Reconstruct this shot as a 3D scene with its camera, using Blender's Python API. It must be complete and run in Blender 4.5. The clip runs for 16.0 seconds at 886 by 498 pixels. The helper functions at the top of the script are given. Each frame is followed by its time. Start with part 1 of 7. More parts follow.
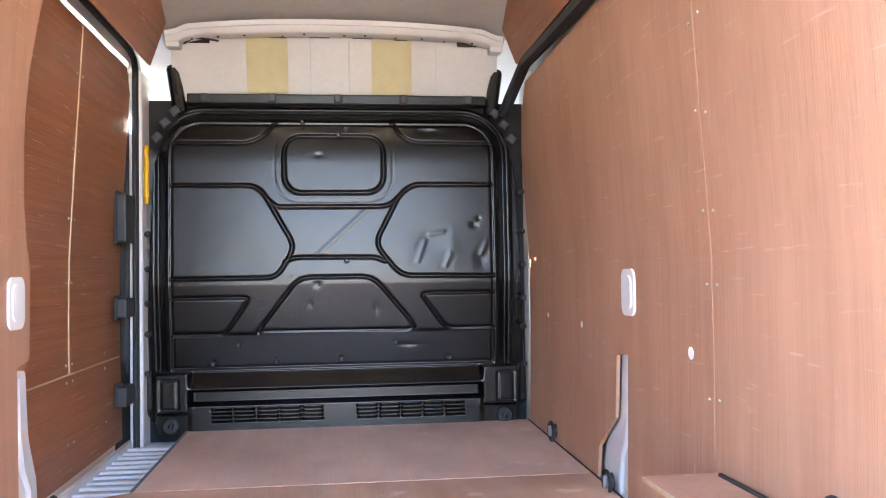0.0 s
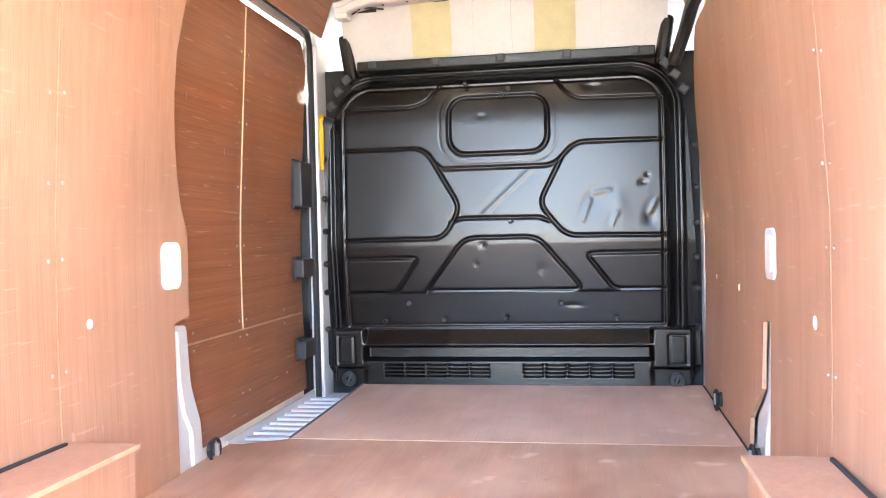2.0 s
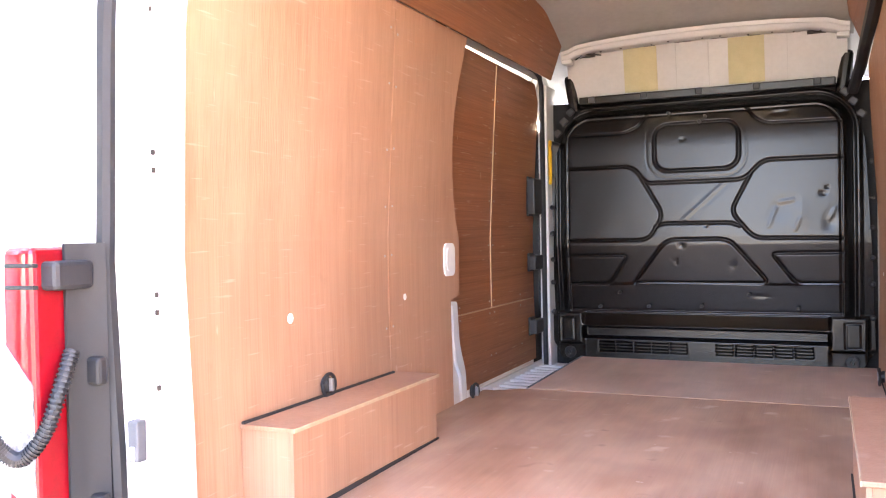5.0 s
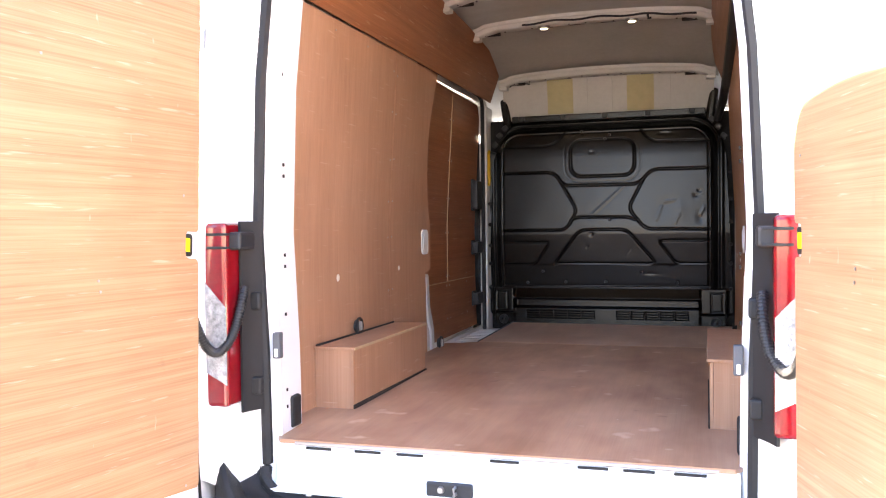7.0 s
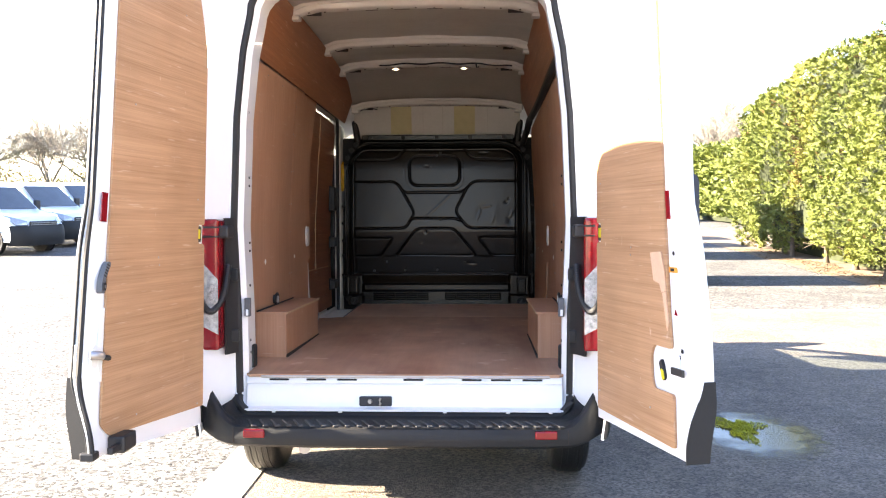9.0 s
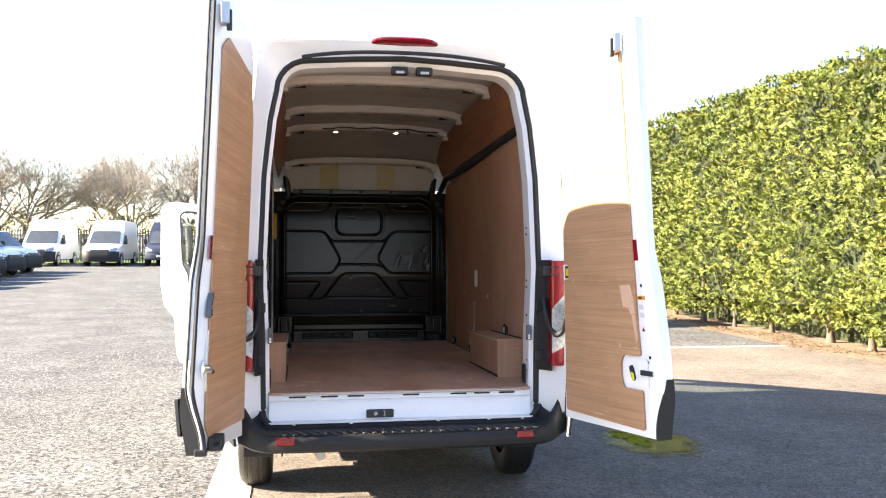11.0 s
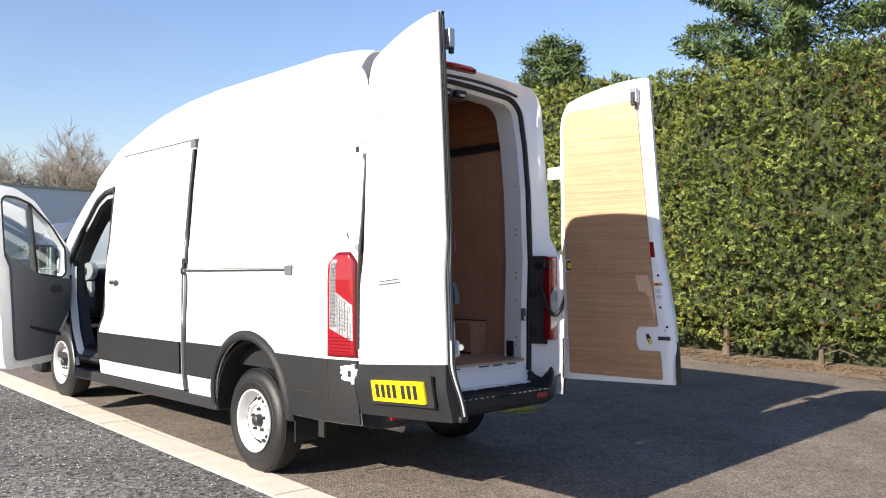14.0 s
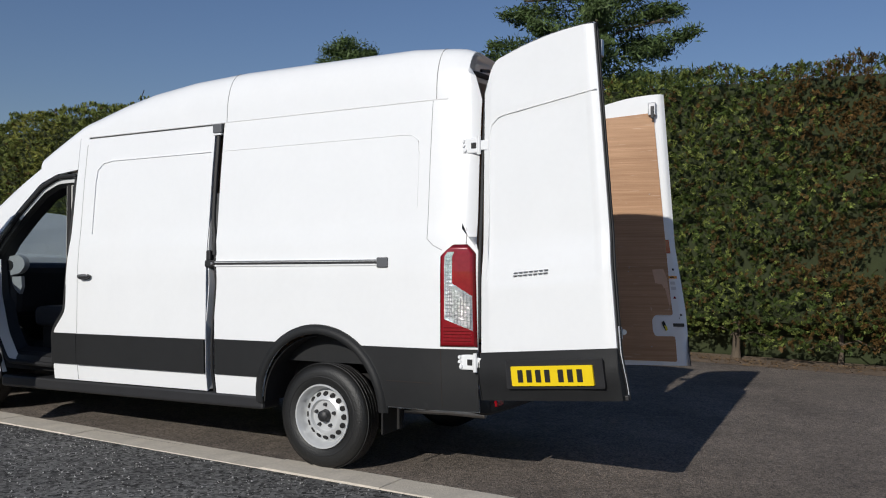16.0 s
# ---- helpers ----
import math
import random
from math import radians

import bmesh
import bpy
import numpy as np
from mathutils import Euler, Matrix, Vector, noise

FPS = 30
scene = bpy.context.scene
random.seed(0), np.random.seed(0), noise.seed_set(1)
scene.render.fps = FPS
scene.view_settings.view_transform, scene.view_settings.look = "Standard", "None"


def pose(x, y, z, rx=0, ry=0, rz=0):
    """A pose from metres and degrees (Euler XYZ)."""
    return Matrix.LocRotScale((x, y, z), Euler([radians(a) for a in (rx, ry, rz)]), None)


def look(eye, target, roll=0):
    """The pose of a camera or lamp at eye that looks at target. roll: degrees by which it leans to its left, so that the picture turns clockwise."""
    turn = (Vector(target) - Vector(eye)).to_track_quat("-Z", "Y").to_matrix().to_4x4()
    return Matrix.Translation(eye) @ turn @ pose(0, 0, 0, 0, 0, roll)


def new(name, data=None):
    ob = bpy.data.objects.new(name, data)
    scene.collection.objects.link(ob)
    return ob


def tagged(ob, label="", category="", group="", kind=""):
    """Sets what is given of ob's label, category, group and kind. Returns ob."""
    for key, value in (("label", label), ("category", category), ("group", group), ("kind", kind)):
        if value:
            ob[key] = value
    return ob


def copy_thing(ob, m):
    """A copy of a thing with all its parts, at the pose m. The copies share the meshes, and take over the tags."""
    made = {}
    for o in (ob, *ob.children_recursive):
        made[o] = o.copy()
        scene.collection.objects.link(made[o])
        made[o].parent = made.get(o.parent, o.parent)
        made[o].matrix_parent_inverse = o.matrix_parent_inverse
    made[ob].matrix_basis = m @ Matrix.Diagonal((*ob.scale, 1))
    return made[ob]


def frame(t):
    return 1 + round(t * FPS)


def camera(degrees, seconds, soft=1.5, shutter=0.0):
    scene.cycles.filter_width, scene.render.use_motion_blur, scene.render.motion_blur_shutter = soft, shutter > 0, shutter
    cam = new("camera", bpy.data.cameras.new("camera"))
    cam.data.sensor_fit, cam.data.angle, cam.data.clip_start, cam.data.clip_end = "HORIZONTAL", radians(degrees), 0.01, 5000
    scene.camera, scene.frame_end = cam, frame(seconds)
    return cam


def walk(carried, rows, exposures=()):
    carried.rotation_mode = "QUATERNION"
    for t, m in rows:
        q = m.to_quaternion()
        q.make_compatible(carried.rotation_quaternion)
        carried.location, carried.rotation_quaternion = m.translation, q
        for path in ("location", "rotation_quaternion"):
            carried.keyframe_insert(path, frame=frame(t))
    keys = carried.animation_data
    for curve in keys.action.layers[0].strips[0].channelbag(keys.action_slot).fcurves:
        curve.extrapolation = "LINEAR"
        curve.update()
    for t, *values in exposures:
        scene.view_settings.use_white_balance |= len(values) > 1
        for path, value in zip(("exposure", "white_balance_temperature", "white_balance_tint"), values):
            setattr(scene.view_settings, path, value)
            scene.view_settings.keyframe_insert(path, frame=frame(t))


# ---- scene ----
cam = camera(55.0, 16.0, 1.1)
PATH = [
    (0, (0.005, -0.15, 1.42), (0.243, 1.835, 1.474), -0.8),
    (0.5, (0.133, -0.094, 1.436), (0.217, 1.904, 1.403), -1.2),
    (1, (0.246, -0.035, 1.425), (0.173, 1.963, 1.384), -1.3),
    (1.5, (0.301, -0.054, 1.432), (0.105, 1.936, 1.39), -1.3),
    (2, (0.367, -0.12, 1.429), (0.029, 1.851, 1.392), -1.4),
    (2.5, (0.427, -0.172, 1.443), (-0.141, 1.745, 1.399), -1.1),
    (3, (0.472, -0.171, 1.448), (-0.273, 1.685, 1.402), -1.1),
    (3.5, (0.464, -0.23, 1.45), (-0.38, 1.582, 1.41), -0.9),
    (3.7, (0.486, -0.333, 1.451), (-0.355, 1.481, 1.418), -1.0),
    (6, (0.669, -1.669, 1.465), (-0.097, 0.178, 1.415), -0.8),
    (6.5, (0.701, -1.981, 1.453), (0.001, -0.108, 1.405), -0.8),
    (7, (0.666, -2.329, 1.429), (0.075, -0.419, 1.38), -0.7),
    (7.5, (0.617, -2.672, 1.413), (0.159, -0.726, 1.369), -0.6),
    (8, (0.577, -3.035, 1.41), (0.232, -1.066, 1.356), -0.5),
    (8.5, (0.451, -3.414, 1.418), (0.282, -1.422, 1.359), -0.2),
    (9, (0.365, -3.756, 1.413), (0.28, -1.758, 1.362), -0.2),
    (9.2, (0.359, -3.871, 1.392), (0.281, -1.873, 1.374), -0.3),
    (11.5, (-1.116, -4.668, 1.339), (-0.578, -2.743, 1.419), -0.1),
    (12, (-1.694, -4.609, 1.306), (-0.939, -2.759, 1.388), -0.2),
    (12.5, (-2.272, -4.498, 1.286), (-1.319, -2.742, 1.371), -0.2),
    (13, (-2.849, -4.343, 1.28), (-1.729, -2.688, 1.361), -0.2),
    (13.5, (-3.43, -4.081, 1.32), (-2.181, -2.521, 1.386), -0.1),
    (14, (-3.968, -3.868, 1.335), (-2.602, -2.409, 1.392), -0.2),
    (14.5, (-4.425, -3.507, 1.333), (-2.947, -2.161, 1.386), -0.1),
    (15, (-4.913, -3.138, 1.349), (-3.345, -1.897, 1.395), -0.1),
    (15.5, (-5.289, -2.639, 1.286), (-3.603, -1.565, 1.348), 0.0),
    (16, (-5.577, -2.118, 1.286), (-3.807, -1.188, 1.344), -0.1),
]
EXPOSURES = [(0, 5.95, 6900, 12), (0.6, 6.35, 6720, 10), (2.0, 6.66, 7100, 10), (3.0, 6.45, 7500, 15), (3.7, 6.30, 7550, 17), (6, 5.20, 7800, 18), (7.5, 4.18, 8000, 14), (9.2, 3.40, 7900, 12), (11.5, 2.65, 7850, 10), (12.5, 2.2, 7700, 11), (13.5, 1.55, 7400, 11), (14.5, 0.75, 6600, 10), (16, -0.48, 6380, 9)]
RAKE = pose(0, 1.21, 0, -1.9) @ pose(0, -1.21, 0)
walk(cam, [(t, RAKE @ look(eye, target, roll)) for t, eye, target, roll in PATH], EXPOSURES)

# ---- light ----
SUN_EL, SUN_AZ = 26.0, -90.0
world = bpy.data.worlds.new("sky")
scene.world = world
world.use_nodes = True
wn = world.node_tree.nodes
sky = wn.new("ShaderNodeTexSky")
sky.sky_type = "NISHITA"
sky.sun_disc = False
sky.sun_elevation, sky.sun_rotation = radians(SUN_EL), radians(SUN_AZ)
sky.air_density, sky.dust_density, sky.ozone_density = 1.25, 0.35, 4.0
wn["Background"].inputs[1].default_value = 0.078
blue = wn.new("ShaderNodeMix")
blue.data_type, blue.blend_type = "RGBA", "MULTIPLY"
blue.inputs[0].default_value, blue.inputs[7].default_value = 1.0, (1.0, 0.97, 1.14, 1)
world.node_tree.links.new(sky.outputs[0], blue.inputs[6])
world.node_tree.links.new(blue.outputs[2], wn["Background"].inputs[0])
sun = new("sun", bpy.data.lights.new("sun", "SUN"))
sun.data.energy, sun.data.angle, sun.data.color = 5.0, radians(0.5), (1.0, 0.95, 0.87)
sun.matrix_world = look((-40, 0.4, 40 * math.tan(radians(SUN_EL))), (0, 0, 0))


# ---- materials ----
def material(name, color, rough=0.5, metal=0.0, var=0.0, scale=8.0, bump=0.0, bump_scale=60.0, second=None, stretch=(1, 1, 1), spec=0.5, coat=0.0, island=0.0, speck=0.0, speck_scale=200.0):
    m = bpy.data.materials.new(name)
    m.use_nodes = True
    nt = m.node_tree
    n, l = nt.nodes, nt.links
    b = n["Principled BSDF"]
    b.inputs["Base Color"].default_value = (*color, 1)
    b.inputs["Roughness"].default_value = rough
    b.inputs["Metallic"].default_value = metal
    b.inputs["Specular IOR Level"].default_value = spec
    b.inputs["Coat Weight"].default_value = coat
    if var or bump or island or speck:
        co = n.new("ShaderNodeTexCoord")
        mp = n.new("ShaderNodeMapping")
        mp.inputs["Scale"].default_value = stretch
        l.new(co.outputs["Object"], mp.inputs[0])
    if var:
        dark = second or tuple(c * (1 - var) for c in color)
        big, fine = n.new("ShaderNodeTexNoise"), n.new("ShaderNodeTexNoise")
        big.inputs["Scale"].default_value, fine.inputs["Scale"].default_value = scale, scale * 9
        big.inputs["Detail"].default_value = fine.inputs["Detail"].default_value = 5
        for t in (big, fine):
            l.new(mp.outputs[0], t.inputs["Vector"])
        add = n.new("ShaderNodeMath")
        add.operation = "MULTIPLY_ADD"
        l.new(big.outputs[0], add.inputs[0])
        add.inputs[1].default_value = 0.6
        half = n.new("ShaderNodeMath")
        half.operation = "MULTIPLY"
        half.inputs[1].default_value = 0.4
        l.new(fine.outputs[0], half.inputs[0])
        l.new(half.outputs[0], add.inputs[2])
        ramp = n.new("ShaderNodeValToRGB")
        ramp.color_ramp.elements[0].position, ramp.color_ramp.elements[1].position = 0.34, 0.66
        ramp.color_ramp.elements[0].color, ramp.color_ramp.elements[1].color = (*dark, 1), (*color, 1)
        l.new(add.outputs[0], ramp.inputs[0])
        out = ramp.outputs[0]
        if island:
            geo = n.new("ShaderNodeNewGeometry")
            hsv = n.new("ShaderNodeHueSaturation")
            mr = n.new("ShaderNodeMapRange")
            mr.inputs[3].default_value, mr.inputs[4].default_value = 1 - island, 1 + island
            l.new(geo.outputs["Random Per Island"], mr.inputs[0])
            l.new(mr.outputs[0], hsv.inputs["Value"])
            l.new(out, hsv.inputs["Color"])
            out = hsv.outputs[0]
        if speck:
            sp = n.new("ShaderNodeTexVoronoi")
            sp.inputs["Scale"].default_value = speck_scale
            l.new(mp.outputs[0], sp.inputs["Vector"])
            sep = n.new("ShaderNodeSeparateColor")
            l.new(sp.outputs["Color"], sep.inputs[0])
            mr = n.new("ShaderNodeMapRange")
            mr.inputs[3].default_value, mr.inputs[4].default_value = 1 - speck, 1 + speck
            l.new(sep.outputs[0], mr.inputs[0])
            hv = n.new("ShaderNodeHueSaturation")
            l.new(mr.outputs[0], hv.inputs["Value"])
            l.new(out, hv.inputs["Color"])
            out = hv.outputs[0]
        l.new(out, b.inputs["Base Color"])
    if bump:
        t = n.new("ShaderNodeTexNoise")
        t.inputs["Scale"].default_value, t.inputs["Detail"].default_value = bump_scale, 4
        l.new(mp.outputs[0], t.inputs["Vector"])
        bp = n.new("ShaderNodeBump")
        bp.inputs["Strength"].default_value, bp.inputs["Distance"].default_value = bump, 0.01
        l.new(t.outputs[0], bp.inputs["Height"])
        l.new(bp.outputs[0], b.inputs["Normal"])
    return m


def plywood(name, light, dark, grain, rough=0.55, blotch=0.3, wear=0.5):
    """Plywood face: fine streaks along one axis, broad blotches, small dark flecks."""
    m = bpy.data.materials.new(name)
    m.use_nodes = True
    nt = m.node_tree
    n, l = nt.nodes, nt.links
    b = n["Principled BSDF"]
    co = n.new("ShaderNodeTexCoord")
    outs = []
    for s, k in ((42.0, 40.0), (190.0, 70.0), (2.2, 1.6), (9.0, 3.0)):
        mp = n.new("ShaderNodeMapping")
        mp.inputs["Scale"].default_value = [s / k if i in grain else s for i in range(3)]
        t = n.new("ShaderNodeTexNoise")
        t.inputs["Scale"].default_value, t.inputs["Detail"].default_value = 1.0, 3.0
        l.new(co.outputs["Object"], mp.inputs[0])
        l.new(mp.outputs[0], t.inputs["Vector"])
        outs.append(t.outputs[0])

    def mixed(a, c, f):
        x = n.new("ShaderNodeMix")
        x.inputs[0].default_value = f
        l.new(a, x.inputs[2])
        l.new(c, x.inputs[3])
        return x.outputs[0]
    v = mixed(mixed(outs[0], outs[1], 0.5), mixed(outs[2], outs[3], 0.35), blotch)
    ramp = n.new("ShaderNodeValToRGB")
    e = ramp.color_ramp.elements
    e[0].position, e[1].position = 0.36, 0.62
    e[0].color, e[1].color = (*dark, 1), (*light, 1)
    l.new(v, ramp.inputs[0])
    colour = ramp.outputs[0]
    # pale scuffs, dark knots and stains
    for scale, lo, hi, tint, amount in (((7, 7, 95), 0.66, 0.74, (0.88, 0.74, 0.62), 0.35), ((34, 34, 12), 0.74, 0.80, (0.90, 0.76, 0.64), 0.4), ((13, 13, 13), 0.70, 0.80, (0.20, 0.10, 0.06), 0.35), ((2.6, 2.6, 2.6), 0.52, 0.74, tuple(c * 0.75 for c in dark), 0.4)):
        mp = n.new("ShaderNodeMapping")
        mp.inputs["Scale"].default_value = scale
        mp.inputs["Rotation"].default_value = (0.4, 0.3, 0.5)
        t = n.new("ShaderNodeTexNoise")
        t.inputs["Scale"].default_value, t.inputs["Detail"].default_value = 1.0, 2.0
        mr = n.new("ShaderNodeMapRange")
        mr.inputs[1].default_value, mr.inputs[2].default_value, mr.inputs[4].default_value = lo, hi, amount * wear
        x = n.new("ShaderNodeMix")
        x.data_type = "RGBA"
        x.inputs[7].default_value = (*tint, 1)
        l.new(co.outputs["Object"], mp.inputs[0])
        l.new(mp.outputs[0], t.inputs["Vector"])
        l.new(t.outputs[0], mr.inputs[0])
        l.new(mr.outputs[0], x.inputs[0])
        l.new(colour, x.inputs[6])
        colour = x.outputs[2]
    l.new(colour, b.inputs["Base Color"])
    b.inputs["Roughness"].default_value = rough
    b.inputs["Specular IOR Level"].default_value = 0.35
    bp = n.new("ShaderNodeBump")
    bp.inputs["Strength"].default_value, bp.inputs["Distance"].default_value = 0.25, 0.004
    l.new(outs[1], bp.inputs["Height"])
    l.new(bp.outputs[0], b.inputs["Normal"])
    return m


def glassy(name, tint=(0.9, 0.95, 0.95), alpha=0.25):
    m = bpy.data.materials.new(name)
    m.use_nodes = True
    nt = m.node_tree
    n, l = nt.nodes, nt.links
    n.remove(n["Principled BSDF"])
    tr, gl, mx, fr, pw = n.new("ShaderNodeBsdfTransparent"), n.new("ShaderNodeBsdfGlossy"), n.new("ShaderNodeMixShader"), n.new("ShaderNodeLayerWeight"), n.new("ShaderNodeMapRange")
    tr.inputs[0].default_value = (*tint, 1)
    gl.inputs["Roughness"].default_value = 0.02
    fr.inputs[0].default_value = 0.12
    pw.inputs[3].default_value, pw.inputs[4].default_value = 0.05, 0.75
    l.new(fr.outputs["Facing"], pw.inputs[0])
    l.new(pw.outputs[0], mx.inputs[0])
    l.new(tr.outputs[0], mx.inputs[1])
    l.new(gl.outputs[0], mx.inputs[2])
    l.new(mx.outputs[0], n["Material Output"].inputs[0])
    return m


PAINT = material("white_paint", (0.80, 0.81, 0.82), 0.28, var=0.03, scale=3, coat=0.4)
# inside white set darker than the body paint, to deepen the load space's shade
PAINT_IN = material("white_paint_inside_dimmed", (0.60, 0.59, 0.565), 0.45, var=0.08, scale=6)
PANEL_IN = material("overhead_panel_grey", (0.50, 0.48, 0.45), 0.5, var=0.12, scale=5)
ROOF_IN = material("roof_skin", (0.42, 0.40, 0.365), 0.32, var=0.15, scale=4, bump=0.5, bump_scale=5)
CLAD = material("grey_cladding", (0.0165, 0.017, 0.018), 0.55, var=0.2, scale=12, bump=0.15, bump_scale=500, spec=0.3)
BLACK = material("black_plastic", (0.02, 0.02, 0.022), 0.5, var=0.2, scale=10)
RUBBER = material("rubber", (0.012, 0.012, 0.013), 0.65, var=0.2, scale=20)
BULK = material("bulkhead_plastic", (0.004, 0.0039, 0.0039), 0.25, var=0.5, scale=6, bump=0.06, bump_scale=420, spec=0.38)
BULK.node_tree.nodes["Principled BSDF"].inputs["Specular Tint"].default_value = (1.0, 0.94, 0.90, 1)
TYRE = material("tyre_rubber", (0.010, 0.010, 0.0098), 0.5, var=0.3, scale=12, bump=0.3, bump_scale=90)
RIM = material("steel_rim", (0.58, 0.59, 0.595), 0.35, 0.25, var=0.08, scale=20)
STEEL = material("bare_steel", (0.45, 0.45, 0.46), 0.35, 0.9, var=0.15, scale=30)
DARK = material("dark_underside", (0.015, 0.014, 0.014), 0.9, var=0.3, scale=6)
RED = material("red_lens", (0.25, 0.005, 0.011), 0.12, var=0.25, scale=40, coat=0.5)
CLEAR = material("clear_lens", (0.66, 0.66, 0.66), 0.10, 0.55, var=0.6, scale=70, coat=0.6, bump=0.5, bump_scale=120)
YELLOW = material("yellow_plate", (0.85, 0.62, 0.01), 0.4, var=0.04, scale=20)
HANDLE = material("yellow_handle", (0.75, 0.42, 0.01), 0.45, var=0.08, scale=20)
GREYTRIM = material("grey_trim", (0.10, 0.105, 0.115), 0.6, var=0.12, scale=15, bump=0.1, bump_scale=400)
GLASS = glassy("window_glass")
PLY_WALL = plywood("plywood_wall", (0.465, 0.262, 0.163), (0.355, 0.182, 0.106), (2,), 0.55, 0.5, 0.4)
PLY_FLOOR = plywood("plywood_floor", (0.585, 0.368, 0.245), (0.33, 0.178, 0.108), (1,), 0.42, 0.86, 1.2)
PLY_PALE = plywood("plywood_floor_pale", (0.68, 0.485, 0.365), (0.47, 0.30, 0.212), (1,), 0.42, 0.86, 0.8)
PLY_DOOR = plywood("plywood_door", (0.505, 0.300, 0.170), (0.32, 0.172, 0.088), (0, 1), 0.5, 0.34, 0.6)
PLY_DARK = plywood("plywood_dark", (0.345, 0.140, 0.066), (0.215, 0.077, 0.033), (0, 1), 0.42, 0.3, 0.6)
EDGE = material("ply_edge", (0.55, 0.40, 0.25), 0.7, var=0.25, scale=30)
GAP = material("dark_gap", (0.03, 0.022, 0.018), 0.9, var=0.2, scale=30)


# ---- mesh helpers ----
def bm_of(verts, faces):
    bm = bmesh.new()
    vs = [bm.verts.new(v) for v in verts]
    for f in faces:
        try:
            bm.faces.new([vs[i] for i in f])
        except ValueError:
            pass
    return bm


def part(name, bm, mat, parent=None, label="", smooth=False):
    me = bpy.data.meshes.new(name)
    bmesh.ops.recalc_face_normals(bm, faces=bm.faces[:])
    bm.to_mesh(me)
    bm.free()
    for m in (mat if isinstance(mat, (list, tuple)) else [mat]):
        me.materials.append(m)
    if smooth:
        me.polygons.foreach_set("use_smooth", [True] * len(me.polygons))
        me.set_sharp_from_angle(angle=radians(40))
    ob = new(name, me)
    if parent:
        ob.parent = parent
    if label:
        ob["label"] = label
    return ob


def root(name, label, category, m=None, group=""):
    ob = new(name)
    ob.empty_display_size = 0.1
    if m is not None:
        ob.matrix_basis = m
    return tagged(ob, label, category, group)


def box(lo, hi, bevel=0.0, m=None, seg=2):
    bm = bmesh.new()
    bmesh.ops.create_cube(bm, size=1)
    for v in bm.verts:
        v.co = Vector([lo[i] + (v.co[i] + 0.5) * (hi[i] - lo[i]) for i in range(3)])
    if bevel:
        bmesh.ops.bevel(bm, geom=bm.edges[:], offset=bevel, segments=seg, affect="EDGES", profile=0.5)
    if m is not None:
        bm.transform(m)
    return bm


def join(*bms):
    out = bms[0]
    for b in bms[1:]:
        me = bpy.data.meshes.new("tmp")
        b.to_mesh(me)
        b.free()
        out.from_mesh(me)
        bpy.data.meshes.remove(me)
    return out


def grid(nu, nv, fn):
    """Surface of nu x nv cells from fn(i / nu, j / nv)."""
    verts = [fn(i / nu, j / nv) for i in range(nu + 1) for j in range(nv + 1)]
    k = nv + 1
    return bm_of(verts, [(i * k + j, (i + 1) * k + j, (i + 1) * k + j + 1, i * k + j + 1) for i in range(nu) for j in range(nv)])


def thick(bm, d, bevel=0.0):
    """Give a surface thickness d against its normals."""
    bmesh.ops.recalc_face_normals(bm, faces=bm.faces[:])
    bmesh.ops.solidify(bm, geom=bm.faces[:], thickness=d)
    return bm


def tube(points, r, sides=10, closed=False):
    """Round bar along points."""
    pts = [Vector(p) for p in points]
    n = len(pts)
    verts, faces = [], []
    up = Vector((0.13, 0.31, 0.94)).normalized()
    for i, p in enumerate(pts):
        a = pts[(i - 1) % n] if closed or i else p
        b = pts[(i + 1) % n] if closed or i < n - 1 else p
        d = (b - a).normalized()
        s = d.cross(up)
        s = s.normalized() if s.length > 1e-3 else d.orthogonal().normalized()
        w = s.cross(d)
        for j in range(sides):
            q = 2 * math.pi * j / sides
            verts.append(p + (s * math.cos(q) + w * math.sin(q)) * r)
    for i in range(n if closed else n - 1):
        for j in range(sides):
            a, b = i * sides, ((i + 1) % n) * sides
            faces.append((a + j, a + (j + 1) % sides, b + (j + 1) % sides, b + j))
    if not closed:
        faces += [tuple(range(sides)), tuple(range((n - 1) * sides, n * sides))]
    return bm_of(verts, faces)


def lathe(profile, axis_pose, sides=40):
    """Turn (radius, along) pairs about the local x axis."""
    verts = [(a, r * math.cos(2 * math.pi * j / sides), r * math.sin(2 * math.pi * j / sides)) for r, a in profile for j in range(sides)]
    faces = [(i * sides + j, i * sides + (j + 1) % sides, (i + 1) * sides + (j + 1) % sides, (i + 1) * sides + j)
             for i in range(len(profile) - 1) for j in range(sides)]
    bm = bm_of(verts, faces)
    bm.transform(axis_pose)
    return bm


def outline(pts, d, mapper=None):
    """A plate from a 2D outline (u, v), d thick, placed by mapper(u, v, w)."""
    n = len(pts)
    mapper = mapper or (lambda u, v, w: (u, w, v))
    verts = [mapper(u, v, 0) for u, v in pts] + [mapper(u, v, d) for u, v in pts]
    return bm_of(verts, [tuple(range(n)), tuple(range(2 * n - 1, n - 1, -1))] + [(i, (i + 1) % n, n + (i + 1) % n, n + i) for i in range(n)])


def rounded(u0, v0, u1, v1, r, k=5):
    out = []
    for cu, cv, a in ((u1 - r, v1 - r, 0), (u0 + r, v1 - r, 90), (u0 + r, v0 + r, 180), (u1 - r, v0 + r, 270)):
        for i in range(k + 1):
            q = radians(a + 90 * i / k)
            out.append((cu + r * math.cos(q), cv + r * math.sin(q)))
    return out


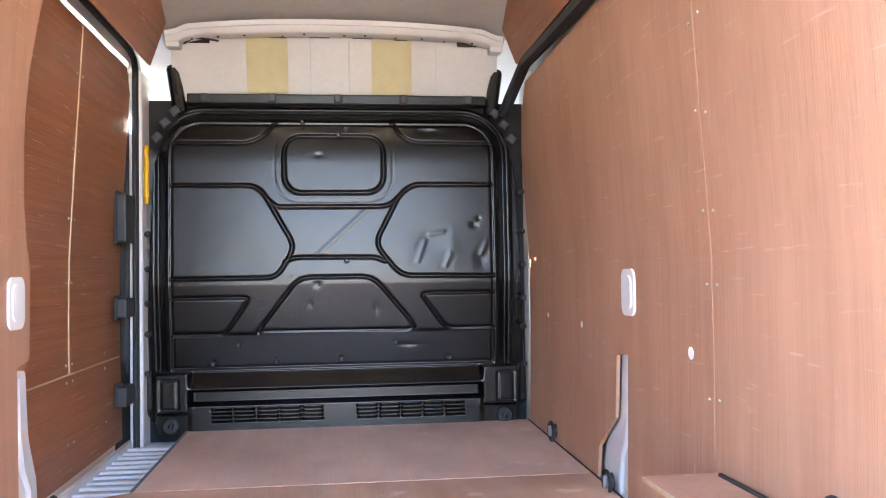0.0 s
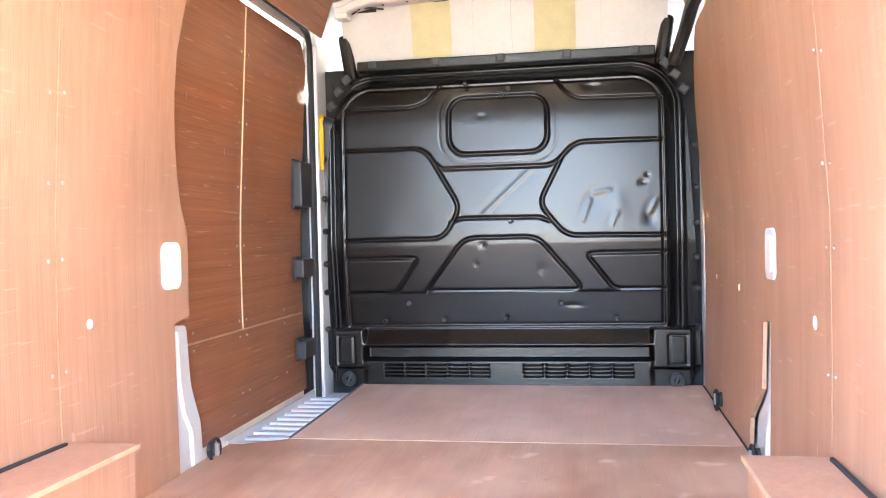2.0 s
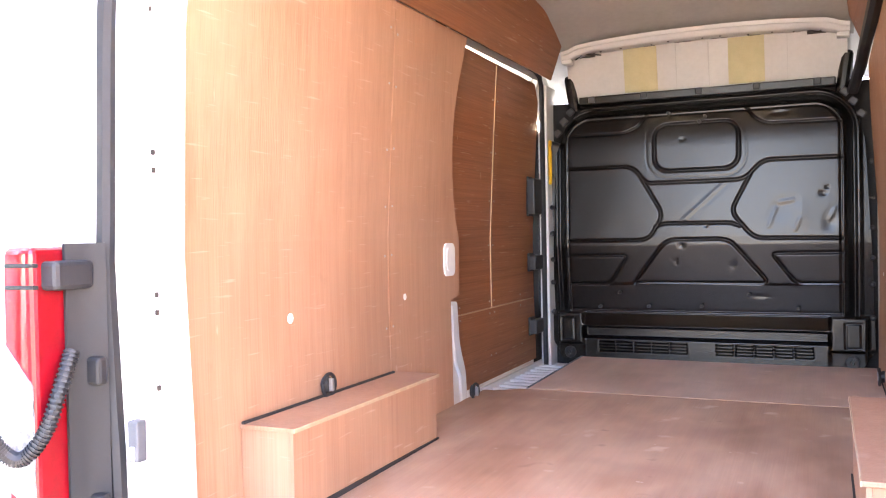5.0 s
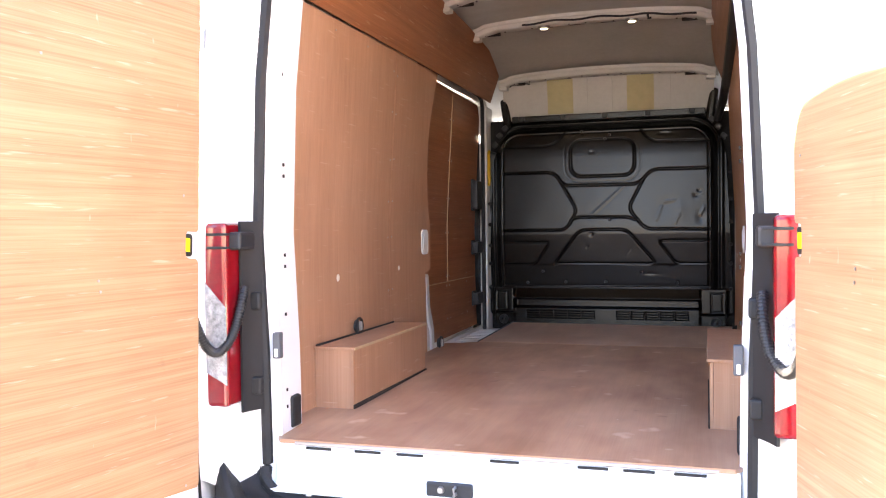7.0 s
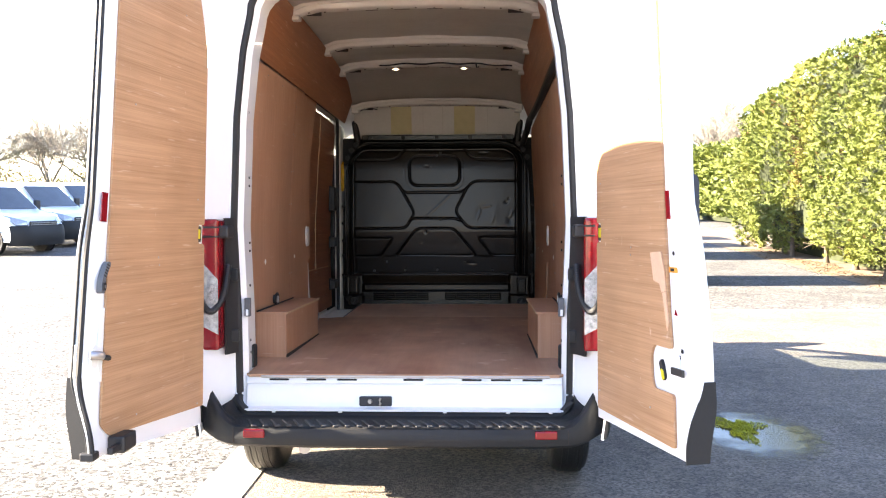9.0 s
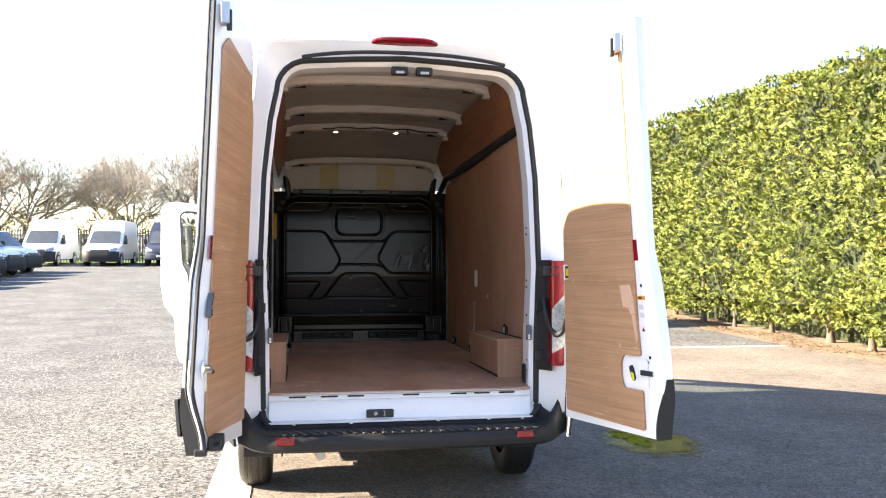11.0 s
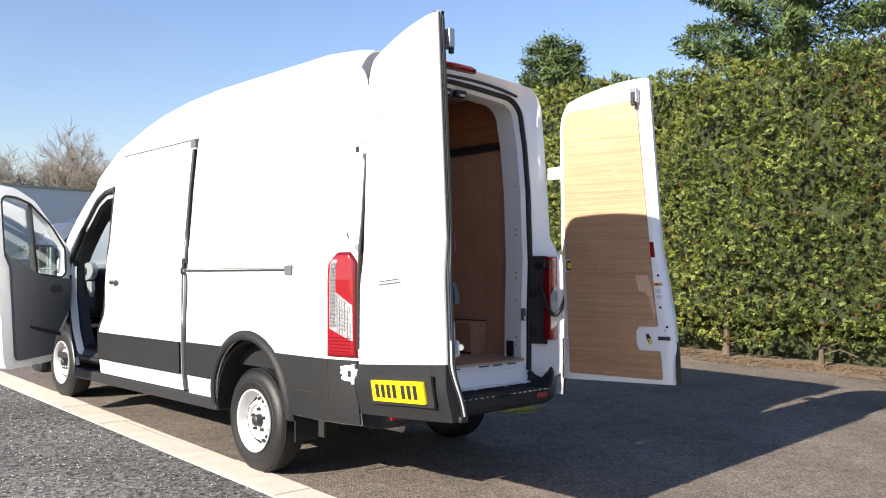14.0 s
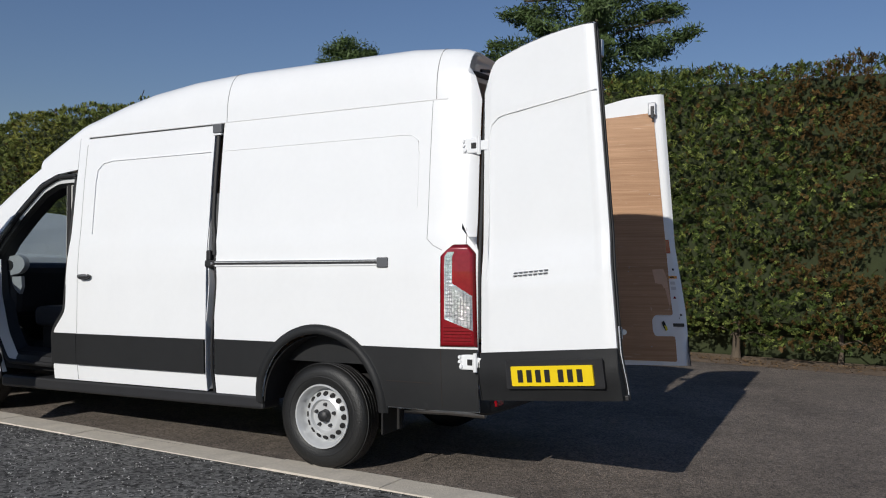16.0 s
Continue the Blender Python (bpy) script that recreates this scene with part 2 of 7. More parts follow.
def curve(x, table):
    """Piecewise linear table lookup."""
    return float(np.interp(x, [a for a, _ in table], [b for _, b in table]))


def fillet(pts, r, k=5):
    """Round the corners of an open or closed polyline of 2D points (closed)."""
    out, n = [], len(pts)
    for i in range(n):
        p, a, b = Vector(pts[i]), Vector(pts[i - 1]), Vector(pts[(i + 1) % n])
        da, db = (a - p), (b - p)
        rr = min(r, da.length * 0.45, db.length * 0.45)
        s, e = p + da.normalized() * rr, p + db.normalized() * rr
        for j in range(k + 1):
            t = j / k
            out.append(tuple((1 - t) ** 2 * s + 2 * t * (1 - t) * p + t * t * e))
    return out


def plate_with_hole(outer, inner, mapper, d):
    """A plate between two loops of (u, v), d thick."""
    bm = bmesh.new()
    for loop in (outer, inner):
        vs = [bm.verts.new((u, v, 0)) for u, v in loop]
        for i in range(len(vs)):
            bm.edges.new((vs[i - 1], vs[i]))
    bmesh.ops.triangle_fill(bm, edges=bm.edges[:], use_beauty=True)
    ret = bmesh.ops.extrude_face_region(bm, geom=bm.faces[:])
    for v in ret["geom"]:
        if isinstance(v, bmesh.types.BMVert):
            v.co.z = d
    for v in bm.verts:
        v.co = Vector(mapper(v.co.x, v.co.y, v.co.z))
    return bm


def mesh_of(name, verts, faces, mat, parent=None, label=""):
    """A mesh from arrays of corners and equal-sided faces."""
    me = bpy.data.meshes.new(name)
    k = faces.shape[1]
    me.vertices.add(len(verts))
    me.vertices.foreach_set("co", verts.astype(np.float32).ravel())
    me.loops.add(faces.size)
    me.loops.foreach_set("vertex_index", faces.astype(np.int32).ravel())
    me.polygons.add(len(faces))
    me.polygons.foreach_set("loop_start", np.arange(0, faces.size, k, dtype=np.int32))
    me.update(calc_edges=True)
    for m in (mat if isinstance(mat, (list, tuple)) else [mat]):
        me.materials.append(m)
    ob = new(name, me)
    if parent:
        ob.parent = parent
    if label:
        ob["label"] = label
    return ob


def smooth(a, b, v):
    t = np.clip((v - a) / (b - a), 0, 1)
    return t * t * (3 - 2 * t)


# ---- ground ----
TARMAC = material("tarmac", (0.212, 0.174, 0.142), 0.86, var=0.5, scale=0.9, bump=1.0, bump_scale=110, speck=0.5, speck_scale=80)
GRAVEL = material("worn_gravel_tarmac", (0.118, 0.116, 0.112), 0.9, var=0.6, scale=1.1, bump=1.0, bump_scale=55, speck=1.0, speck_scale=46)
CONCRETE = material("concrete_edging", (0.68, 0.615, 0.515), 0.85, var=0.28, scale=5, bump=0.4, bump_scale=90)
EARTH = material("bare_earth", (0.23, 0.165, 0.11), 0.95, var=0.45, scale=4, bump=1.0, bump_scale=40)
GRASS = material("grass", (0.10, 0.16, 0.04), 0.9, var=0.5, scale=3, bump=1.0, bump_scale=30)


def land(y):
    """The yard rises gently beyond the van."""
    return 0.0215 * max(0.0, y - 13.0)


def strip(name, x0, x1, y0, y1, lift, mat, label, ny=60, nx=2):
    bm = grid(nx, ny, lambda u, v: (x0 + (x1 - x0) * u, y0 + (y1 - y0) * v, lift + land(y0 + (y1 - y0) * v)))
    return tagged(part(name, bm, mat, None, "", True), label, name.replace("_", " "), kind="structure")


strip("ground", -300, 300, -200, 400, -0.002, GRAVEL, "grey worn gravelly tarmac of a vehicle yard", 300, 2)
strip("tarmac_lane", -0.95, 7.3, -40, 8.2, 0.004, TARMAC, "smooth dark brown-grey tarmac parking lane")
strip("lane_edge", -0.88, 7.3, 8.2, 8.34, 0.009, CONCRETE, "worn pale concrete strip across the end of the lane", 2)
strip("earth_bed", 7.3, 11.5, -40, 30, 0.008, EARTH, "bare brown earth bed with dry leaves under the hedge")

# ---- panel van: body ----
van = root("panel_van", "white high-roof panel van with open rear doors, parked on tarmac", "van", RAKE)
HALF = [(0.30, 0.93), (0.40, 0.975), (0.47, 0.99), (0.60, 1.005), (0.85, 1.012), (1.30, 1.012), (1.50, 1.0), (1.62, 0.985), (2.0, 0.955),
        (2.3, 0.925), (2.40, 0.912), (2.50, 0.885), (2.58, 0.845)]


def half_width(y, z):
    """Half the body's width: tumblehome, tapering in at the rear corner and the nose."""
    w = curve(z, HALF)
    if y < 0.5:
        w -= 0.36 * (0.5 - y) ** 2
    if y > 3.7:
        w -= 0.035 * (y - 3.7) ** 2
    return w


def roof_height(y):
    return curve(y, [(0.2, 2.715), (0.3, 2.755), (0.6, 2.785), (2.0, 2.79), (2.5, 2.77), (2.9, 2.725), (3.2, 2.665), (3.6, 2.55), (4.0, 2.345), (4.5, 2.05), (5.0, 1.70), (5.3, 1.44), (5.9, 1.1)])


def tail(y, z=0.0, sign=-1):
    """The rear corner reaches back to the door hinges."""
    if y >= 0.5:
        return y
    k = 0.16 - (0.10 if sign < 0 else 0.15) * float(smooth(np.array(1.44), np.array(1.56), np.array(z)))
    return y - k * (0.5 - y) / 0.26


def side_panel(sign, y0, y1, zlow, zhigh, ny, nz, out=0.0):
    lo = zlow if callable(zlow) else (lambda y: zlow)
    hi = zhigh if callable(zhigh) else (lambda y: zhigh)

    def fn(u, v):
        y = y0 + (y1 - y0) * u
        z = lo(y) + (hi(y) - lo(y)) * v
        y = tail(y, z, sign)
        return (sign * (half_width(y, z) + out), y, z)
    return grid(ny, nz, fn)


def arch(cy, r, cz, base):
    return lambda y: max(base, cz + math.sqrt(max(0.0, r * r - (y - cy) ** 2)))


REAR_AXLE, FRONT_AXLE = 1.21, 4.94
rear_arch = arch(REAR_AXLE, 0.47, 0.43, 0.45)
front_arch = arch(FRONT_AXLE, 0.46, 0.43, 0.45)
SEAM = 2.375


def door_top(y):
    return curve(y, [(3.5, 2.13), (3.66, 2.115), (3.85, 2.095), (4.04, 2.03), (4.3, 1.83), (4.54, 1.62), (4.80, 1.37)])


for sign in (-1, 1):
    side = "side_panel"
    y_mid = 2.10 if sign < 0 else 3.56
    part(side, thick(side_panel(sign, 0.24, y_mid, rear_arch, SEAM, 90, 40), 0.012), PAINT, van, "white painted body side", True)
    if sign < 0:
        def post_fn(u, v):
            z = 0.46 + (SEAM - 0.46) * v
            front = 3.60 + 0.06 * max(0.0, min(1.0, (2.1 - z) / 1.1)) + 0.13 * float(smooth(np.array(1.0), np.array(0.84), np.array(z)))
            y = 3.505 + (front - 3.505) * u
            return (-half_width(y, z), y, z)
        part("front_pillar_panel", thick(grid(6, 40, post_fn), 0.012), PAINT, van, "", True)
        part("post_cladding", thick(side_panel(sign, 3.512, 3.785, 0.585, 0.825, 4, 3, 0.014), 0.012), CLAD, van, "", True)
    part("upper_front_panel", thick(side_panel(sign, 3.603 if sign < 0 else 3.56, 4.8, door_top, lambda y: max(door_top(y) + 0.03, min(SEAM, roof_height(y) - 0.165)), 40, 10), 0.03), PAINT, van, "", True)
    part("front_wing", thick(side_panel(sign, 4.78, 5.75, front_arch, lambda y: min(1.35, roof_height(y) - 0.12), 40, 16), 0.012), PAINT, van, "white front wing", True)
    # gutter crease and roof shoulder
    part("roof_gutter", tube([(sign * (half_width(y, SEAM) - 0.001), y, SEAM) for y in np.linspace(0.3, 3.5, 24)], 0.006, 6), PAINT, van, "", True)
    # dark cladding strip, wheel arch trim
    strips = [(0.238, 2.09)] if sign < 0 else [(0.238, 3.55)]
    for a, b in strips:
        part("cladding_strip", thick(side_panel(sign, a, b, lambda y: max(0.585 if y > REAR_AXLE else 0.455, rear_arch(y)), lambda y: max(0.83, rear_arch(y) + 0.004), 90, 6, 0.012), 0.014), CLAD, van, "dark grey plastic side cladding", True)

    def arch_fn(u, v, s=sign):
        q = radians(-2 + 184 * u)
        r = 0.462 + 0.065 * v
        y, z = REAR_AXLE + r * math.cos(q), 0.43 + r * math.sin(q)
        return (s * (half_width(y, z) + 0.020 - 0.008 * v + 0.016 * math.sin(math.pi * min(1.0, v * 1.15)) ** 0.6), y, z)
    part("wheel_arch_trim", thick(grid(40, 8, arch_fn), 0.02), CLAD, van, "dark grey wheel arch trim", True)
    part("wheel_arch_liner", thick(grid(20, 1, lambda u, v, s=sign: (s * (0.99 - 0.30 * v), REAR_AXLE + 0.463 * math.cos(math.pi * u), 0.42 + 0.463 * math.sin(math.pi * u))), 0.01), DARK, van, "", True)
    part("wheel_well", outline([(REAR_AXLE + 0.47 * math.cos(q), 0.40 + 0.48 * math.sin(q)) for q in np.linspace(-0.3, math.pi + 0.3, 24)], 0.01, lambda u, v, w, s=sign: (s * (0.69 + w), u, v)), DARK, van)
    part("wheel_well", outline([(REAR_AXLE + 0.47 * math.cos(q), 0.43 + 0.47 * math.sin(q)) for q in np.linspace(0.6, math.pi - 0.6, 20)], 0.006, lambda u, v, w, s=sign: (s * (0.866 + w), u, v)), CLAD, van)
    part("wheel_arch_liner", thick(grid(20, 1, lambda u, v, s=sign: (s * (0.96 - 0.36 * v), FRONT_AXLE + 0.45 * math.cos(math.pi * u), 0.42 + 0.45 * math.sin(math.pi * u))), 0.01), DARK, van, "", True)
    # black under-sill
    part("sill_skirt", box((sign * 0.99 if sign < 0 else 0.80, 1.68, 0.36), (-0.80 if sign < 0 else 0.99, 4.45, 0.455), 0.02), BLACK, van, "black plastic lower sill")


def roof_fn(u, v):
    y = 0.24 + (4.05 - 0.24) * u
    h = roof_height(y)
    z0 = min(SEAM, h - 0.17)
    w = half_width(y, z0)
    q = (v - 0.5) * 2
    s = 1 if q >= 0 else -1
    a = abs(q)
    if a > 0.55:
        k = (a - 0.55) / 0.45
        ang = k * math.pi / 2
        x = w - 0.17 + 0.17 * math.sin(ang) if k < 1 else w
        z = z0 + (h - 0.035 - z0) * math.cos(ang) ** 0.8 if k < 1 else z0
    else:
        x = (w - 0.17) * a / 0.55
        z = h - 0.035 * (a / 0.55) ** 2
    if y < 0.5:
        f = float(smooth(np.array(0.30), np.array(0.80), np.array(x)))
        y2 = y + (tail(y, 2.4, s) - y) * f
        x -= f * 0.36 * ((0.5 - y2) ** 2 - (0.5 - y) ** 2)
        y = y2
    return (s * x, y, z)


part("roof", thick(grid(80, 40, roof_fn), 0.02), PAINT, van, "white painted high roof", True)
# windscreen and its pillars
part("windscreen", thick(grid(10, 12, lambda u, v: ((v - 0.5) * 2 * (0.70 + 0.12 * u), 4.05 + 1.22 * u, roof_height(4.05 + 1.22 * u) - 0.02 - 0.05 * ((v - 0.5) * 2) ** 2)), 0.005), GLASS, van, "", True)
for sign in (-1, 1):
    part("screen_pillar", tube([(sign * (0.72 + 0.13 * k), 4.0 + 1.28 * k, roof_height(4.0 + 1.28 * k) - 0.06) for k in np.linspace(0, 1, 10)], 0.055, 8), PAINT, van, "", True)
# bonnet and nose
bonnet_edge = [(0.0, -0.02), (0.78, 0.0), (0.80, 0.10), (0.735, 0.30), (0.67, 0.43), (0.58, 0.52), (0.46, 0.585), (0.25, 0.60)]
bonnet_edge = fillet(bonnet_edge[1:] + [(-x, z) for x, z in reversed(bonnet_edge[1:])], 0.04, 3)
bonnet = part("bonnet", outline(bonnet_edge, 0.035, lambda u, v, w: (u, 5.27 + 0.5 * v + 0.87 * w - 0.05 * (u / 0.8) ** 2, 1.40 + 0.87 * v - 0.5 * w)), PAINT, van, "raised white bonnet with dark slots in its underside")
part("bonnet_slot", outline(rounded(-0.36, 0.21, -0.03, 0.31, 0.03), 0.006, lambda u, v, w: (u, 5.262 + 0.5 * v - 0.05 * (u / 0.8) ** 2 - w, 1.404 + 0.87 * v)), BLACK, bonnet)
part("bonnet_slot", outline(rounded(0.03, 0.21, 0.36, 0.31, 0.03), 0.006, lambda u, v, w: (u, 5.262 + 0.5 * v - 0.05 * (u / 0.8) ** 2 - w, 1.404 + 0.87 * v)), BLACK, bonnet)
part("bonnet_stay", tube([(0.60, 5.86, 1.02), (0.52, 5.55, 1.82)], 0.006, 6), STEEL, van)
part("engine_cover", box((-0.55, 5.30, 0.70), (0.50, 5.80, 1.05), 0.06, None, 3), BLACK, van)
part("front_panel", box((-0.82, 5.74, 0.62), (0.82, 5.93, 1.06), 0.05, None, 3), PAINT, van, "", True)
part("front_bumper", box((-0.9, 5.72, 0.28), (0.9, 6.02, 0.95), 0.08, seg=3), CLAD, van)

# rear frame: ring round the opening
def ring_fn(outer, inner, y_out, y_in):
    n = len(outer)
    verts = [(x, y_out, z) for x, z in outer] + [(x, y_in, z) for x, z in inner]
    return bm_of(verts, [(i, (i + 1) % n, n + (i + 1) % n, n + i) for i in range(n)])


def opening(grow, k=6):
    """Outline of the rear opening, (x, z), grown outwards."""
    pts = []
    half = [(0.765, 0.62), (0.77, 1.0), (0.788, 1.42), (0.768, 1.95), (0.735, 2.26), (0.715, 2.36)]
    for (_, za), (_, zb) in zip(half, half[1:]):
        n = max(1, round((zb - za) / 0.09))
        pts += [(curve(za + (zb - za) * i / n, [(z, x) for x, z in half]) + grow, za + (zb - za) * i / n) for i in range(n)]
    pts.append((half[-1][0] + grow, half[-1][1]))
    for i in range(k + 1):
        q = radians(90 * i / k)
        pts.append((0.545 + (0.155 + grow) * math.cos(q), 2.43 + (0.15 + grow) * math.sin(q)))
    pts.append((0.27, 2.60 + grow))
    top = [(-x, z) for x, z in reversed(pts)]
    low = []
    for i in range(k + 1):
        q = radians(180 + 90 * i / k)
        low.append((-0.685 + (0.08 + grow) * math.cos(q), 0.605 + (0.06 + grow) * math.sin(q)))
    return pts + [(0.0, 2.612 + grow)] + top + low + [(-x, z) for x, z in reversed(low)]


o1 = opening(0.0)


def outer_ring():
    """The body's rear silhouette, one point for each point of the opening."""
    section = [roof_fn(0.0, k / 200) for k in range(201)]
    out = []
    for x, z in o1:
        sgn = 1 if x >= 0 else -1
        if z < 0.62:
            out.append((sgn * min(abs(x) + 0.10, 0.90), 0.50))
        elif z <= 2.37:
            out.append((sgn * half_width(tail(0.24, z, sgn), z), z))
        else:
            ang = math.atan2(x, z - 2.0)
            p = min(section, key=lambda q: abs(math.atan2(q[0], q[2] - 2.0) - ang))
            out.append((p[0], p[2]))
    return out


o2 = outer_ring()
n_ring = len(o2)
def corner_back(x, z):
    """How far back the rounded rear corner reaches."""
    if z < 0.62:
        return 0.292
    if z < 2.37:
        return tail(0.24, z, x)
    return 0.24 - (0.06 if x < 0 else 0.01) * float(smooth(np.array(0.30), np.array(0.80), np.array(abs(x))))


ring_out = [(x, corner_back(x, z), z) for x, z in o2]
ring_in = [(x, 0.285, z) for x, z in opening(0.05)]
ring_roll, bulge = [], []
for (x, y, z), p in zip(ring_out, ring_in):
    k = float(smooth(np.array(1.44), np.array(1.56), np.array(z))) * float(smooth(np.array(2.62), np.array(2.45), np.array(z))) * (1.0 if x < 0 else 0.12)
    bulge.append(k)
    ring_roll.append((x + (p[0] - x) * (0.18 + 0.14 * k), y - 0.078 * k + (p[1] - y) * 0.18 * (1 - k), z + (p[2] - z) * 0.18))
ring_mid = [tuple(a + (b - a) * 0.45 for a, b in zip(p, q)) for p, q in zip(ring_out, ring_roll)]
ring_mid = [(x + math.copysign(0.010 * k, x), y - 0.006 * k, z) for (x, y, z), k in zip(ring_mid, bulge)]
rings = [ring_out, ring_mid, ring_roll, ring_in]
part("rear_frame", thick(bm_of([p for r in rings for p in r], [(k * n_ring + i, k * n_ring + (i + 1) % n_ring, (k + 1) * n_ring + (i + 1) % n_ring, (k + 1) * n_ring + i) for k in range(3) for i in range(n_ring)]), 0.004), PAINT, van, "white painted rear door frame", True)
part("rear_jamb", thick(ring_fn(opening(0.05), o1, 0.285, 0.345), 0.01), PAINT, van, "", True)
part("inner_jamb", thick(ring_fn(o1, [(x * 1.0, z) for x, z in opening(0.012)], 0.345, 0.52), 0.006), PAINT, van, "", True)
part("door_seal", tube([(x, 0.30 - 0.03 * float(smooth(np.array(0.62), np.array(0.56), np.array(z))), z) for x, z in opening(0.032)], 0.021, 8, True), RUBBER, van, "black rubber door seal", True)

# ---- load space ----
def floor_z(y):
    return 0.704 + 0.012 * y


BK = 3.645
part("chassis", box((-0.66, 0.40, 0.42), (0.66, 5.6, 0.64)), DARK, van, "dark underbody")
part("floor_steel", box((-0.675, 0.33, 0.640), (0.675, 3.76, 0.688)), PAINT_IN, van)
for x0, x1, y0, y1 in ((-0.90, -0.68, 1.72, 3.76), (0.68, 0.90, 1.72, 3.76), (-0.86, -0.68, 0.34, 0.73), (0.68, 0.86, 0.34, 0.73)):
    part("floor_side", box((x0, y0, 0.640), (x1, y1, 0.688)), PAINT_IN, van)
part("board_joint", box((-0.655, 2.6605, floor_z(2.66) - 0.006), (0.84, 2.6635, floor_z(2.66) + 0.0015)), EDGE, van)
on_floor = lambda u, v, w: (u, v, floor_z(v) - 0.013 + w)
part("floor_board", outline([(-0.745, 0.30), (0.745, 0.30), (0.78, 0.345), (0.85, 0.50), (0.845, 2.66), (-0.66, 2.66), (-0.80, 2.58), (-0.845, 2.58), (-0.85, 0.50), (-0.78, 0.345)], 0.013, on_floor), PLY_FLOOR, van, "worn red-brown plywood floor board")
part("floor_board", outline([(-0.658, 2.664), (0.845, 2.664), (0.845, 3.66), (-0.658, 3.66)], 0.013, on_floor), PLY_PALE, van, "paler plywood floor board by the bulkhead")
part("floor_joint", tube([(0.838, y, floor_z(y) + 0.001) for y in (1.70, 2.6, 3.64)], 0.0035, 6), GAP, van)
part("floor_edge", outline([(-0.668, 2.67), (-0.659, 2.67), (-0.659, 3.66), (-0.668, 3.66)], 0.016, on_floor), GREYTRIM, van)
part("rear_lip", box((-0.69, 0.296, 0.690), (0.70, 0.312, 0.702), 0.003), STEEL, van, "bare metal edge strip")


def sill_fn(u, v):
    prof = [(0.33, 0.695), (0.312, 0.690), (0.306, 0.665), (0.318, 0.655), (0.306, 0.640), (0.300, 0.575), (0.29, 0.553), (0.25, 0.548)]
    k = min(6, int(v * 7))
    q = v * 7 - k
    y, z = prof[k][0] * (1 - q) + prof[k + 1][0] * q, prof[k][1] * (1 - q) + prof[k + 1][1] * q
    return ((u - 0.5) * 1.52, y, z)


part("rear_sill", thick(grid(20, 14, sill_fn), 0.01), PAINT, van, "white painted rear sill", True)
for x in (-0.60, -0.42, -0.27, 0.05, 0.33, 0.47, 0.62):
    part("sill_slot", box((x - 0.05, 0.302, 0.676), (x + 0.045, 0.3065, 0.685), 0.002), RUBBER, van)
lt = part("lock_plate", box((-0.212, 0.286, 0.555), (-0.055, 0.301, 0.603), 0.006), BLACK, van, "black door lock striker plate")
part("striker_loop", tube([(-0.11, 0.288, 0.57), (-0.11, 0.262, 0.57), (-0.11, 0.262, 0.592), (-0.11, 0.288, 0.592)], 0.005, 8), STEEL, lt, "", True)
part("lock_bolt", lathe([(0.0, 0.012), (0.009, 0.012), (0.012, 0.0)], pose(-0.16, 0.286, 0.58, 0, 0, -90), 12), STEEL, lt, "", True)


def wall_x(z):
    return curve(z, [(0.69, 0.842), (1.15, 0.852), (1.45, 0.852), (1.8, 0.832), (2.32, 0.80)])


def lining(sign, edge_pts, d=0.012, push=0.0):
    """A plywood sheet on the wall from its (y, z) outline, following the wall's lean."""
    zs = [p[1] for p in edge_pts]
    bm = bm_of([(sign * (wall_x(z) + push), y, z) for y, z in edge_pts], [tuple(range(len(edge_pts)))])
    for z in (1.15, 1.3, 1.45, 1.6, 1.8, 2.05):
        if min(zs) < z < max(zs):
            bmesh.ops.bisect_plane(bm, geom=bm.verts[:] + bm.edges[:] + bm.faces[:], plane_co=(0, 0, z), plane_no=(0, 0, 1))
    for v in bm.verts:
        v.co.x = sign * (wall_x(v.co.z) + push)
    bmesh.ops.triangulate(bm, faces=bm.faces[:])
    ret = bmesh.ops.extrude_face_region(bm, geom=bm.faces[:])
    for v in ret["geom"]:
        if isinstance(v, bmesh.types.BMVert):
            v.co.x += sign * d
    return bm


left_sheets = [[(0.40, 0.70), (1.665, 0.72), (1.675, 2.31), (0.46, 2.30), (0.42, 2.0)],
               [(1.670, 0.72), (2.225, 0.73), (2.235, 1.18), (2.33, 1.195), (2.332, 1.45), (2.29, 1.52), (2.258, 1.62), (2.236, 1.75), (2.230, 1.86), (2.238, 1.98), (2.275, 2.11), (2.35, 2.31), (1.680, 2.31)]]
right_sheets = [[(0.40, 0.70), (1.715, 0.72), (1.725, 2.27), (0.46, 2.28), (0.42, 2.0)],
                [(1.720, 0.72), (2.312, 0.73), (2.315, 1.165), (2.42, 1.155), (2.43, 0.96), (2.60, 0.84), (2.615, 0.735), (3.63, 0.745), (3.63, 1.95), (3.58, 2.10), (3.45, 2.24), (1.730, 2.27)]]
linings = {}
for sign, sheets in ((-1, left_sheets), (1, right_sheets)):
    for k, pts in enumerate(sheets):
        linings[sign, k] = part("wall_lining", lining(sign, pts), PLY_WALL, van, "pale pink-brown plywood wall sheet")
rng = random.Random(5)
WHITE = material("white_plastic", (0.78, 0.77, 0.74), 0.4, var=0.05, scale=30)
SCREW = material("zinc_screw", (0.42, 0.40, 0.37), 0.4, 0.8, var=0.2, scale=80)


def stud(sign, y, z, r, mat, parent, name, h=0.003, push=0.0):
    part(name, lathe([(0.0, h), (r * 0.7, h), (r, h * 0.3), (r, -0.002)], pose(sign * (wall_x(z) + push), y, z, 0, 0, 180 if sign > 0 else 0), 14), mat, parent, "", True)


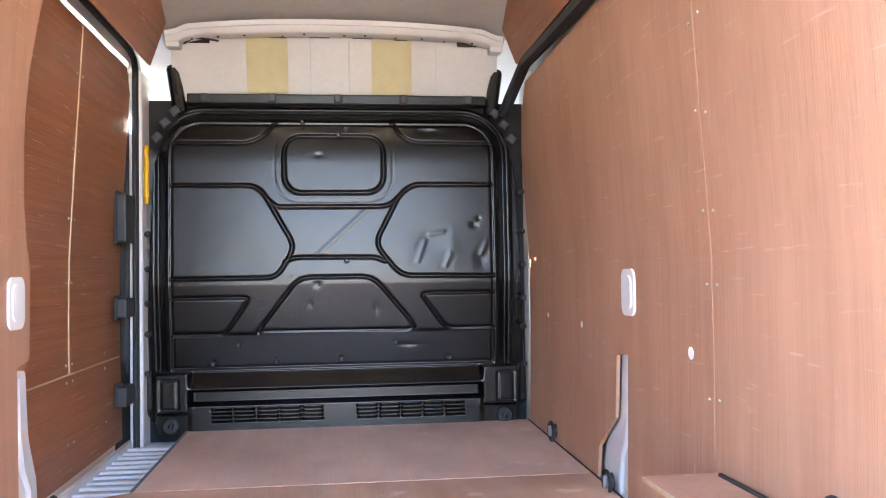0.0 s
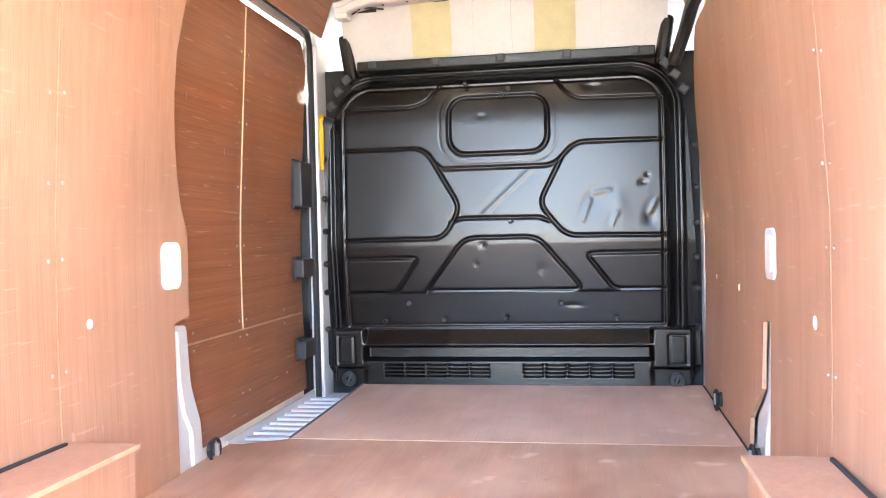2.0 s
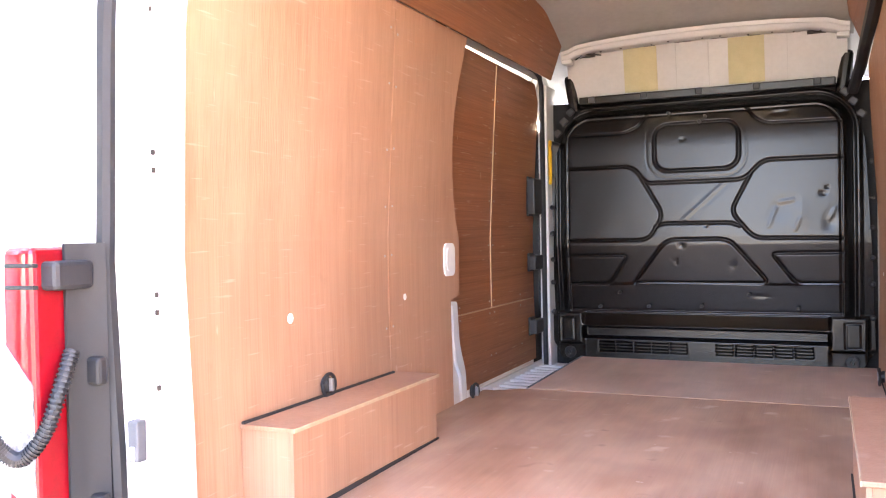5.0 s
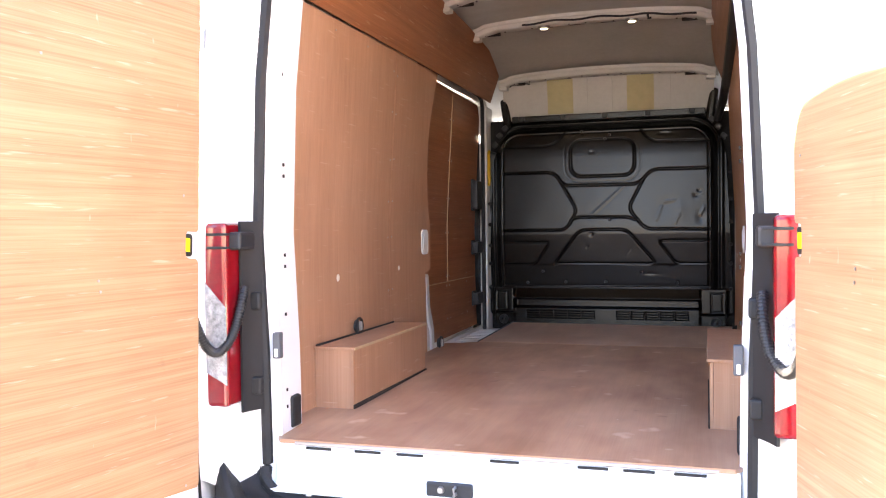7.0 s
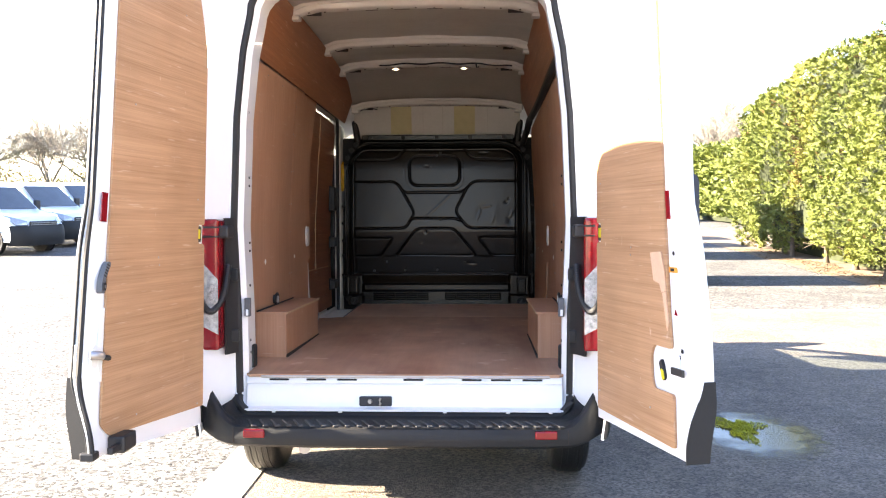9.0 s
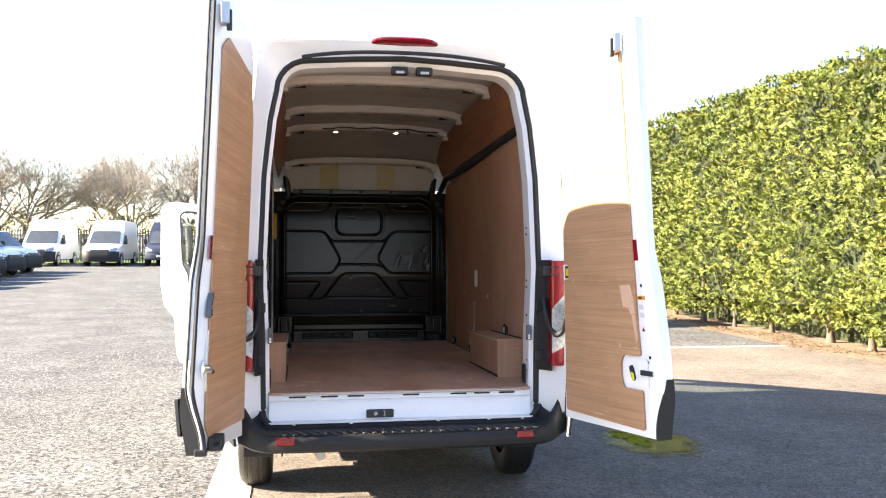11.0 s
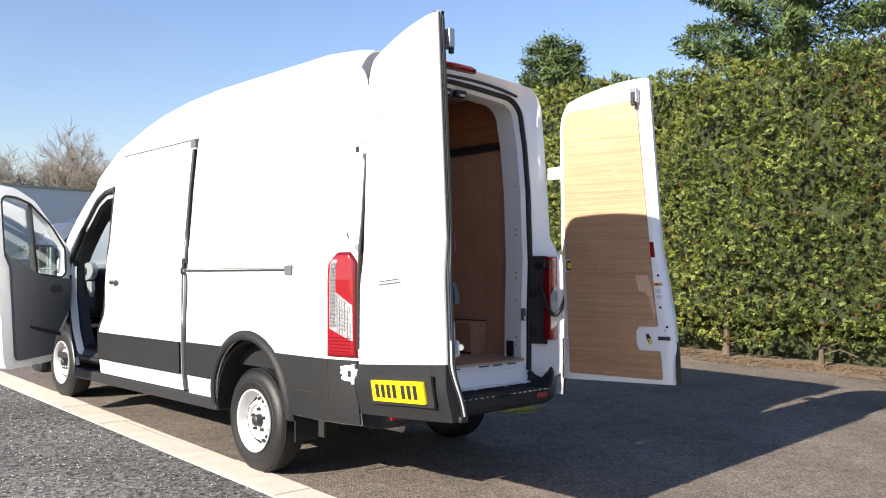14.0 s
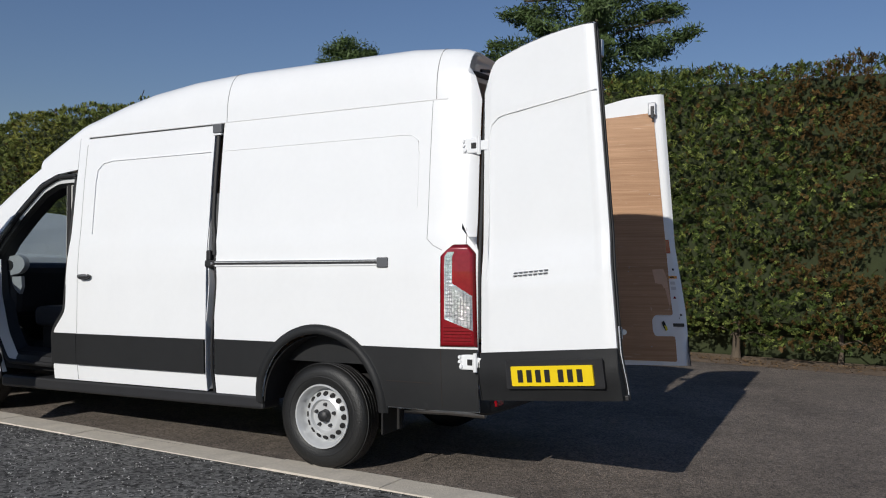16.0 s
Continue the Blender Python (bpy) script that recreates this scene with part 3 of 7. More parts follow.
# the wall faces inwards: studs stand proud of the sheet
for sign, seam in ((-1, 1.67), (1, 1.72)):
    for z in (1.12, 1.38, 1.56, 1.78, 2.0, 2.2):
        for dy, k in ((-0.025, 0), (0.028, 1)):
            stud(sign, seam + dy, z + rng.uniform(-0.01, 0.01), 0.0045, SCREW, linings[sign, k], "screw")
    for y in (0.6, 0.95, 1.3):
        stud(sign, y, 2.26, 0.0045, SCREW, linings[sign, 0], "screw")
for sign, y, z, r in ((-1, 1.80, 1.226, 0.013), (-1, 1.04, 1.22, 0.016), (1, 2.80, 1.227, 0.012), (1, 3.29, 1.237, 0.010), (1, 1.85, 1.213, 0.016)):
    stud(sign, y, z, r, WHITE, linings[sign, 1 if y > 1.7 else 0], "plug")
for sign in (-1, 1):
    # recessed white cover and the bare pillar foot
    dy = 0.072 if sign > 0 else 0.0
    cover = rounded(2.165 + dy, 1.283, 2.275 + dy, 1.422, 0.03)
    cv = part("socket_cover", outline(cover, -0.006, lambda u, v, w, s=sign: (s * (wall_x(v) + w * 1.0), u, v)), WHITE, linings[sign, 1], "white plastic cover set in the plywood")
    part("cover_dish", outline(rounded(2.185 + dy, 1.305, 2.255 + dy, 1.402, 0.022), -0.004, lambda u, v, w, s=sign: (s * (wall_x(v) - 0.006 + w), u, v)), WHITE, cv)
    wide = 0.10 if sign > 0 else 0.0
    if sign > 0:
        part("pillar_sheet", outline([(2.28, 0.70), (2.66, 0.70), (2.66, 0.90), (2.48, 1.05), (2.46, 1.20), (2.28, 1.20)], 0.004, lambda u, v, w, s=sign: (s * (wall_x(v) + 0.040 + w), u, v)), PAINT_IN, van)
    foot = [(2.238 + dy, 1.172), (2.340 + dy, 1.163), (2.350 + dy, 0.98), (2.365 + dy, 0.94), (2.405 + dy + wide, 0.85), (2.412 + dy + wide, 0.715), (2.238 + dy, 0.715)]
    pf = part("pillar_foot", outline(fillet(foot, 0.02), 0.02, lambda u, v, w, s=sign: (s * (wall_x(v) + 0.016 + w), u, v)), PAINT_IN, van, "bare white steel pillar foot")
    part("pillar_bead", tube([(sign * (wall_x(z) + 0.014), y, z) for y, z in ((2.268 + dy, 1.15), (2.27 + dy, 1.0), (2.29 + dy, 0.90), (2.33 + dy, 0.84), (2.335 + dy, 0.73))], 0.010, 8), PAINT_IN, pf, "", True)


def lashing_ring(sign, y, z, parent):
    x = sign * wall_x(z)
    base = part("lashing_eye", lathe([(0.0, 0.018), (0.018, 0.018), (0.026, 0.010), (0.028, 0.0)], pose(x, y, z, 0, 0, 180 if sign > 0 else 0), 20), BLACK, parent, "black lashing ring", True)
    part("ring", tube([(x - sign * 0.022, y - 0.012 + 0.036 * math.cos(q), z + 0.036 * math.sin(q)) for q in np.linspace(0, 2 * math.pi, 24, endpoint=False)], 0.006, 8, True), RUBBER, base, "", True)
    part("clip", box((x - sign * 0.03 if sign > 0 else x, y - 0.006, z - 0.02), (x if sign > 0 else x + 0.03, y + 0.008, z + 0.02), 0.003), STEEL, base)


for sign, y, z in ((-1, 1.22, 0.992), (1, 1.22, 0.992), (1, 3.17, 0.785), (1, 2.46, 0.755), (-1, 2.43, 0.755)):
    lashing_ring(sign, y, z, van)

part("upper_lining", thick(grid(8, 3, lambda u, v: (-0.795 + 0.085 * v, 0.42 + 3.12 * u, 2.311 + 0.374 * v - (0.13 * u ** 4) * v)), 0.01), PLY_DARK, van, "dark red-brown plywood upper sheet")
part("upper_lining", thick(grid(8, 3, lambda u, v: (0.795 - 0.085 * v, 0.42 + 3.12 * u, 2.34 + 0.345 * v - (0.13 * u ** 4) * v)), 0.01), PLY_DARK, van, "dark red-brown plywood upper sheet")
part("wall_rail", tube([(0.785, y, 2.295 + 0.012 * math.sin(y * 2)) for y in np.linspace(0.5, 3.35, 14)] + [(0.775, 3.5, 2.24), (0.74, 3.62, 2.13)], 0.027, 8), BLACK, van, "black trim tube along the wall", True)
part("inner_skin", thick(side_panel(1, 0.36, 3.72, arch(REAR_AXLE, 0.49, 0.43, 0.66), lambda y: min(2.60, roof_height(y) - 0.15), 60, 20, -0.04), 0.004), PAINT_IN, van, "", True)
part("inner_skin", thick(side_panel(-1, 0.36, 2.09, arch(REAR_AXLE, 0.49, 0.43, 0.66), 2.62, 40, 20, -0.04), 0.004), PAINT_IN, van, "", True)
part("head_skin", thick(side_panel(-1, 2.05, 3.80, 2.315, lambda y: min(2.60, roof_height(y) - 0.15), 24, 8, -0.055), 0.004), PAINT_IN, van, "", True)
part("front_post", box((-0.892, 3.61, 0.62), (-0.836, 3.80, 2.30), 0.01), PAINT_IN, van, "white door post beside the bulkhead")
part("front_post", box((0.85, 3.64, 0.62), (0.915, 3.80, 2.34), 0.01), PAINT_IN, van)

# wheel boxes
for sign in (-1, 1):
    b0, b1 = (0.676, 0.842) if sign > 0 else (-0.842, -0.676)
    wb = part("wheel_box", join(box((0.676 * sign - 0.006, 0.784, floor_z(0.8)), (0.676 * sign + 0.006, 1.685, 0.948), 0.001, pose(0.006 * sign, 0, 0)), box((b0 + max(0, sign) * 0.0125, 0.7845, floor_z(0.8)), (b1 + min(0, sign) * 0.0125, 0.796, 0.948)), box((b0 + max(0, sign) * 0.0125, 1.673, floor_z(0.8)), (b1 + min(0, sign) * 0.0125, 1.6845, 0.948))), PLY_WALL, van, "plywood box over the wheel arch")
    l0, l1 = (0.668, 0.843) if sign > 0 else (-0.843, -0.668)
    part("box_lid", box((l0, 0.776, 0.948), (l1, 1.693, 0.960), 0.002), PLY_WALL, wb)
    e0, e1 = (0.6655, 0.668) if sign > 0 else (-0.668, -0.6655)
    part("lid_edge", box((e0, 0.776, 0.9485), (e1, 1.693, 0.9595)), EDGE, wb)
    j0, j1 = (0.670, 0.676) if sign > 0 else (-0.676, -0.670)
    part("joint_line", box((j0, 0.779, floor_z(0.8) + 0.001), (j1, 1.69, floor_z(1.7) + 0.006)), GAP, wb)
    k0, k1 = (0.828, 0.836) if sign > 0 else (-0.836, -0.828)
    part("joint_line", box((k0, 0.776, 0.960), (k1, 1.66, 0.967)), GAP, wb)


# roof skin and bows
def roof_in(y):
    return curve(y, [(0.3, 2.66), (0.7, 2.70), (1.2, 2.722), (2.25, 2.722), (2.86, 2.692), (3.2, 2.62), (3.6, 2.50), (3.7, 2.46)])


def sag(x):
    return 0.045 * abs(x / 0.75) ** 2.4


def skin_fn(u, v):
    y, q = 0.33 + 3.37 * u, (v - 0.5) * 2
    rib = 0.004 * math.cos(q * 9) * (1 if 1.4 < y < 2.8 else 0)
    dip = 0.007 * math.exp(-((y - 1.72) / 0.05) ** 2) + 0.006 * math.exp(-((y - 2.62) / 0.03) ** 2) + 0.005 * math.exp(-((y - 0.98) / 0.03) ** 2)
    return (q * 0.75, y, roof_in(y) + 0.02 - sag(q * 0.75) + rib - dip)


part("roof_skin", thick(grid(90, 60, skin_fn), 0.006), ROOF_IN, van, "bare grey-white steel roof skin", True)


def header_fn(u, v):
    x, y = (u - 0.5) * 1.42, 0.345 + 0.42 * v
    return (x, y, roof_in(y) - 0.012 - 0.030 * (1 - v) - sag(x) + 0.014 * float(smooth(np.array(0.90), np.array(1.0), np.array(v))))


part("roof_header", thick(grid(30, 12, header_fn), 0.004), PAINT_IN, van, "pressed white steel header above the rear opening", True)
BOW = [(-0.075, 0.016), (-0.070, -0.004), (-0.060, -0.006), (-0.052, -0.030), (-0.046, -0.034), (0.020, -0.036), (0.028, -0.032), (0.036, -0.008), (0.060, -0.006), (0.064, 0.016)]
for y in (1.20, 2.22, 2.86, 3.60):
    def bow(u, v, y=y):
        x = (u - 0.5) * 1.46
        p = BOW[round(v * 9)]
        end = float(smooth(np.array(0.63), np.array(0.70), np.array(abs(x))))
        notch = 0.010 * math.exp(-((abs(x) - 0.55) / 0.05) ** 2)
        return (x, y + p[0] * (1 - 0.25 * end), roof_in(y) + p[1] - sag(x) - 0.012 * end + (notch if p[1] < -0.02 else 0))
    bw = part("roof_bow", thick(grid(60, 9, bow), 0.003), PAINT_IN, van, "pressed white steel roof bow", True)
    for x, w, h in ((-0.60, 0.045, 0.010), (-0.26, 0.035, 0.005), (-0.08, 0.045, 0.005), (0.11, 0.045, 0.005), (0.28, 0.03, 0.005), (0.58, 0.045, 0.010)):
        zb = roof_in(y) - sag(x)
        part("bow_slot", box((x - w, y + 0.0285, zb - 0.031 - h), (x + w, y + 0.0345, zb - 0.030 + h), 0.001), GAP, bw)
    for k in range(-5, 6):
        x = k * 0.125 + rng.uniform(-0.03, 0.03)
        zb = roof_in(y) - sag(x)
        part("bow_hole", lathe([(0.0, 0.002), (0.005, 0.002), (0.005, -0.003)], pose(x, y - 0.012 + rng.uniform(-0.015, 0.015), zb - 0.0360, 0, 90, 0), 8), GAP, bw)
    for sgn in (-1, 1):
        zb = roof_in(y) - sag(0.71) - 0.05
        part("bow_tab", box((sgn * 0.70 - 0.03, y - 0.045, zb - 0.016), (sgn * 0.70 + 0.03, y + 0.02, zb + 0.010), 0.006), PAINT_IN, bw)
part("lamp_cable", tube([(x, 2.80, roof_in(2.86) - 0.022 - sag(x) + 0.005 * math.sin(x * 23)) for x in np.linspace(-0.40, 0.62, 30)], 0.006, 6), RUBBER, van, "thin black lamp cable", True)
part("cable_drop", tube([(0.345, 2.80, roof_in(2.86) - 0.03), (0.35, 2.80, roof_in(2.86) - 0.055), (0.365, 2.805, roof_in(2.86) - 0.05)], 0.007, 6), RUBBER, van)
part("overhead_panel", thick(grid(24, 6, lambda u, v: ((u - 0.5) * 1.44, 3.70 - 0.06 * v, 2.19 + 0.30 * v - 0.05 * abs((u - 0.5) * 2) ** 2 * v)), 0.006), PANEL_IN, van, "pale grey panel above the bulkhead", True)
FELT = material("beige_felt", (0.50, 0.44, 0.26), 0.9, var=0.12, scale=20, bump=0.2, bump_scale=200)
for x in (-0.31, 0.24):
    part("felt_pad", thick(grid(4, 4, lambda u, v, x=x: (x + (u - 0.5) * 0.18, 3.688 - 0.056 * (0.16 + 0.74 * v), 2.225 + 0.235 * v)), 0.004), FELT, van, "beige felt pad")
for x in (-0.51, -0.12, 0.05, 0.44):
    part("panel_crease", tube([(x, 3.696 - 0.06 * v, 2.19 + 0.28 * v) for v in (0.05, 0.95)], 0.0025, 5), ROOF_IN, van)
part("loose_wire", tube([(-0.66, 3.60, 2.42), (-0.62, 3.60, 2.445), (-0.56, 3.59, 2.44), (-0.51, 3.585, 2.43)], 0.004, 6), RUBBER, van, "short loose black wire", True)
GLOW = bpy.data.materials.new("lamp_glow")
GLOW.use_nodes = True
GLOW.node_tree.nodes["Principled BSDF"].inputs["Emission Color"].default_value = (1, 0.86, 0.62, 1)
GLOW.node_tree.nodes["Principled BSDF"].inputs["Emission Strength"].default_value = 5.0
for x, y in ((-0.278, 2.862), (0.25, 2.862), (-0.37, 0.60), (0.38, 0.60)):
    zl = roof_in(y) - 0.038 - sag(x)
    lp = part("roof_lamp", lathe([(0.022, 0.010), (0.034, 0.008), (0.040, 0.0), (0.040, -0.012)], pose(x, y, zl, 0, 90, 0), 24), STEEL, van, "small round lit roof lamp", True)
    part("bulb", lathe([(0.0, 0.012), (0.015, 0.011), (0.023, 0.006)], pose(x, y, zl, 0, 90, 0), 16), GLOW, lp)

# ---- bulkhead: one pressed plastic sheet with rounded beads and dents ----
def segment_distance(px, pz, pts):
    d = np.full(px.shape, 9.0)
    for (ax, az), (bx, bz) in zip(pts[:-1], pts[1:]):
        vx, vz = bx - ax, bz - az
        t = np.clip(((px - ax) * vx + (pz - az) * vz) / (vx * vx + vz * vz + 1e-12), 0, 1)
        d = np.minimum(d, np.hypot(px - ax - t * vx, pz - az - t * vz))
    return d


def softline(pts, r=0.03):
    """Round the inner corners of an open polyline."""
    out = [pts[0]]
    for a, p, b in zip(pts[:-2], pts[1:-1], pts[2:]):
        p, da, db = Vector(p), Vector(a) - Vector(p), Vector(b) - Vector(p)
        rr = min(r, da.length * 0.45, db.length * 0.45)
        s, e = p + da.normalized() * rr, p + db.normalized() * rr
        out += [tuple((1 - t) ** 2 * s + 2 * t * (1 - t) * p + t * t * e) for t in (0, 0.25, 0.5, 0.75, 1)]
    return out + [pts[-1]]


BEADS = [softline([(-0.72, 1.998), (-0.40, 1.997), (-0.33, 2.027), (-0.275, 2.10)], 0.06),
         softline([(0.235, 2.10), (0.273, 2.038), (0.33, 2.003), (0.69, 1.998)], 0.06),
         softline([(-0.72, 1.812), (-0.38, 1.812), (-0.334, 1.783), (-0.195, 1.54), (-0.275, 1.405), (-0.72, 1.404)], 0.05),
         softline([(-0.31, 1.745), (-0.275, 1.716), (0.225, 1.716), (0.315, 1.815), (0.69, 1.812)], 0.05),
         softline([(0.255, 1.745), (0.155, 1.55), (0.27, 1.407), (0.69, 1.402)], 0.05),
         softline([(-0.24, 1.475), (-0.196, 1.493), (0.155, 1.491), (0.20, 1.472)], 0.03),
         softline([(-0.34, 1.172), (-0.365, 1.165), (-0.18, 1.405), (0.145, 1.405), (0.345, 1.168), (-0.34, 1.172)], 0.05),
         softline([(-0.72, 1.321), (-0.39, 1.321), (-0.50, 1.163), (-0.72, 1.163)], 0.03),
         softline([(0.69, 1.328), (0.355, 1.327), (0.47, 1.171), (0.69, 1.171)], 0.03)]
WINDOW = [(u, v) for u, v in rounded(-0.241, 1.778, 0.198, 2.031, 0.075)]
HALO = [(u, v) for u, v in rounded(-0.282, 1.738, 0.238, 2.069, 0.11)]



FOLDS = [((-0.10, 1.50), (0.125, 1.705)), ((0.345, 1.47), (0.375, 1.555)), ((0.40, 1.59), (0.46, 1.60)), ((0.47, 1.45), (0.49, 1.50)), ((0.63, 1.50), (0.655, 1.55))]


def bulk_depth(x, z):
    """How far the sheet stands back from its front face."""
    d = np.zeros(x.shape)
    for pts in BEADS:
        d = np.maximum(d, 0.013 * (1 - smooth(0.0, 0.0095, segment_distance(x, z, pts))))
    d = np.maximum(d, 0.015 * (1 - smooth(0.0, 0.011, segment_distance(x, z, WINDOW + WINDOW[:1]))))
    d = np.maximum(d, 0.0011 * (1 - smooth(0.001, 0.007, segment_distance(x, z, HALO + HALO[:1]))))
    # the field leans back above and tucks in below the middle crease
    d = d + 0.035 * np.maximum(z - 1.42, 0) + 0.12 * np.maximum(1.375 - np.maximum(z, 1.0), 0)
    # field edge: one broad rolled step down to the flange
    r = np.maximum(np.abs(x + 0.02) - 0.705, np.maximum(z - 2.085, 1.012 - z))
    c = np.hypot(np.maximum(np.abs(x + 0.02) - 0.575, 0), np.maximum(z - 1.955, 0)) - 0.13
    r = np.where((np.abs(x + 0.02) > 0.575) & (z > 1.955), c, r)
    d = d + 0.008 * (1 - smooth(0.0, 0.010, np.abs(r))) + 0.052 * smooth(0.004, 0.060, r) - 0.016 * smooth(0.062, 0.074, r)
    d = d + 0.016 * smooth(0.088, 0.097, r)
    d = d + 0.007 * smooth(1.166, 1.160, z) * (r < 0)
    # lower box: sloping ledge, deep channel, grille plate, side blocks
    low = z < 0.996
    ledge = 0.052 - 0.050 * smooth(0.996, 0.990, z) * 0.2 - 0.036 * np.clip((0.990 - z) / 0.062, 0, 1)
    roll = ledge + 0.055 * smooth(0.928, 0.910, z) - 0.045 * smooth(0.868, 0.852, z)
    frame_line = np.abs(np.maximum(np.abs(np.abs(x) - 0.735) - 0.036, np.abs(z - 0.905) - 0.062))
    side = 0.004 + 0.004 * (1 - smooth(0.002, 0.007, frame_line)) + 0.05 * smooth(0.79, 0.81, np.abs(x)) + 0.02 * smooth(0.835, 0.815, z)
    edge = smooth(0.628, 0.648, np.abs(x + 0.012))
    d = np.where(low, roll * (1 - edge) + side * edge, d)
    gx = np.abs(x + 0.005)
    inside = (np.abs(gx - 0.315) < 0.245) & (z > 0.778) & (z < 0.846)
    col = np.abs(((gx - 0.07) / 0.098) % 1 - 0.5) < 0.44
    row = np.abs(((z - 0.779) / 0.0168) % 1 - 0.5) < 0.30
    d = d + np.where(inside & col & row, 0.04, 0)
    # dents and folds
    for cx, cz, w, h, a in ((0.40, 1.55, 0.08, 0.07, 0.003), (0.50, 1.52, 0.04, 0.08, -0.0025), (0.60, 1.63, 0.022, 0.016, 0.005), (0.63, 1.47, 0.035, 0.04, 0.004),
                            (0.40, 2.055, 0.06, 0.018, 0.010), (-0.10, 1.375, 0.022, 0.018, 0.006), (-0.13, 1.29, 0.015, 0.02, 0.003), (-0.09, 1.945, 0.02, 0.012, 0.004),
                            (0.03, 1.475, 0.012, 0.008, 0.006), (0.16, 1.265, 0.02, 0.03, 0.003), (0.30, 1.10, 0.05, 0.012, 0.004), (0.62, 1.66, 0.012, 0.012, 0.005), (-0.42, 1.47, 0.10, 0.05, 0.0015), (-0.50, 1.68, 0.08, 0.03, 0.0012)):
        q = ((x - cx) / w) ** 2 + ((z - cz) / h) ** 2
        d = d + 0.65 * a * np.exp(-q * 1.6)
    for p0, p1 in FOLDS:
        e = segment_distance(x, z, [p0, p1])
        d = d - 0.0009 * np.exp(-(e / 0.009) ** 2) + 0.0005 * np.exp(-((e - 0.02) / 0.014) ** 2)
    return d + 0.0006 * np.sin(x * 9 + z * 5) * np.sin(z * 11 - x * 4)


NX, NZ = 330, 322
gu, gv = np.meshgrid(np.linspace(0, 1, NX + 1), np.linspace(0, 1, NZ + 1), indexing="ij")
zz = np.interp(gv, [0, 0.28, 1], [0.735, 0.99, 2.185])
half_b = np.interp(zz, [0.735, 0.82, 1.2, 1.9, 2.05, 2.12, 2.185], [0.77, 0.838, 0.832, 0.80, 0.755, 0.70, 0.655])
xx = (gu * 2 - 1) * half_b - 0.004
yy = BK - 0.02 + bulk_depth(xx, zz) + 0.05 * (np.maximum(zz - 1.9, 0) / 0.28) ** 2
verts = np.stack([xx, yy, zz], -1).reshape(-1, 3)
idx = np.arange((NX + 1) * (NZ + 1)).reshape(NX + 1, NZ + 1)
faces = np.stack([idx[:-1, :-1], idx[1:, :-1], idx[1:, 1:], idx[:-1, 1:]], -1).reshape(-1, 4)
bulk = mesh_of("bulkhead", verts, faces, BULK, van, "scuffed and dented black plastic bulkhead with pressed beads")
bulk.data.polygons.foreach_set("use_smooth", [True] * len(faces))
part("backing", box((-0.90, 3.74, 0.60), (0.90, 3.78, 2.20)), DARK, bulk)
part("top_flange", box((-0.655, BK - 0.005, 2.17), (0.665, BK + 0.07, 2.215), 0.006), BULK, bulk)
for x in (-0.58, -0.29, 0.0, 0.29, 0.58):
    part("flange_clip", box((x - 0.018, BK - 0.018, 2.178), (x + 0.018, BK - 0.004, 2.214), 0.005), BLACK, bulk)
for sign in (-1, 1):
    part("top_corner", box((-0.03, -0.03, -0.10), (0.03, 0.05, 0.12), 0.02, pose(sign * 0.705, BK + 0.045, 2.23, 0, sign * 8, 0)), BULK, bulk)
    for k, (x, z) in enumerate(((0.705, 2.135), (0.745, 2.085), (0.78, 2.02))):
        part("flange_clip", box((-0.02, -0.012, -0.018), (0.02, 0.008, 0.018), 0.005, pose(sign * x, BK - 0.004, z, 0, sign * 40, 0)), BLACK, bulk)
    for z in (1.78, 1.60, 1.45, 1.30, 1.17, 1.0):
        part("fixing_stud", lathe([(0.0, 0.012), (0.008, 0.012), (0.014, 0.004), (0.014, -0.01)], pose(sign * 0.822, BK - 0.005, z, 0, 0, -90), 12), RUBBER, bulk, "", True)
    pg = part("floor_catch", lathe([(0.012, 0.012), (0.030, 0.012), (0.034, 0.004), (0.034, -0.02)], pose(sign * 0.728, BK + 0.0, 0.772, 0, 0, -90), 24), RUBBER, bulk, "round black catch", True)
    part("catch_bar", box((-0.005, -0.015, -0.03), (0.005, 0.0, 0.03), 0.002, pose(sign * 0.728, BK, 0.772, 0, 25, 0)), BLACK, pg)
for x, z in ((-0.44, 1.115), (0.24, 1.11), (-0.28, 1.04), (-0.55, 1.035), (0.48, 1.04), (0.0, 1.045), (-0.16, 2.09), (0.0, 2.035), (0.03, 2.06)):
    part("fixing_stud", lathe([(0.0, 0.006), (0.006, 0.006), (0.010, 0.0), (0.010, -0.02)], pose(x, BK - 0.012, z, 0, 0, -90), 10), BLACK, bulk, "", True)
part("grab_handle", tube([(-0.812, 3.58, z) for z in np.linspace(1.76, 1.95, 6)] + [(-0.815, 3.60, 1.972), (-0.825, 3.63, 1.965)] + [(-0.832, 3.635, z) for z in np.linspace(1.94, 1.77, 6)] + [(-0.828, 3.63, 1.742), (-0.818, 3.60, 1.737)], 0.0105, 8, True), HANDLE, van, "yellow grab handle beside the bulkhead", True)

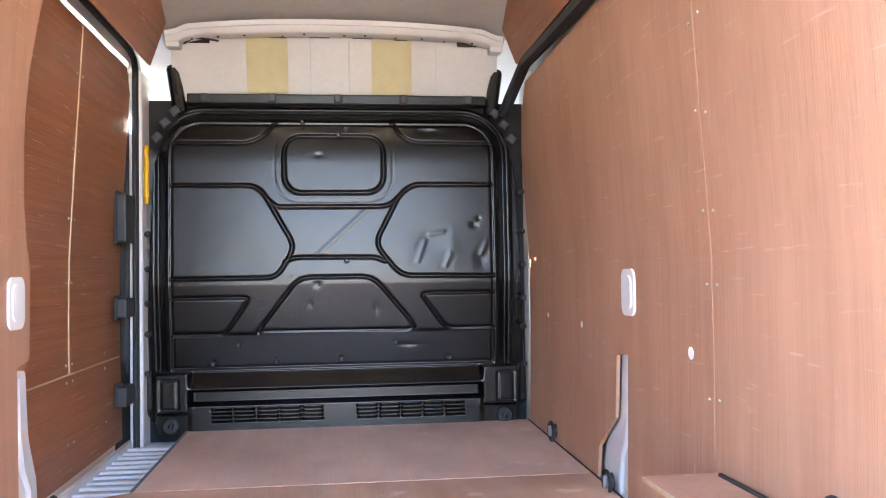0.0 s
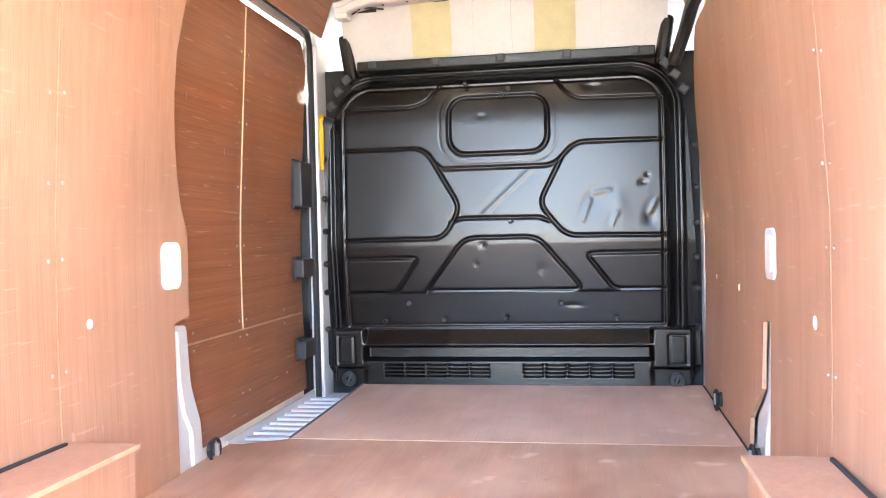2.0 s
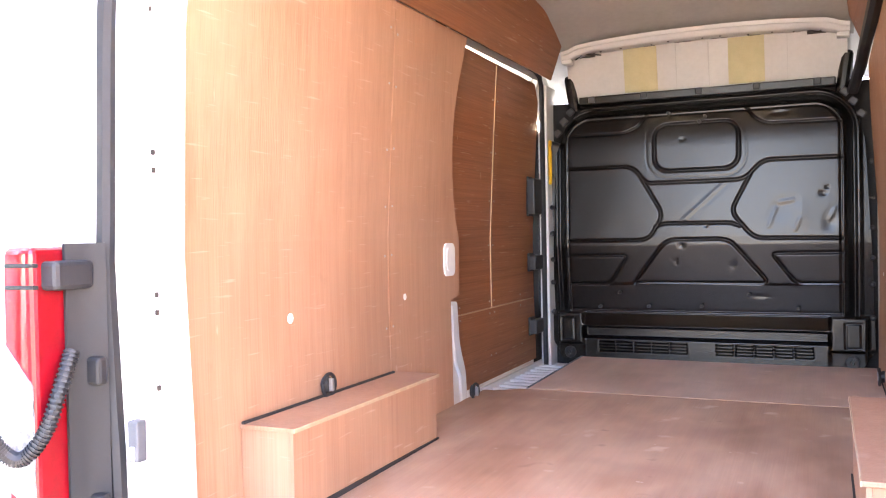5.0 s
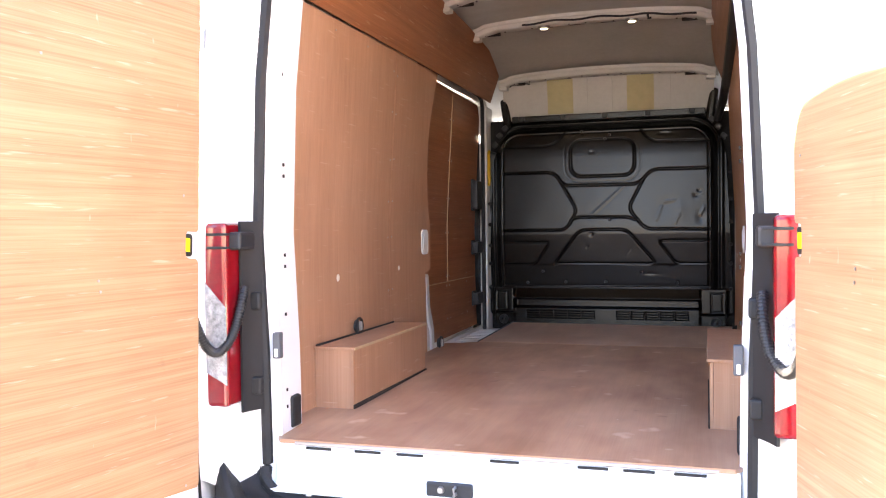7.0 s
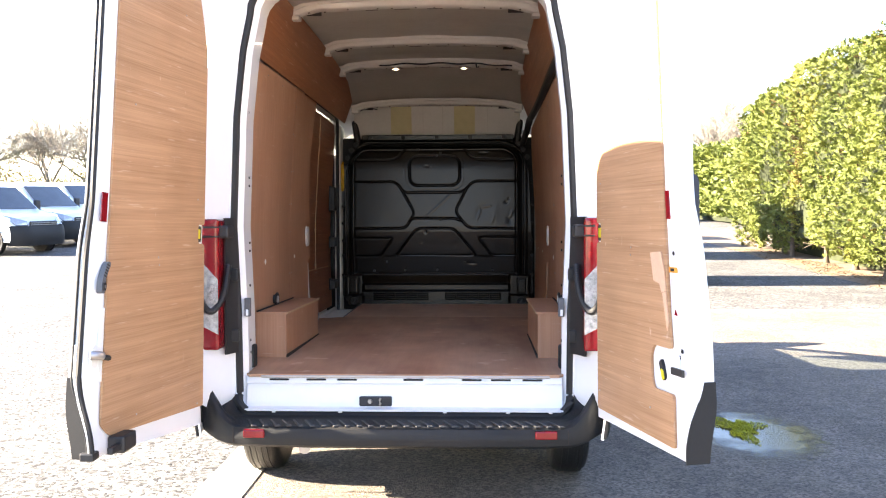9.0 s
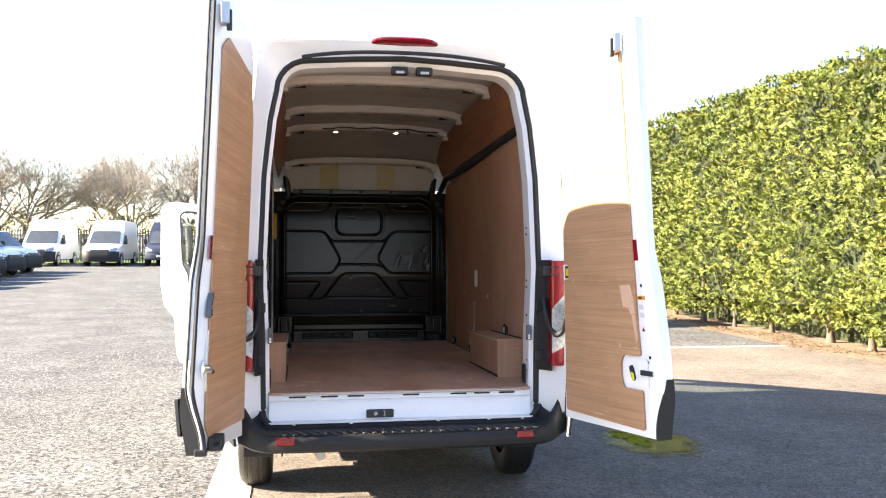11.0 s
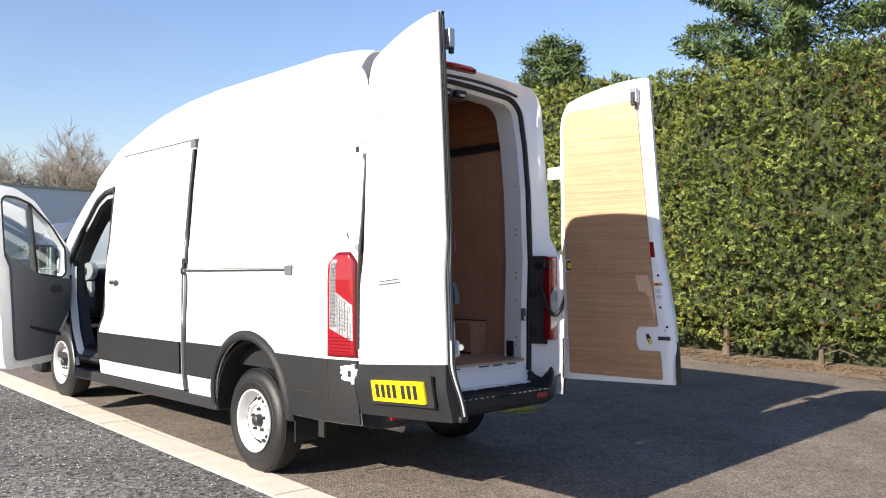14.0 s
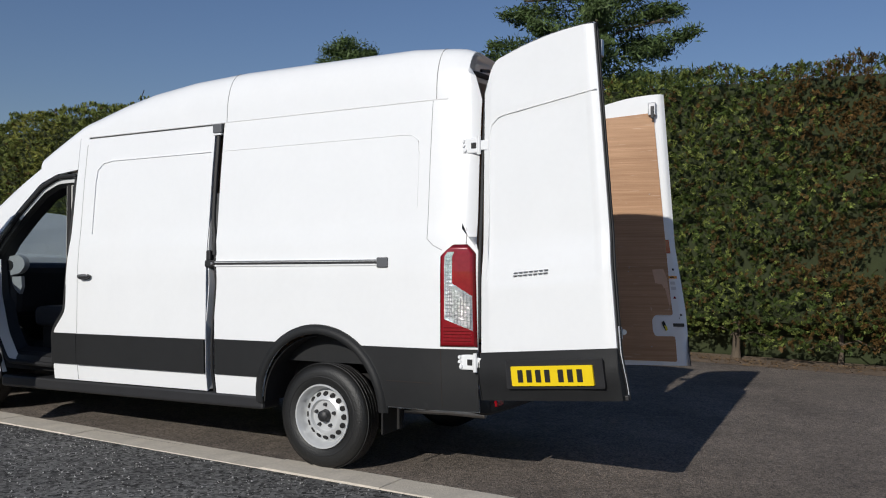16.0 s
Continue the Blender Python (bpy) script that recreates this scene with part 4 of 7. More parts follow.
# ---- rear doors, standing open ----
class Slab:
    """A door between its hinge line and its free edge; s runs from hinge to free edge, d inwards."""

    def __init__(self, hinge, free, inward, droop=0.0):
        self.h, self.f, self.inward, self.droop = hinge, free, inward, droop

    def at(self, s, z, d=0.0):
        if self.inward > 0 and d > 0.03:
            d = 0.03 + (d - 0.03) * 0.72
        # the foot of the outer skin tucks in, and it swells at the waist
        tuck = 0.034 * float(smooth(np.array(0.80), np.array(0.575), np.array(z))) - 0.022 * float(smooth(np.array(1.55), np.array(1.30), np.array(z)))
        d += tuck * max(0.0, 1 - max(d, 0.0) / 0.078)
        h = Vector((curve(z, [(p[2], p[0]) for p in self.h]), curve(z, [(p[2], p[1]) for p in self.h]), z))
        f = Vector((curve(z, [(p[2], p[0]) for p in self.f]), curve(z, [(p[2], p[1]) for p in self.f]), z))
        n = Vector((f.y - h.y, h.x - f.x, 0)).normalized()
        if n.x * self.inward < 0:
            n = -n
        return h + (f - h) * s + n * d - Vector((0, 0, self.droop * (1 - s)))

    def plate(self, pts, d0, d1):
        n = len(pts)
        return bm_of([self.at(s, z, d0) for s, z in pts] + [self.at(s, z, d1) for s, z in pts],
                     [tuple(range(n)), tuple(range(2 * n - 1, n - 1, -1))] + [(i, (i + 1) % n, n + (i + 1) % n, n + i) for i in range(n)])


left = Slab([(-0.945, 0.045, 0.60), (-0.930, 0.048, 1.5), (-0.890, 0.050, 2.72)], [(-1.075, -0.835, 0.60), (-1.068, -0.815, 0.9), (-1.045, -0.765, 1.5), (-1.01, -0.668, 2.72)], 1, 0.07)
right = Slab([(0.95, 0.07, 0.54), (0.955, 0.085, 1.4), (0.945, 0.09, 2.72)], [(1.185, -0.735, 0.54), (1.175, -0.70, 1.0), (1.145, -0.63, 1.5), (1.12, -0.555, 2.72)], -1)
LOW = 0.575


def door_head(s, top, droop=0.0):
    """Upper edge of a rear door: a rounded hinge corner, rising to the free edge."""
    return top + droop * (1 - s) - 0.15 * (1 - s) ** 2 - 0.16 * max(0.0, 0.14 - s) ** 2 / 0.0196


BADGE = material("badge_chrome", (0.22, 0.22, 0.23), 0.25, 0.7, var=0.1, scale=30)
for D, top, own in ((left, 2.695, "left"), (right, 2.68, "right")):
    lo = LOW if own == "right" else 0.60

    def skin(u, v, D=D, top=top, lo=lo):
        z = lo + 0.285 + (door_head(u, top, D.droop) - lo - 0.295) * v
        swell = -0.012 * smooth(np.array(0.0), np.array(0.08), np.array(min(u, 1 - u)))
        press = 0.006 * float(smooth(np.array(0.07), np.array(0.09), np.array(min(u, 1 - u)))) * float(smooth(np.array(2.305 + 0.02 * u), np.array(2.275 + 0.02 * u), np.array(z))) * float(smooth(np.array(1.25), np.array(1.32), np.array(z)))
        return D.at(u, z, float(swell) + press)
    door = part("rear_door", grid(44, 80, skin), PAINT, van, "open white rear door lined with plywood", True)

    def inner_fn(u, v, D=D, top=top, lo=lo):
        z = lo + (door_head(u, top, D.droop) - lo) * v
        e = min(u, 1 - u) / 0.04
        return D.at(u, z, 0.045 + 0.03 * min(1.0, e))
    part("inner_panel", grid(40, 60, inner_fn), PAINT, door, "", True)
    rim_pts = [(0, z) for z in np.linspace(lo, door_head(0, top, D.droop), 24)] + [(u, door_head(u, top, D.droop)) for u in np.linspace(0.05, 1, 24)] + [(1, z) for z in np.linspace(top - 0.05, lo, 30)] + [(u, lo) for u in np.linspace(0.95, 0.05, 12)]
    n = len(rim_pts)
    part("edge_wall", bm_of([D.at(s, z, 0) for s, z in rim_pts] + [D.at(s, z, 0.046) for s, z in rim_pts], [(i, (i + 1) % n, n + (i + 1) % n, n + i) for i in range(n)]), PAINT, door, "", True)

    def skirt_depth(u, v):
        return (-0.014 - 0.028 * math.sin(math.pi * min(1.0, 0.12 + 0.88 * v)) ** 1.2 * (0.45 + 0.55 * u) * (1 - 0.9 * u ** 8) + 0.010 * u ** 8)

    def edge_depth(z):
        """The edge strip runs inwards at the foot of the door."""
        return 0.028 + 0.070 * float(smooth(np.array(0.90), np.array(0.60), np.array(z)))

    def skirt(u, v, D=D, lo=lo):
        return D.at(u, lo + 0.285 * v, skirt_depth(u, v))
    part("lower_skirt", thick(grid(24, 12, skirt), 0.01), CLAD, door, "dark grey lower door skirt", True)
    end = [D.at(1.003, lo + 0.285 * k / 12, skirt_depth(1.0, k / 12)) for k in range(13)]
    back_edge = [D.at(1.0, lo + 0.285 * k / 12, edge_depth(lo + 0.285 * k / 12)) for k in range(13)]
    part("skirt_end", thick(bm_of(end + back_edge, [(k, k + 1, 14 + k, 13 + k) for k in range(12)]), 0.006), CLAD, door, "", True)
    if own == "left":
        part("door_lip", tube([D.at(1.003, z, edge_depth(z) - 0.006) for z in np.linspace(lo, 1.0, 20)], 0.008, 6), PAINT, door, "", True)
    foot = [D.at(-0.006, lo + 0.285 * k / 12, skirt_depth(0.0, k / 12)) for k in range(13)] + [D.at(-0.006, lo + 0.285 * k / 12, 0.05) for k in range(13)]
    part("skirt_end", thick(bm_of(foot, [(k, k + 1, 14 + k, 13 + k) for k in range(12)]), 0.005), CLAD, door, "", True)
    if own == "left":
        seal = [(1.004, z) for z in np.linspace(lo + 0.005, top - 0.01, 60)] + [(u, door_head(u, top, D.droop)) for u in np.linspace(0.97, 0.6, 8)]
        part("edge_seal", tube([D.at(s, z, edge_depth(z) + 0.006) for s, z in seal], 0.010, 6), RUBBER, door, "black rubber edge seal", True)
        part("seal_lip", tube([D.at(s, z, edge_depth(z) - 0.016) for s, z in seal[:60]], 0.0055, 6), RUBBER, door, "", True)
        part("foot_block", box((-0.022, -0.03, -0.014), (0.03, 0.02, 0.016), 0.006, Matrix.Translation(D.at(0.985, lo + 0.012, 0.07))), BLACK, door, "black rubber foot block")
    else:
        part("edge_seal", tube([D.at(u, door_head(u, top, D.droop) - 0.004, 0.03) for u in np.linspace(0.97, 0.1, 16)], 0.006, 6), GREYTRIM, door, "", True)
    if own == "left":
        lin = [(0.035, lo + 0.085), (0.86, lo + 0.065), (0.925, lo + 0.11), (0.925, 1.10), (0.935, 1.40), (0.94, 2.42), (0.80, 2.50), (0.14, 2.48), (0.04, 2.26), (0.035, 1.493), (0.105, 1.493), (0.105, 1.408), (0.035, 1.408)]
    else:
        lin = [(0.075, lo + 0.045), (0.88, lo + 0.03), (0.88, 0.80), (0.70, 0.80), (0.68, 0.84), (0.68, 0.93), (0.71, 0.965), (0.875, 0.965), (0.875, 1.10), (0.875, 1.10), (0.87, 2.535), (0.10, 2.49), (0.06, 2.42), (0.06, 1.43), (0.12, 1.43), (0.12, 1.345), (0.06, 1.345)]
    ply = part("door_lining", D.plate(fillet(lin, 0.018, 3), 0.077, 0.087), PLY_DOOR, door, "plywood door lining with horizontal grain")
    # latch catch by the hinge
    lc = part("check_catch", D.plate(rounded(0.065, 1.352 + 0.9 * D.droop, 0.135, 1.422 + 0.9 * D.droop, 0.012), 0.077, 0.083), BLACK, door, "check strap catch with yellow tag")
    part("yellow_tag", D.plate([(0.08, z + 0.9 * D.droop) if i in (0, 3) else (0.12, z + 0.9 * D.droop) for i, z in enumerate((1.366, 1.366, 1.408, 1.408))], 0.083, 0.086), material("tag_yellow", (0.72, 0.60, 0.02), 0.4, var=0.1, scale=60), lc)
    for s, z in ((0.5, 1.30), (0.51, 1.33), (0.12, 1.6), (0.77, 1.9), (0.3, 2.36), (0.66, 0.72), (0.1, 0.7)):
        part("screw", D.plate(rounded(s - 0.005, z - 0.004, s + 0.005, z + 0.004, 0.003, 2), 0.087, 0.0885), SCREW, ply)
    part("red_reflector", D.plate([(0.895, 1.44), (0.94, 1.44), (0.94, 1.545), (0.895, 1.545)] if own == "right" else [(0.95, 1.44), (0.992, 1.44), (0.992, 1.545), (0.95, 1.545)], 0.072, 0.079), RED, door, "red door edge reflector")
    # top and bottom bolts
    tb = part("top_bolt", box((-0.02, -0.03, -0.05), (0.02, 0.03, 0.05), 0.006, Matrix.Translation(D.at(0.86 if own == "right" else 0.97, 2.56, 0.10))), STEEL, door, "steel door bolt mechanism")
    part("bolt_case", box((-0.012, -0.012, -0.075), (0.012, 0.012, 0.02), 0.004, Matrix.Translation(D.at(0.86 if own == "right" else 0.97, 2.56, 0.125))), BLACK, tb)
    if own == "left":
        grip = fillet([(0.986, 1.185), (0.964, 1.182), (0.958, 1.215), (0.960, 1.235), (0.945, 1.262), (0.928, 1.285), (0.934, 1.30), (0.953, 1.292), (0.970, 1.265), (0.984, 1.235)], 0.010, 3)
        ph = part("pull_handle", D.plate(grip, 0.075, 0.100), GREYTRIM, door, "dark grey inner pull handle with a round bolt", True)
        part("handle_bolt", D.plate(rounded(0.964, 1.193, 0.982, 1.222, 0.009, 4), 0.100, 0.108), BLACK, ph)
        part("handle_bolt", D.plate(rounded(0.969, 1.201, 0.978, 1.214, 0.004, 4), 0.108, 0.110), STEEL, ph)
        for k in range(5):
            part("grip_rib", D.plate([(0.958 - 0.005 * k, 1.240 + 0.010 * k), (0.974 - 0.004 * k, 1.246 + 0.010 * k), (0.974 - 0.004 * k, 1.250 + 0.010 * k), (0.958 - 0.005 * k, 1.244 + 0.010 * k)], 0.100, 0.102), RUBBER, ph)
        sp = part("lock_striker", D.plate(rounded(0.945, 0.92, 1.0, 1.0, 0.02, 4), 0.074, 0.082), WHITE, door, "white and steel lock striker with black pin")
        part("striker_bar", tube([D.at(1.012, 0.965, 0.08), D.at(0.985, 0.965, 0.105), D.at(0.965, 0.962, 0.105)], 0.016, 10), STEEL, sp, "", True)
        part("striker_pin", tube([D.at(0.965, 0.958, 0.105), D.at(0.915, 0.952, 0.108)], 0.010, 8), RUBBER, sp, "", True)
        part("inner_flap", D.plate(fillet([(0.925, 0.86), (0.955, 0.92), (0.955, 1.08), (0.93, 1.14)], 0.015, 3), 0.076, 0.084), WHITE, door, "white plastic flap beside the lining")
        part("lower_block", join(box((-0.03, -0.06, -0.03), (0.035, 0.055, 0.035), 0.010, Matrix.Translation(D.at(0.80, lo + 0.035, 0.11))), box((0.0, -0.13, -0.02), (0.022, -0.05, 0.005), 0.004, Matrix.Translation(D.at(0.80, lo + 0.04, 0.11)))), BLACK, door, "black lower latch block")
        # plate: recess, yellow sheet, plain bars
        part("plate_recess", D.plate(rounded(0.225, 0.672, 0.925, 0.835, 0.012), -0.050, -0.036), BLACK, door)
        np_ = part("number_plate", D.plate(rounded(0.275, 0.690, 0.86, 0.803, 0.006), -0.062, -0.050), YELLOW, door, "yellow rear number plate with dark bars")
        for k in range(7):
            s0 = 0.325 + k * 0.066 + (0.03 if k > 3 else 0)
            part("plate_bar", D.plate([(s0, 0.711), (s0 + 0.038, 0.711), (s0 + 0.038, 0.782), (s0, 0.782)], -0.0635, -0.062), RUBBER, np_)
        for k in range(7):
            s0 = 0.273 + k * 0.040
            part("badge_bar", D.plate([(s0, 1.319), (s0 + 0.029, 1.319), (s0 + 0.031, 1.325), (s0 + 0.002, 1.325)], -0.0175, -0.005), BADGE, door)
            part("badge_bar", D.plate([(s0 + 0.006, 1.336), (s0 + 0.033, 1.336), (s0 + 0.035, 1.342), (s0 + 0.008, 1.342)], -0.0175, -0.005), BADGE, door)
        part("door_crease", tube([D.at(0.055, z, -0.010) for z in (1.3, 1.8, 2.17)] + [D.at(0.075, 2.245, -0.011), D.at(0.14, 2.283, -0.012)] + [D.at(u, 2.288 + 0.028 * (u - 0.14), -0.012) for u in np.linspace(0.2, 0.99, 8)], 0.0035, 6), PAINT, door, "", True)
    else:
        # lock, torn paper, stickers
        lk = part("lock_case", D.plate(rounded(0.71, 0.815, 0.93, 0.955, 0.02), 0.076, 0.080), PAINT, door)
        part("lock_latch", D.plate([(0.87, 0.875), (0.97, 0.875), (0.97, 0.90), (0.87, 0.90)], 0.080, 0.090), BLACK, lk, "black lock latch")
        part("release_lever", D.plate(fillet([(0.765, 0.905), (0.785, 0.92), (0.80, 0.90), (0.815, 0.855), (0.80, 0.84), (0.785, 0.86)], 0.006, 3), 0.080, 0.092), RUBBER, lk)
        part("lever_tip", D.plate(fillet([(0.787, 0.885), (0.81, 0.88), (0.817, 0.85), (0.80, 0.843)], 0.005, 3), 0.092, 0.096), bpy.data.materials["tag_yellow"], lk, "yellow lever tip")
        TORN = material("bare_board", (0.66, 0.43, 0.29), 0.8, var=0.15, scale=20)
        part("torn_patch", D.plate([(0.735, 1.315), (0.845, 1.32), (0.868, 1.25), (0.868, 1.175), (0.825, 1.17), (0.81, 1.20), (0.75, 1.21)], 0.087, 0.0905), TORN, ply, "pale patch of bare torn board")
        part("torn_patch", D.plate([(0.835, 1.168), (0.868, 1.172), (0.872, 1.06), (0.855, 1.03)], 0.088, 0.092), TORN, ply)
        st = part("warning_label", D.plate([(0.87, 1.245), (0.965, 1.245), (0.965, 1.265), (0.87, 1.265)], 0.0765, 0.0775), material("orange_label", (0.75, 0.33, 0.05), 0.5, var=0.1, scale=40), door, "small orange warning label")
        part("label_bar", D.plate([(0.90, 1.25), (0.935, 1.25), (0.935, 1.26), (0.90, 1.26)], 0.0775, 0.078), RUBBER, st)
        for z in (1.21, 1.17):
            part("sticker", D.plate([(0.895, z - 0.012), (0.94, z - 0.012), (0.94, z + 0.012), (0.895, z + 0.012)], 0.0765, 0.0772), material("grey_sticker", (0.6, 0.6, 0.62), 0.5, var=0.1, scale=60), door)
        part("sticker", D.plate([(0.90, 1.09), (0.93, 1.09), (0.915, 1.112)], 0.0765, 0.0772), RED, door)
        for s, z in ((0.94, 1.315), (0.95, 0.965), (0.90, 0.945), (0.925, 0.94), (0.90, 0.845)):
            part("bolt_hole", D.plate(rounded(s - 0.01, z - 0.008, s + 0.01, z + 0.008, 0.006, 3), 0.0765, 0.0775), RUBBER, door)
    # hinges on the body corner
    sx = -1 if own == "left" else 1
    for z in (0.755, 2.065):
        x0 = half_width(0.12, z) + 0.014
        hg = part("door_hinge", join(box((sx * x0 - 0.013, 0.075, z - 0.046), (sx * x0 + 0.013, 0.195, z + 0.046), 0.008), box((sx * x0 - 0.010, 0.02, z - 0.030), (sx * x0 + 0.012, 0.085, z + 0.030), 0.005)), PAINT, van, "white painted door hinge")
        part("hinge_pin", lathe([(0.0, 0.056), (0.013, 0.056), (0.013, -0.056), (0.0, -0.056)], pose(sx * (x0 + 0.012), 0.080, z, 0, 90, 0), 12), PAINT, hg, "", True)
        part("hinge_slot", box((sx * (x0 + 0.0135) - 0.003, 0.098, z - 0.018), (sx * (x0 + 0.0135) + 0.003, 0.132, z + 0.018), 0.002), RUBBER, hg)
        for dz in (-0.026, 0.004, 0.030):
            part("hinge_bolt", lathe([(0.0, 0.012), (0.010, 0.011), (0.013, 0.0)], pose(sx * (x0 + 0.012), 0.172 + 0.01 * (dz > 0), z + dz, 0, 0, 0 if sx > 0 else 180), 8), PAINT, hg, "", True)
        part("hinge_leaf", box((sx * (x0 - 0.006) - 0.006, -0.02, z - 0.030), (sx * (x0 - 0.006) + 0.006, 0.06, z + 0.030), 0.004), PAINT, hg)
    # check strap and cable conduit
    ck = part("check_arm", box((sx * 0.835 - 0.036, 0.15, 1.365), (sx * 0.835 + 0.036, 0.25, 1.425), 0.01), BLACK, van, "black door check arm")
    for dz in (-0.022, 0.022):
        part("check_bar", box((sx * 0.86 - 0.05, 0.12, 1.395 + dz - 0.004), (sx * 0.86 + 0.03, 0.135, 1.395 + dz + 0.004), 0.002), RUBBER, ck)
    pts = [Vector((sx * 0.815, 0.20, 1.24)), Vector((sx * 0.815, 0.165, 1.16)), Vector((sx * 0.83, 0.14, 1.08)), Vector((sx * 0.865, 0.115, 1.03)), Vector((sx * 0.895, 0.09, 1.05)), Vector((sx * 0.915, 0.06, 1.13)), Vector((sx * 0.925, 0.03, 1.22))]
    path = []
    for i in range(len(pts) - 1):
        p0, p1, p2, p3 = pts[max(0, i - 1)], pts[i], pts[i + 1], pts[min(len(pts) - 1, i + 2)]
        for k in range(9):
            t = k / 9
            path.append(0.5 * ((2 * p1) + (p2 - p0) * t + (2 * p0 - 5 * p1 + 4 * p2 - p3) * t * t + (3 * p1 - p0 - 3 * p2 + p3) * t ** 3))
    cd = part("cable_conduit", tube(path, 0.0135, 10), RUBBER, van, "black ribbed cable conduit", True)
    for i in range(1, len(path) - 1):
        part("conduit_rib", tube([path[i] - (path[i + 1] - path[i - 1]).normalized() * 0.002, path[i] + (path[i + 1] - path[i - 1]).normalized() * 0.002], 0.0165, 10), BLACK, cd)

part("hinge_gap_seal", tube([(-(half_width(0.125, z) + 0.002), 0.060, z) for z in np.linspace(0.9, 2.36, 20)], 0.009, 6), RUBBER, van, "black rubber seal in the hinge gap", True)

# ---- rear lights, bumper, body corner ----
def lamp_fn(sx, grow=0.0):
    def fn(u, v):
        z = 0.843 + 0.621 * v
        front = 0.308 - 0.085 * max(0.0, (v - 0.88) / 0.12) ** 1.3
        back = 0.079 + 0.05 * max(0.0, (v - 0.90) / 0.10) ** 1.3 + 0.012 * v
        y = front + (back - front) * u
        rim = min(u, 1 - u, v * 3, (1 - v) * 3) / 0.12
        return (sx * (half_width(y, z) + 0.002 + 0.020 * min(1.0, rim) ** 0.5 + grow), y, z)
    return fn


def lamp_zone(u, v):
    """Which lens a cell of the lamp belongs to."""
    if min(u, 1 - u) < 0.07 or v < 0.02 or v > 0.97:
        return 2
    clear = 0.17 < u < 0.91 and v > 0.27 - 0.145 * (u - 0.17) and (v < 0.925 if u < 0.38 else v < 0.62 - 0.23 * (u - 0.38))
    return 1 if clear else 0


LENS_DARK = material("dark_red_lens", (0.13, 0.004, 0.006), 0.15, var=0.2, scale=60, coat=0.5)
RIB = material("rib_grey", (0.16, 0.16, 0.17), 0.2, var=0.4, scale=60)
for sx in (-1, 1):
    fl = lamp_fn(sx)
    NU, NV = 60, 240
    cells = {0: [], 1: [], 2: [], 3: []}
    for i in range(NU):
        for j in range(NV):
            zone = lamp_zone((i + 0.5) / NU, (j + 0.5) / NV)
            cells[3 if zone == 0 and j < NV * 0.34 else zone].append((i, j))
    lens = {}
    for k in cells:
        corners, faces = [], []
        for i, j in cells[k]:
            q = len(corners)
            corners += [fl(i / NU, j / NV), fl((i + 1) / NU, j / NV), fl((i + 1) / NU, (j + 1) / NV), fl(i / NU, (j + 1) / NV)]
            faces.append((q, q + 1, q + 2, q + 3))
        lens[k] = bm_of(corners, faces)
        bmesh.ops.remove_doubles(lens[k], verts=lens[k].verts[:], dist=0.0004)
    lamp = part("tail_lamp", lens[0], RED, van, "tall red and clear tail lamp", True)
    part("clear_segment", lens[1], CLEAR, lamp, "clear ribbed lens segment", True)
    part("lower_lens", lens[3], RED, lamp, "", True)
    part("lens_border", lens[2], LENS_DARK, lamp, "", True)
    f2 = lamp_fn(sx, 0.002)
    for k in range(17):
        v = 0.30 + k * 0.036
        part("lens_rib", tube([f2(u, v) for u in (0.20, 0.26, 0.32, 0.385)], 0.0024 if k % 3 else 0.004, 5), RIB, lamp)
    for k in range(4):
        part("lens_rib", tube([f2(0.215 + 0.05 * k, v) for v in np.linspace(0.31, 0.90, 8)], 0.0016, 5), RIB, lamp)
    for k in range(6):
        part("facet", tube([f2(0.44 + 0.085 * k, v) for v in np.linspace(0.235 - 0.012 * k, 0.59 - 0.020 * k, 6)], 0.0018, 5), RIB, lamp)
    for k in range(9):
        v = 0.26 + 0.036 * k
        part("facet", tube([f2(u, v + 0.05 * (0.68 - u)) for u in (0.44, 0.60, 0.76, 0.90) if v + 0.05 < 0.60 - 0.20 * (u - 0.38)], 0.0016, 5), RIB, lamp) if v < 0.50 else None
    for k in range(5):
        part("lens_bar", tube([f2(u, 0.06 + 0.032 * k) for u in (0.14, 0.4, 0.65, 0.88)], 0.0022, 5), LENS_DARK, lamp)
    part("lamp_surround", thick(grid(4, 24, lambda u, v, s=sx: (s * (0.836 - 0.034 * u + (0.022 * (1 - u) if s > 0 else 0.0)), 0.20 + 0.08 * u ** 0.7 - (0.03 * (1 - u) if s > 0 else 0.0), 0.815 + 0.645 * v)), 0.01), RUBBER, van, "black lamp housing in the door gap", True)
    part("lamp_rear", box((sx * 0.885 - 0.045, 0.125, 0.845), (sx * 0.885 + 0.045, 0.24, 1.455), 0.015, None, 3), RED, lamp)
    cr = [(sx * 0.842, 1.175), (sx * 0.929, 1.27), (sx * 0.929, 0.965), (sx * 0.842, 0.92)]
    part("clear_segment", outline(cr, -0.004, lambda u, v, w: (u, 0.126 + w, v)), CLEAR, lamp)
    for z in (0.90, 1.19):
        part("housing_clip", box((sx * 0.80 - 0.02, 0.235, z - 0.03), (sx * 0.80 + 0.02, 0.262, z + 0.03), 0.008), RUBBER, van)
    js = part("jamb_slot", box((sx * 0.755 - 0.014, 0.318 - 0.02, 0.985), (sx * 0.755 + 0.014, 0.3265, 1.075), 0.004), GREYTRIM, van, "slot for the door check in the jamb")
    part("slot_tab", box((sx * 0.755 - 0.006, 0.294, 0.99), (sx * 0.755 + 0.006, 0.30, 1.02), 0.002), PAINT, js)
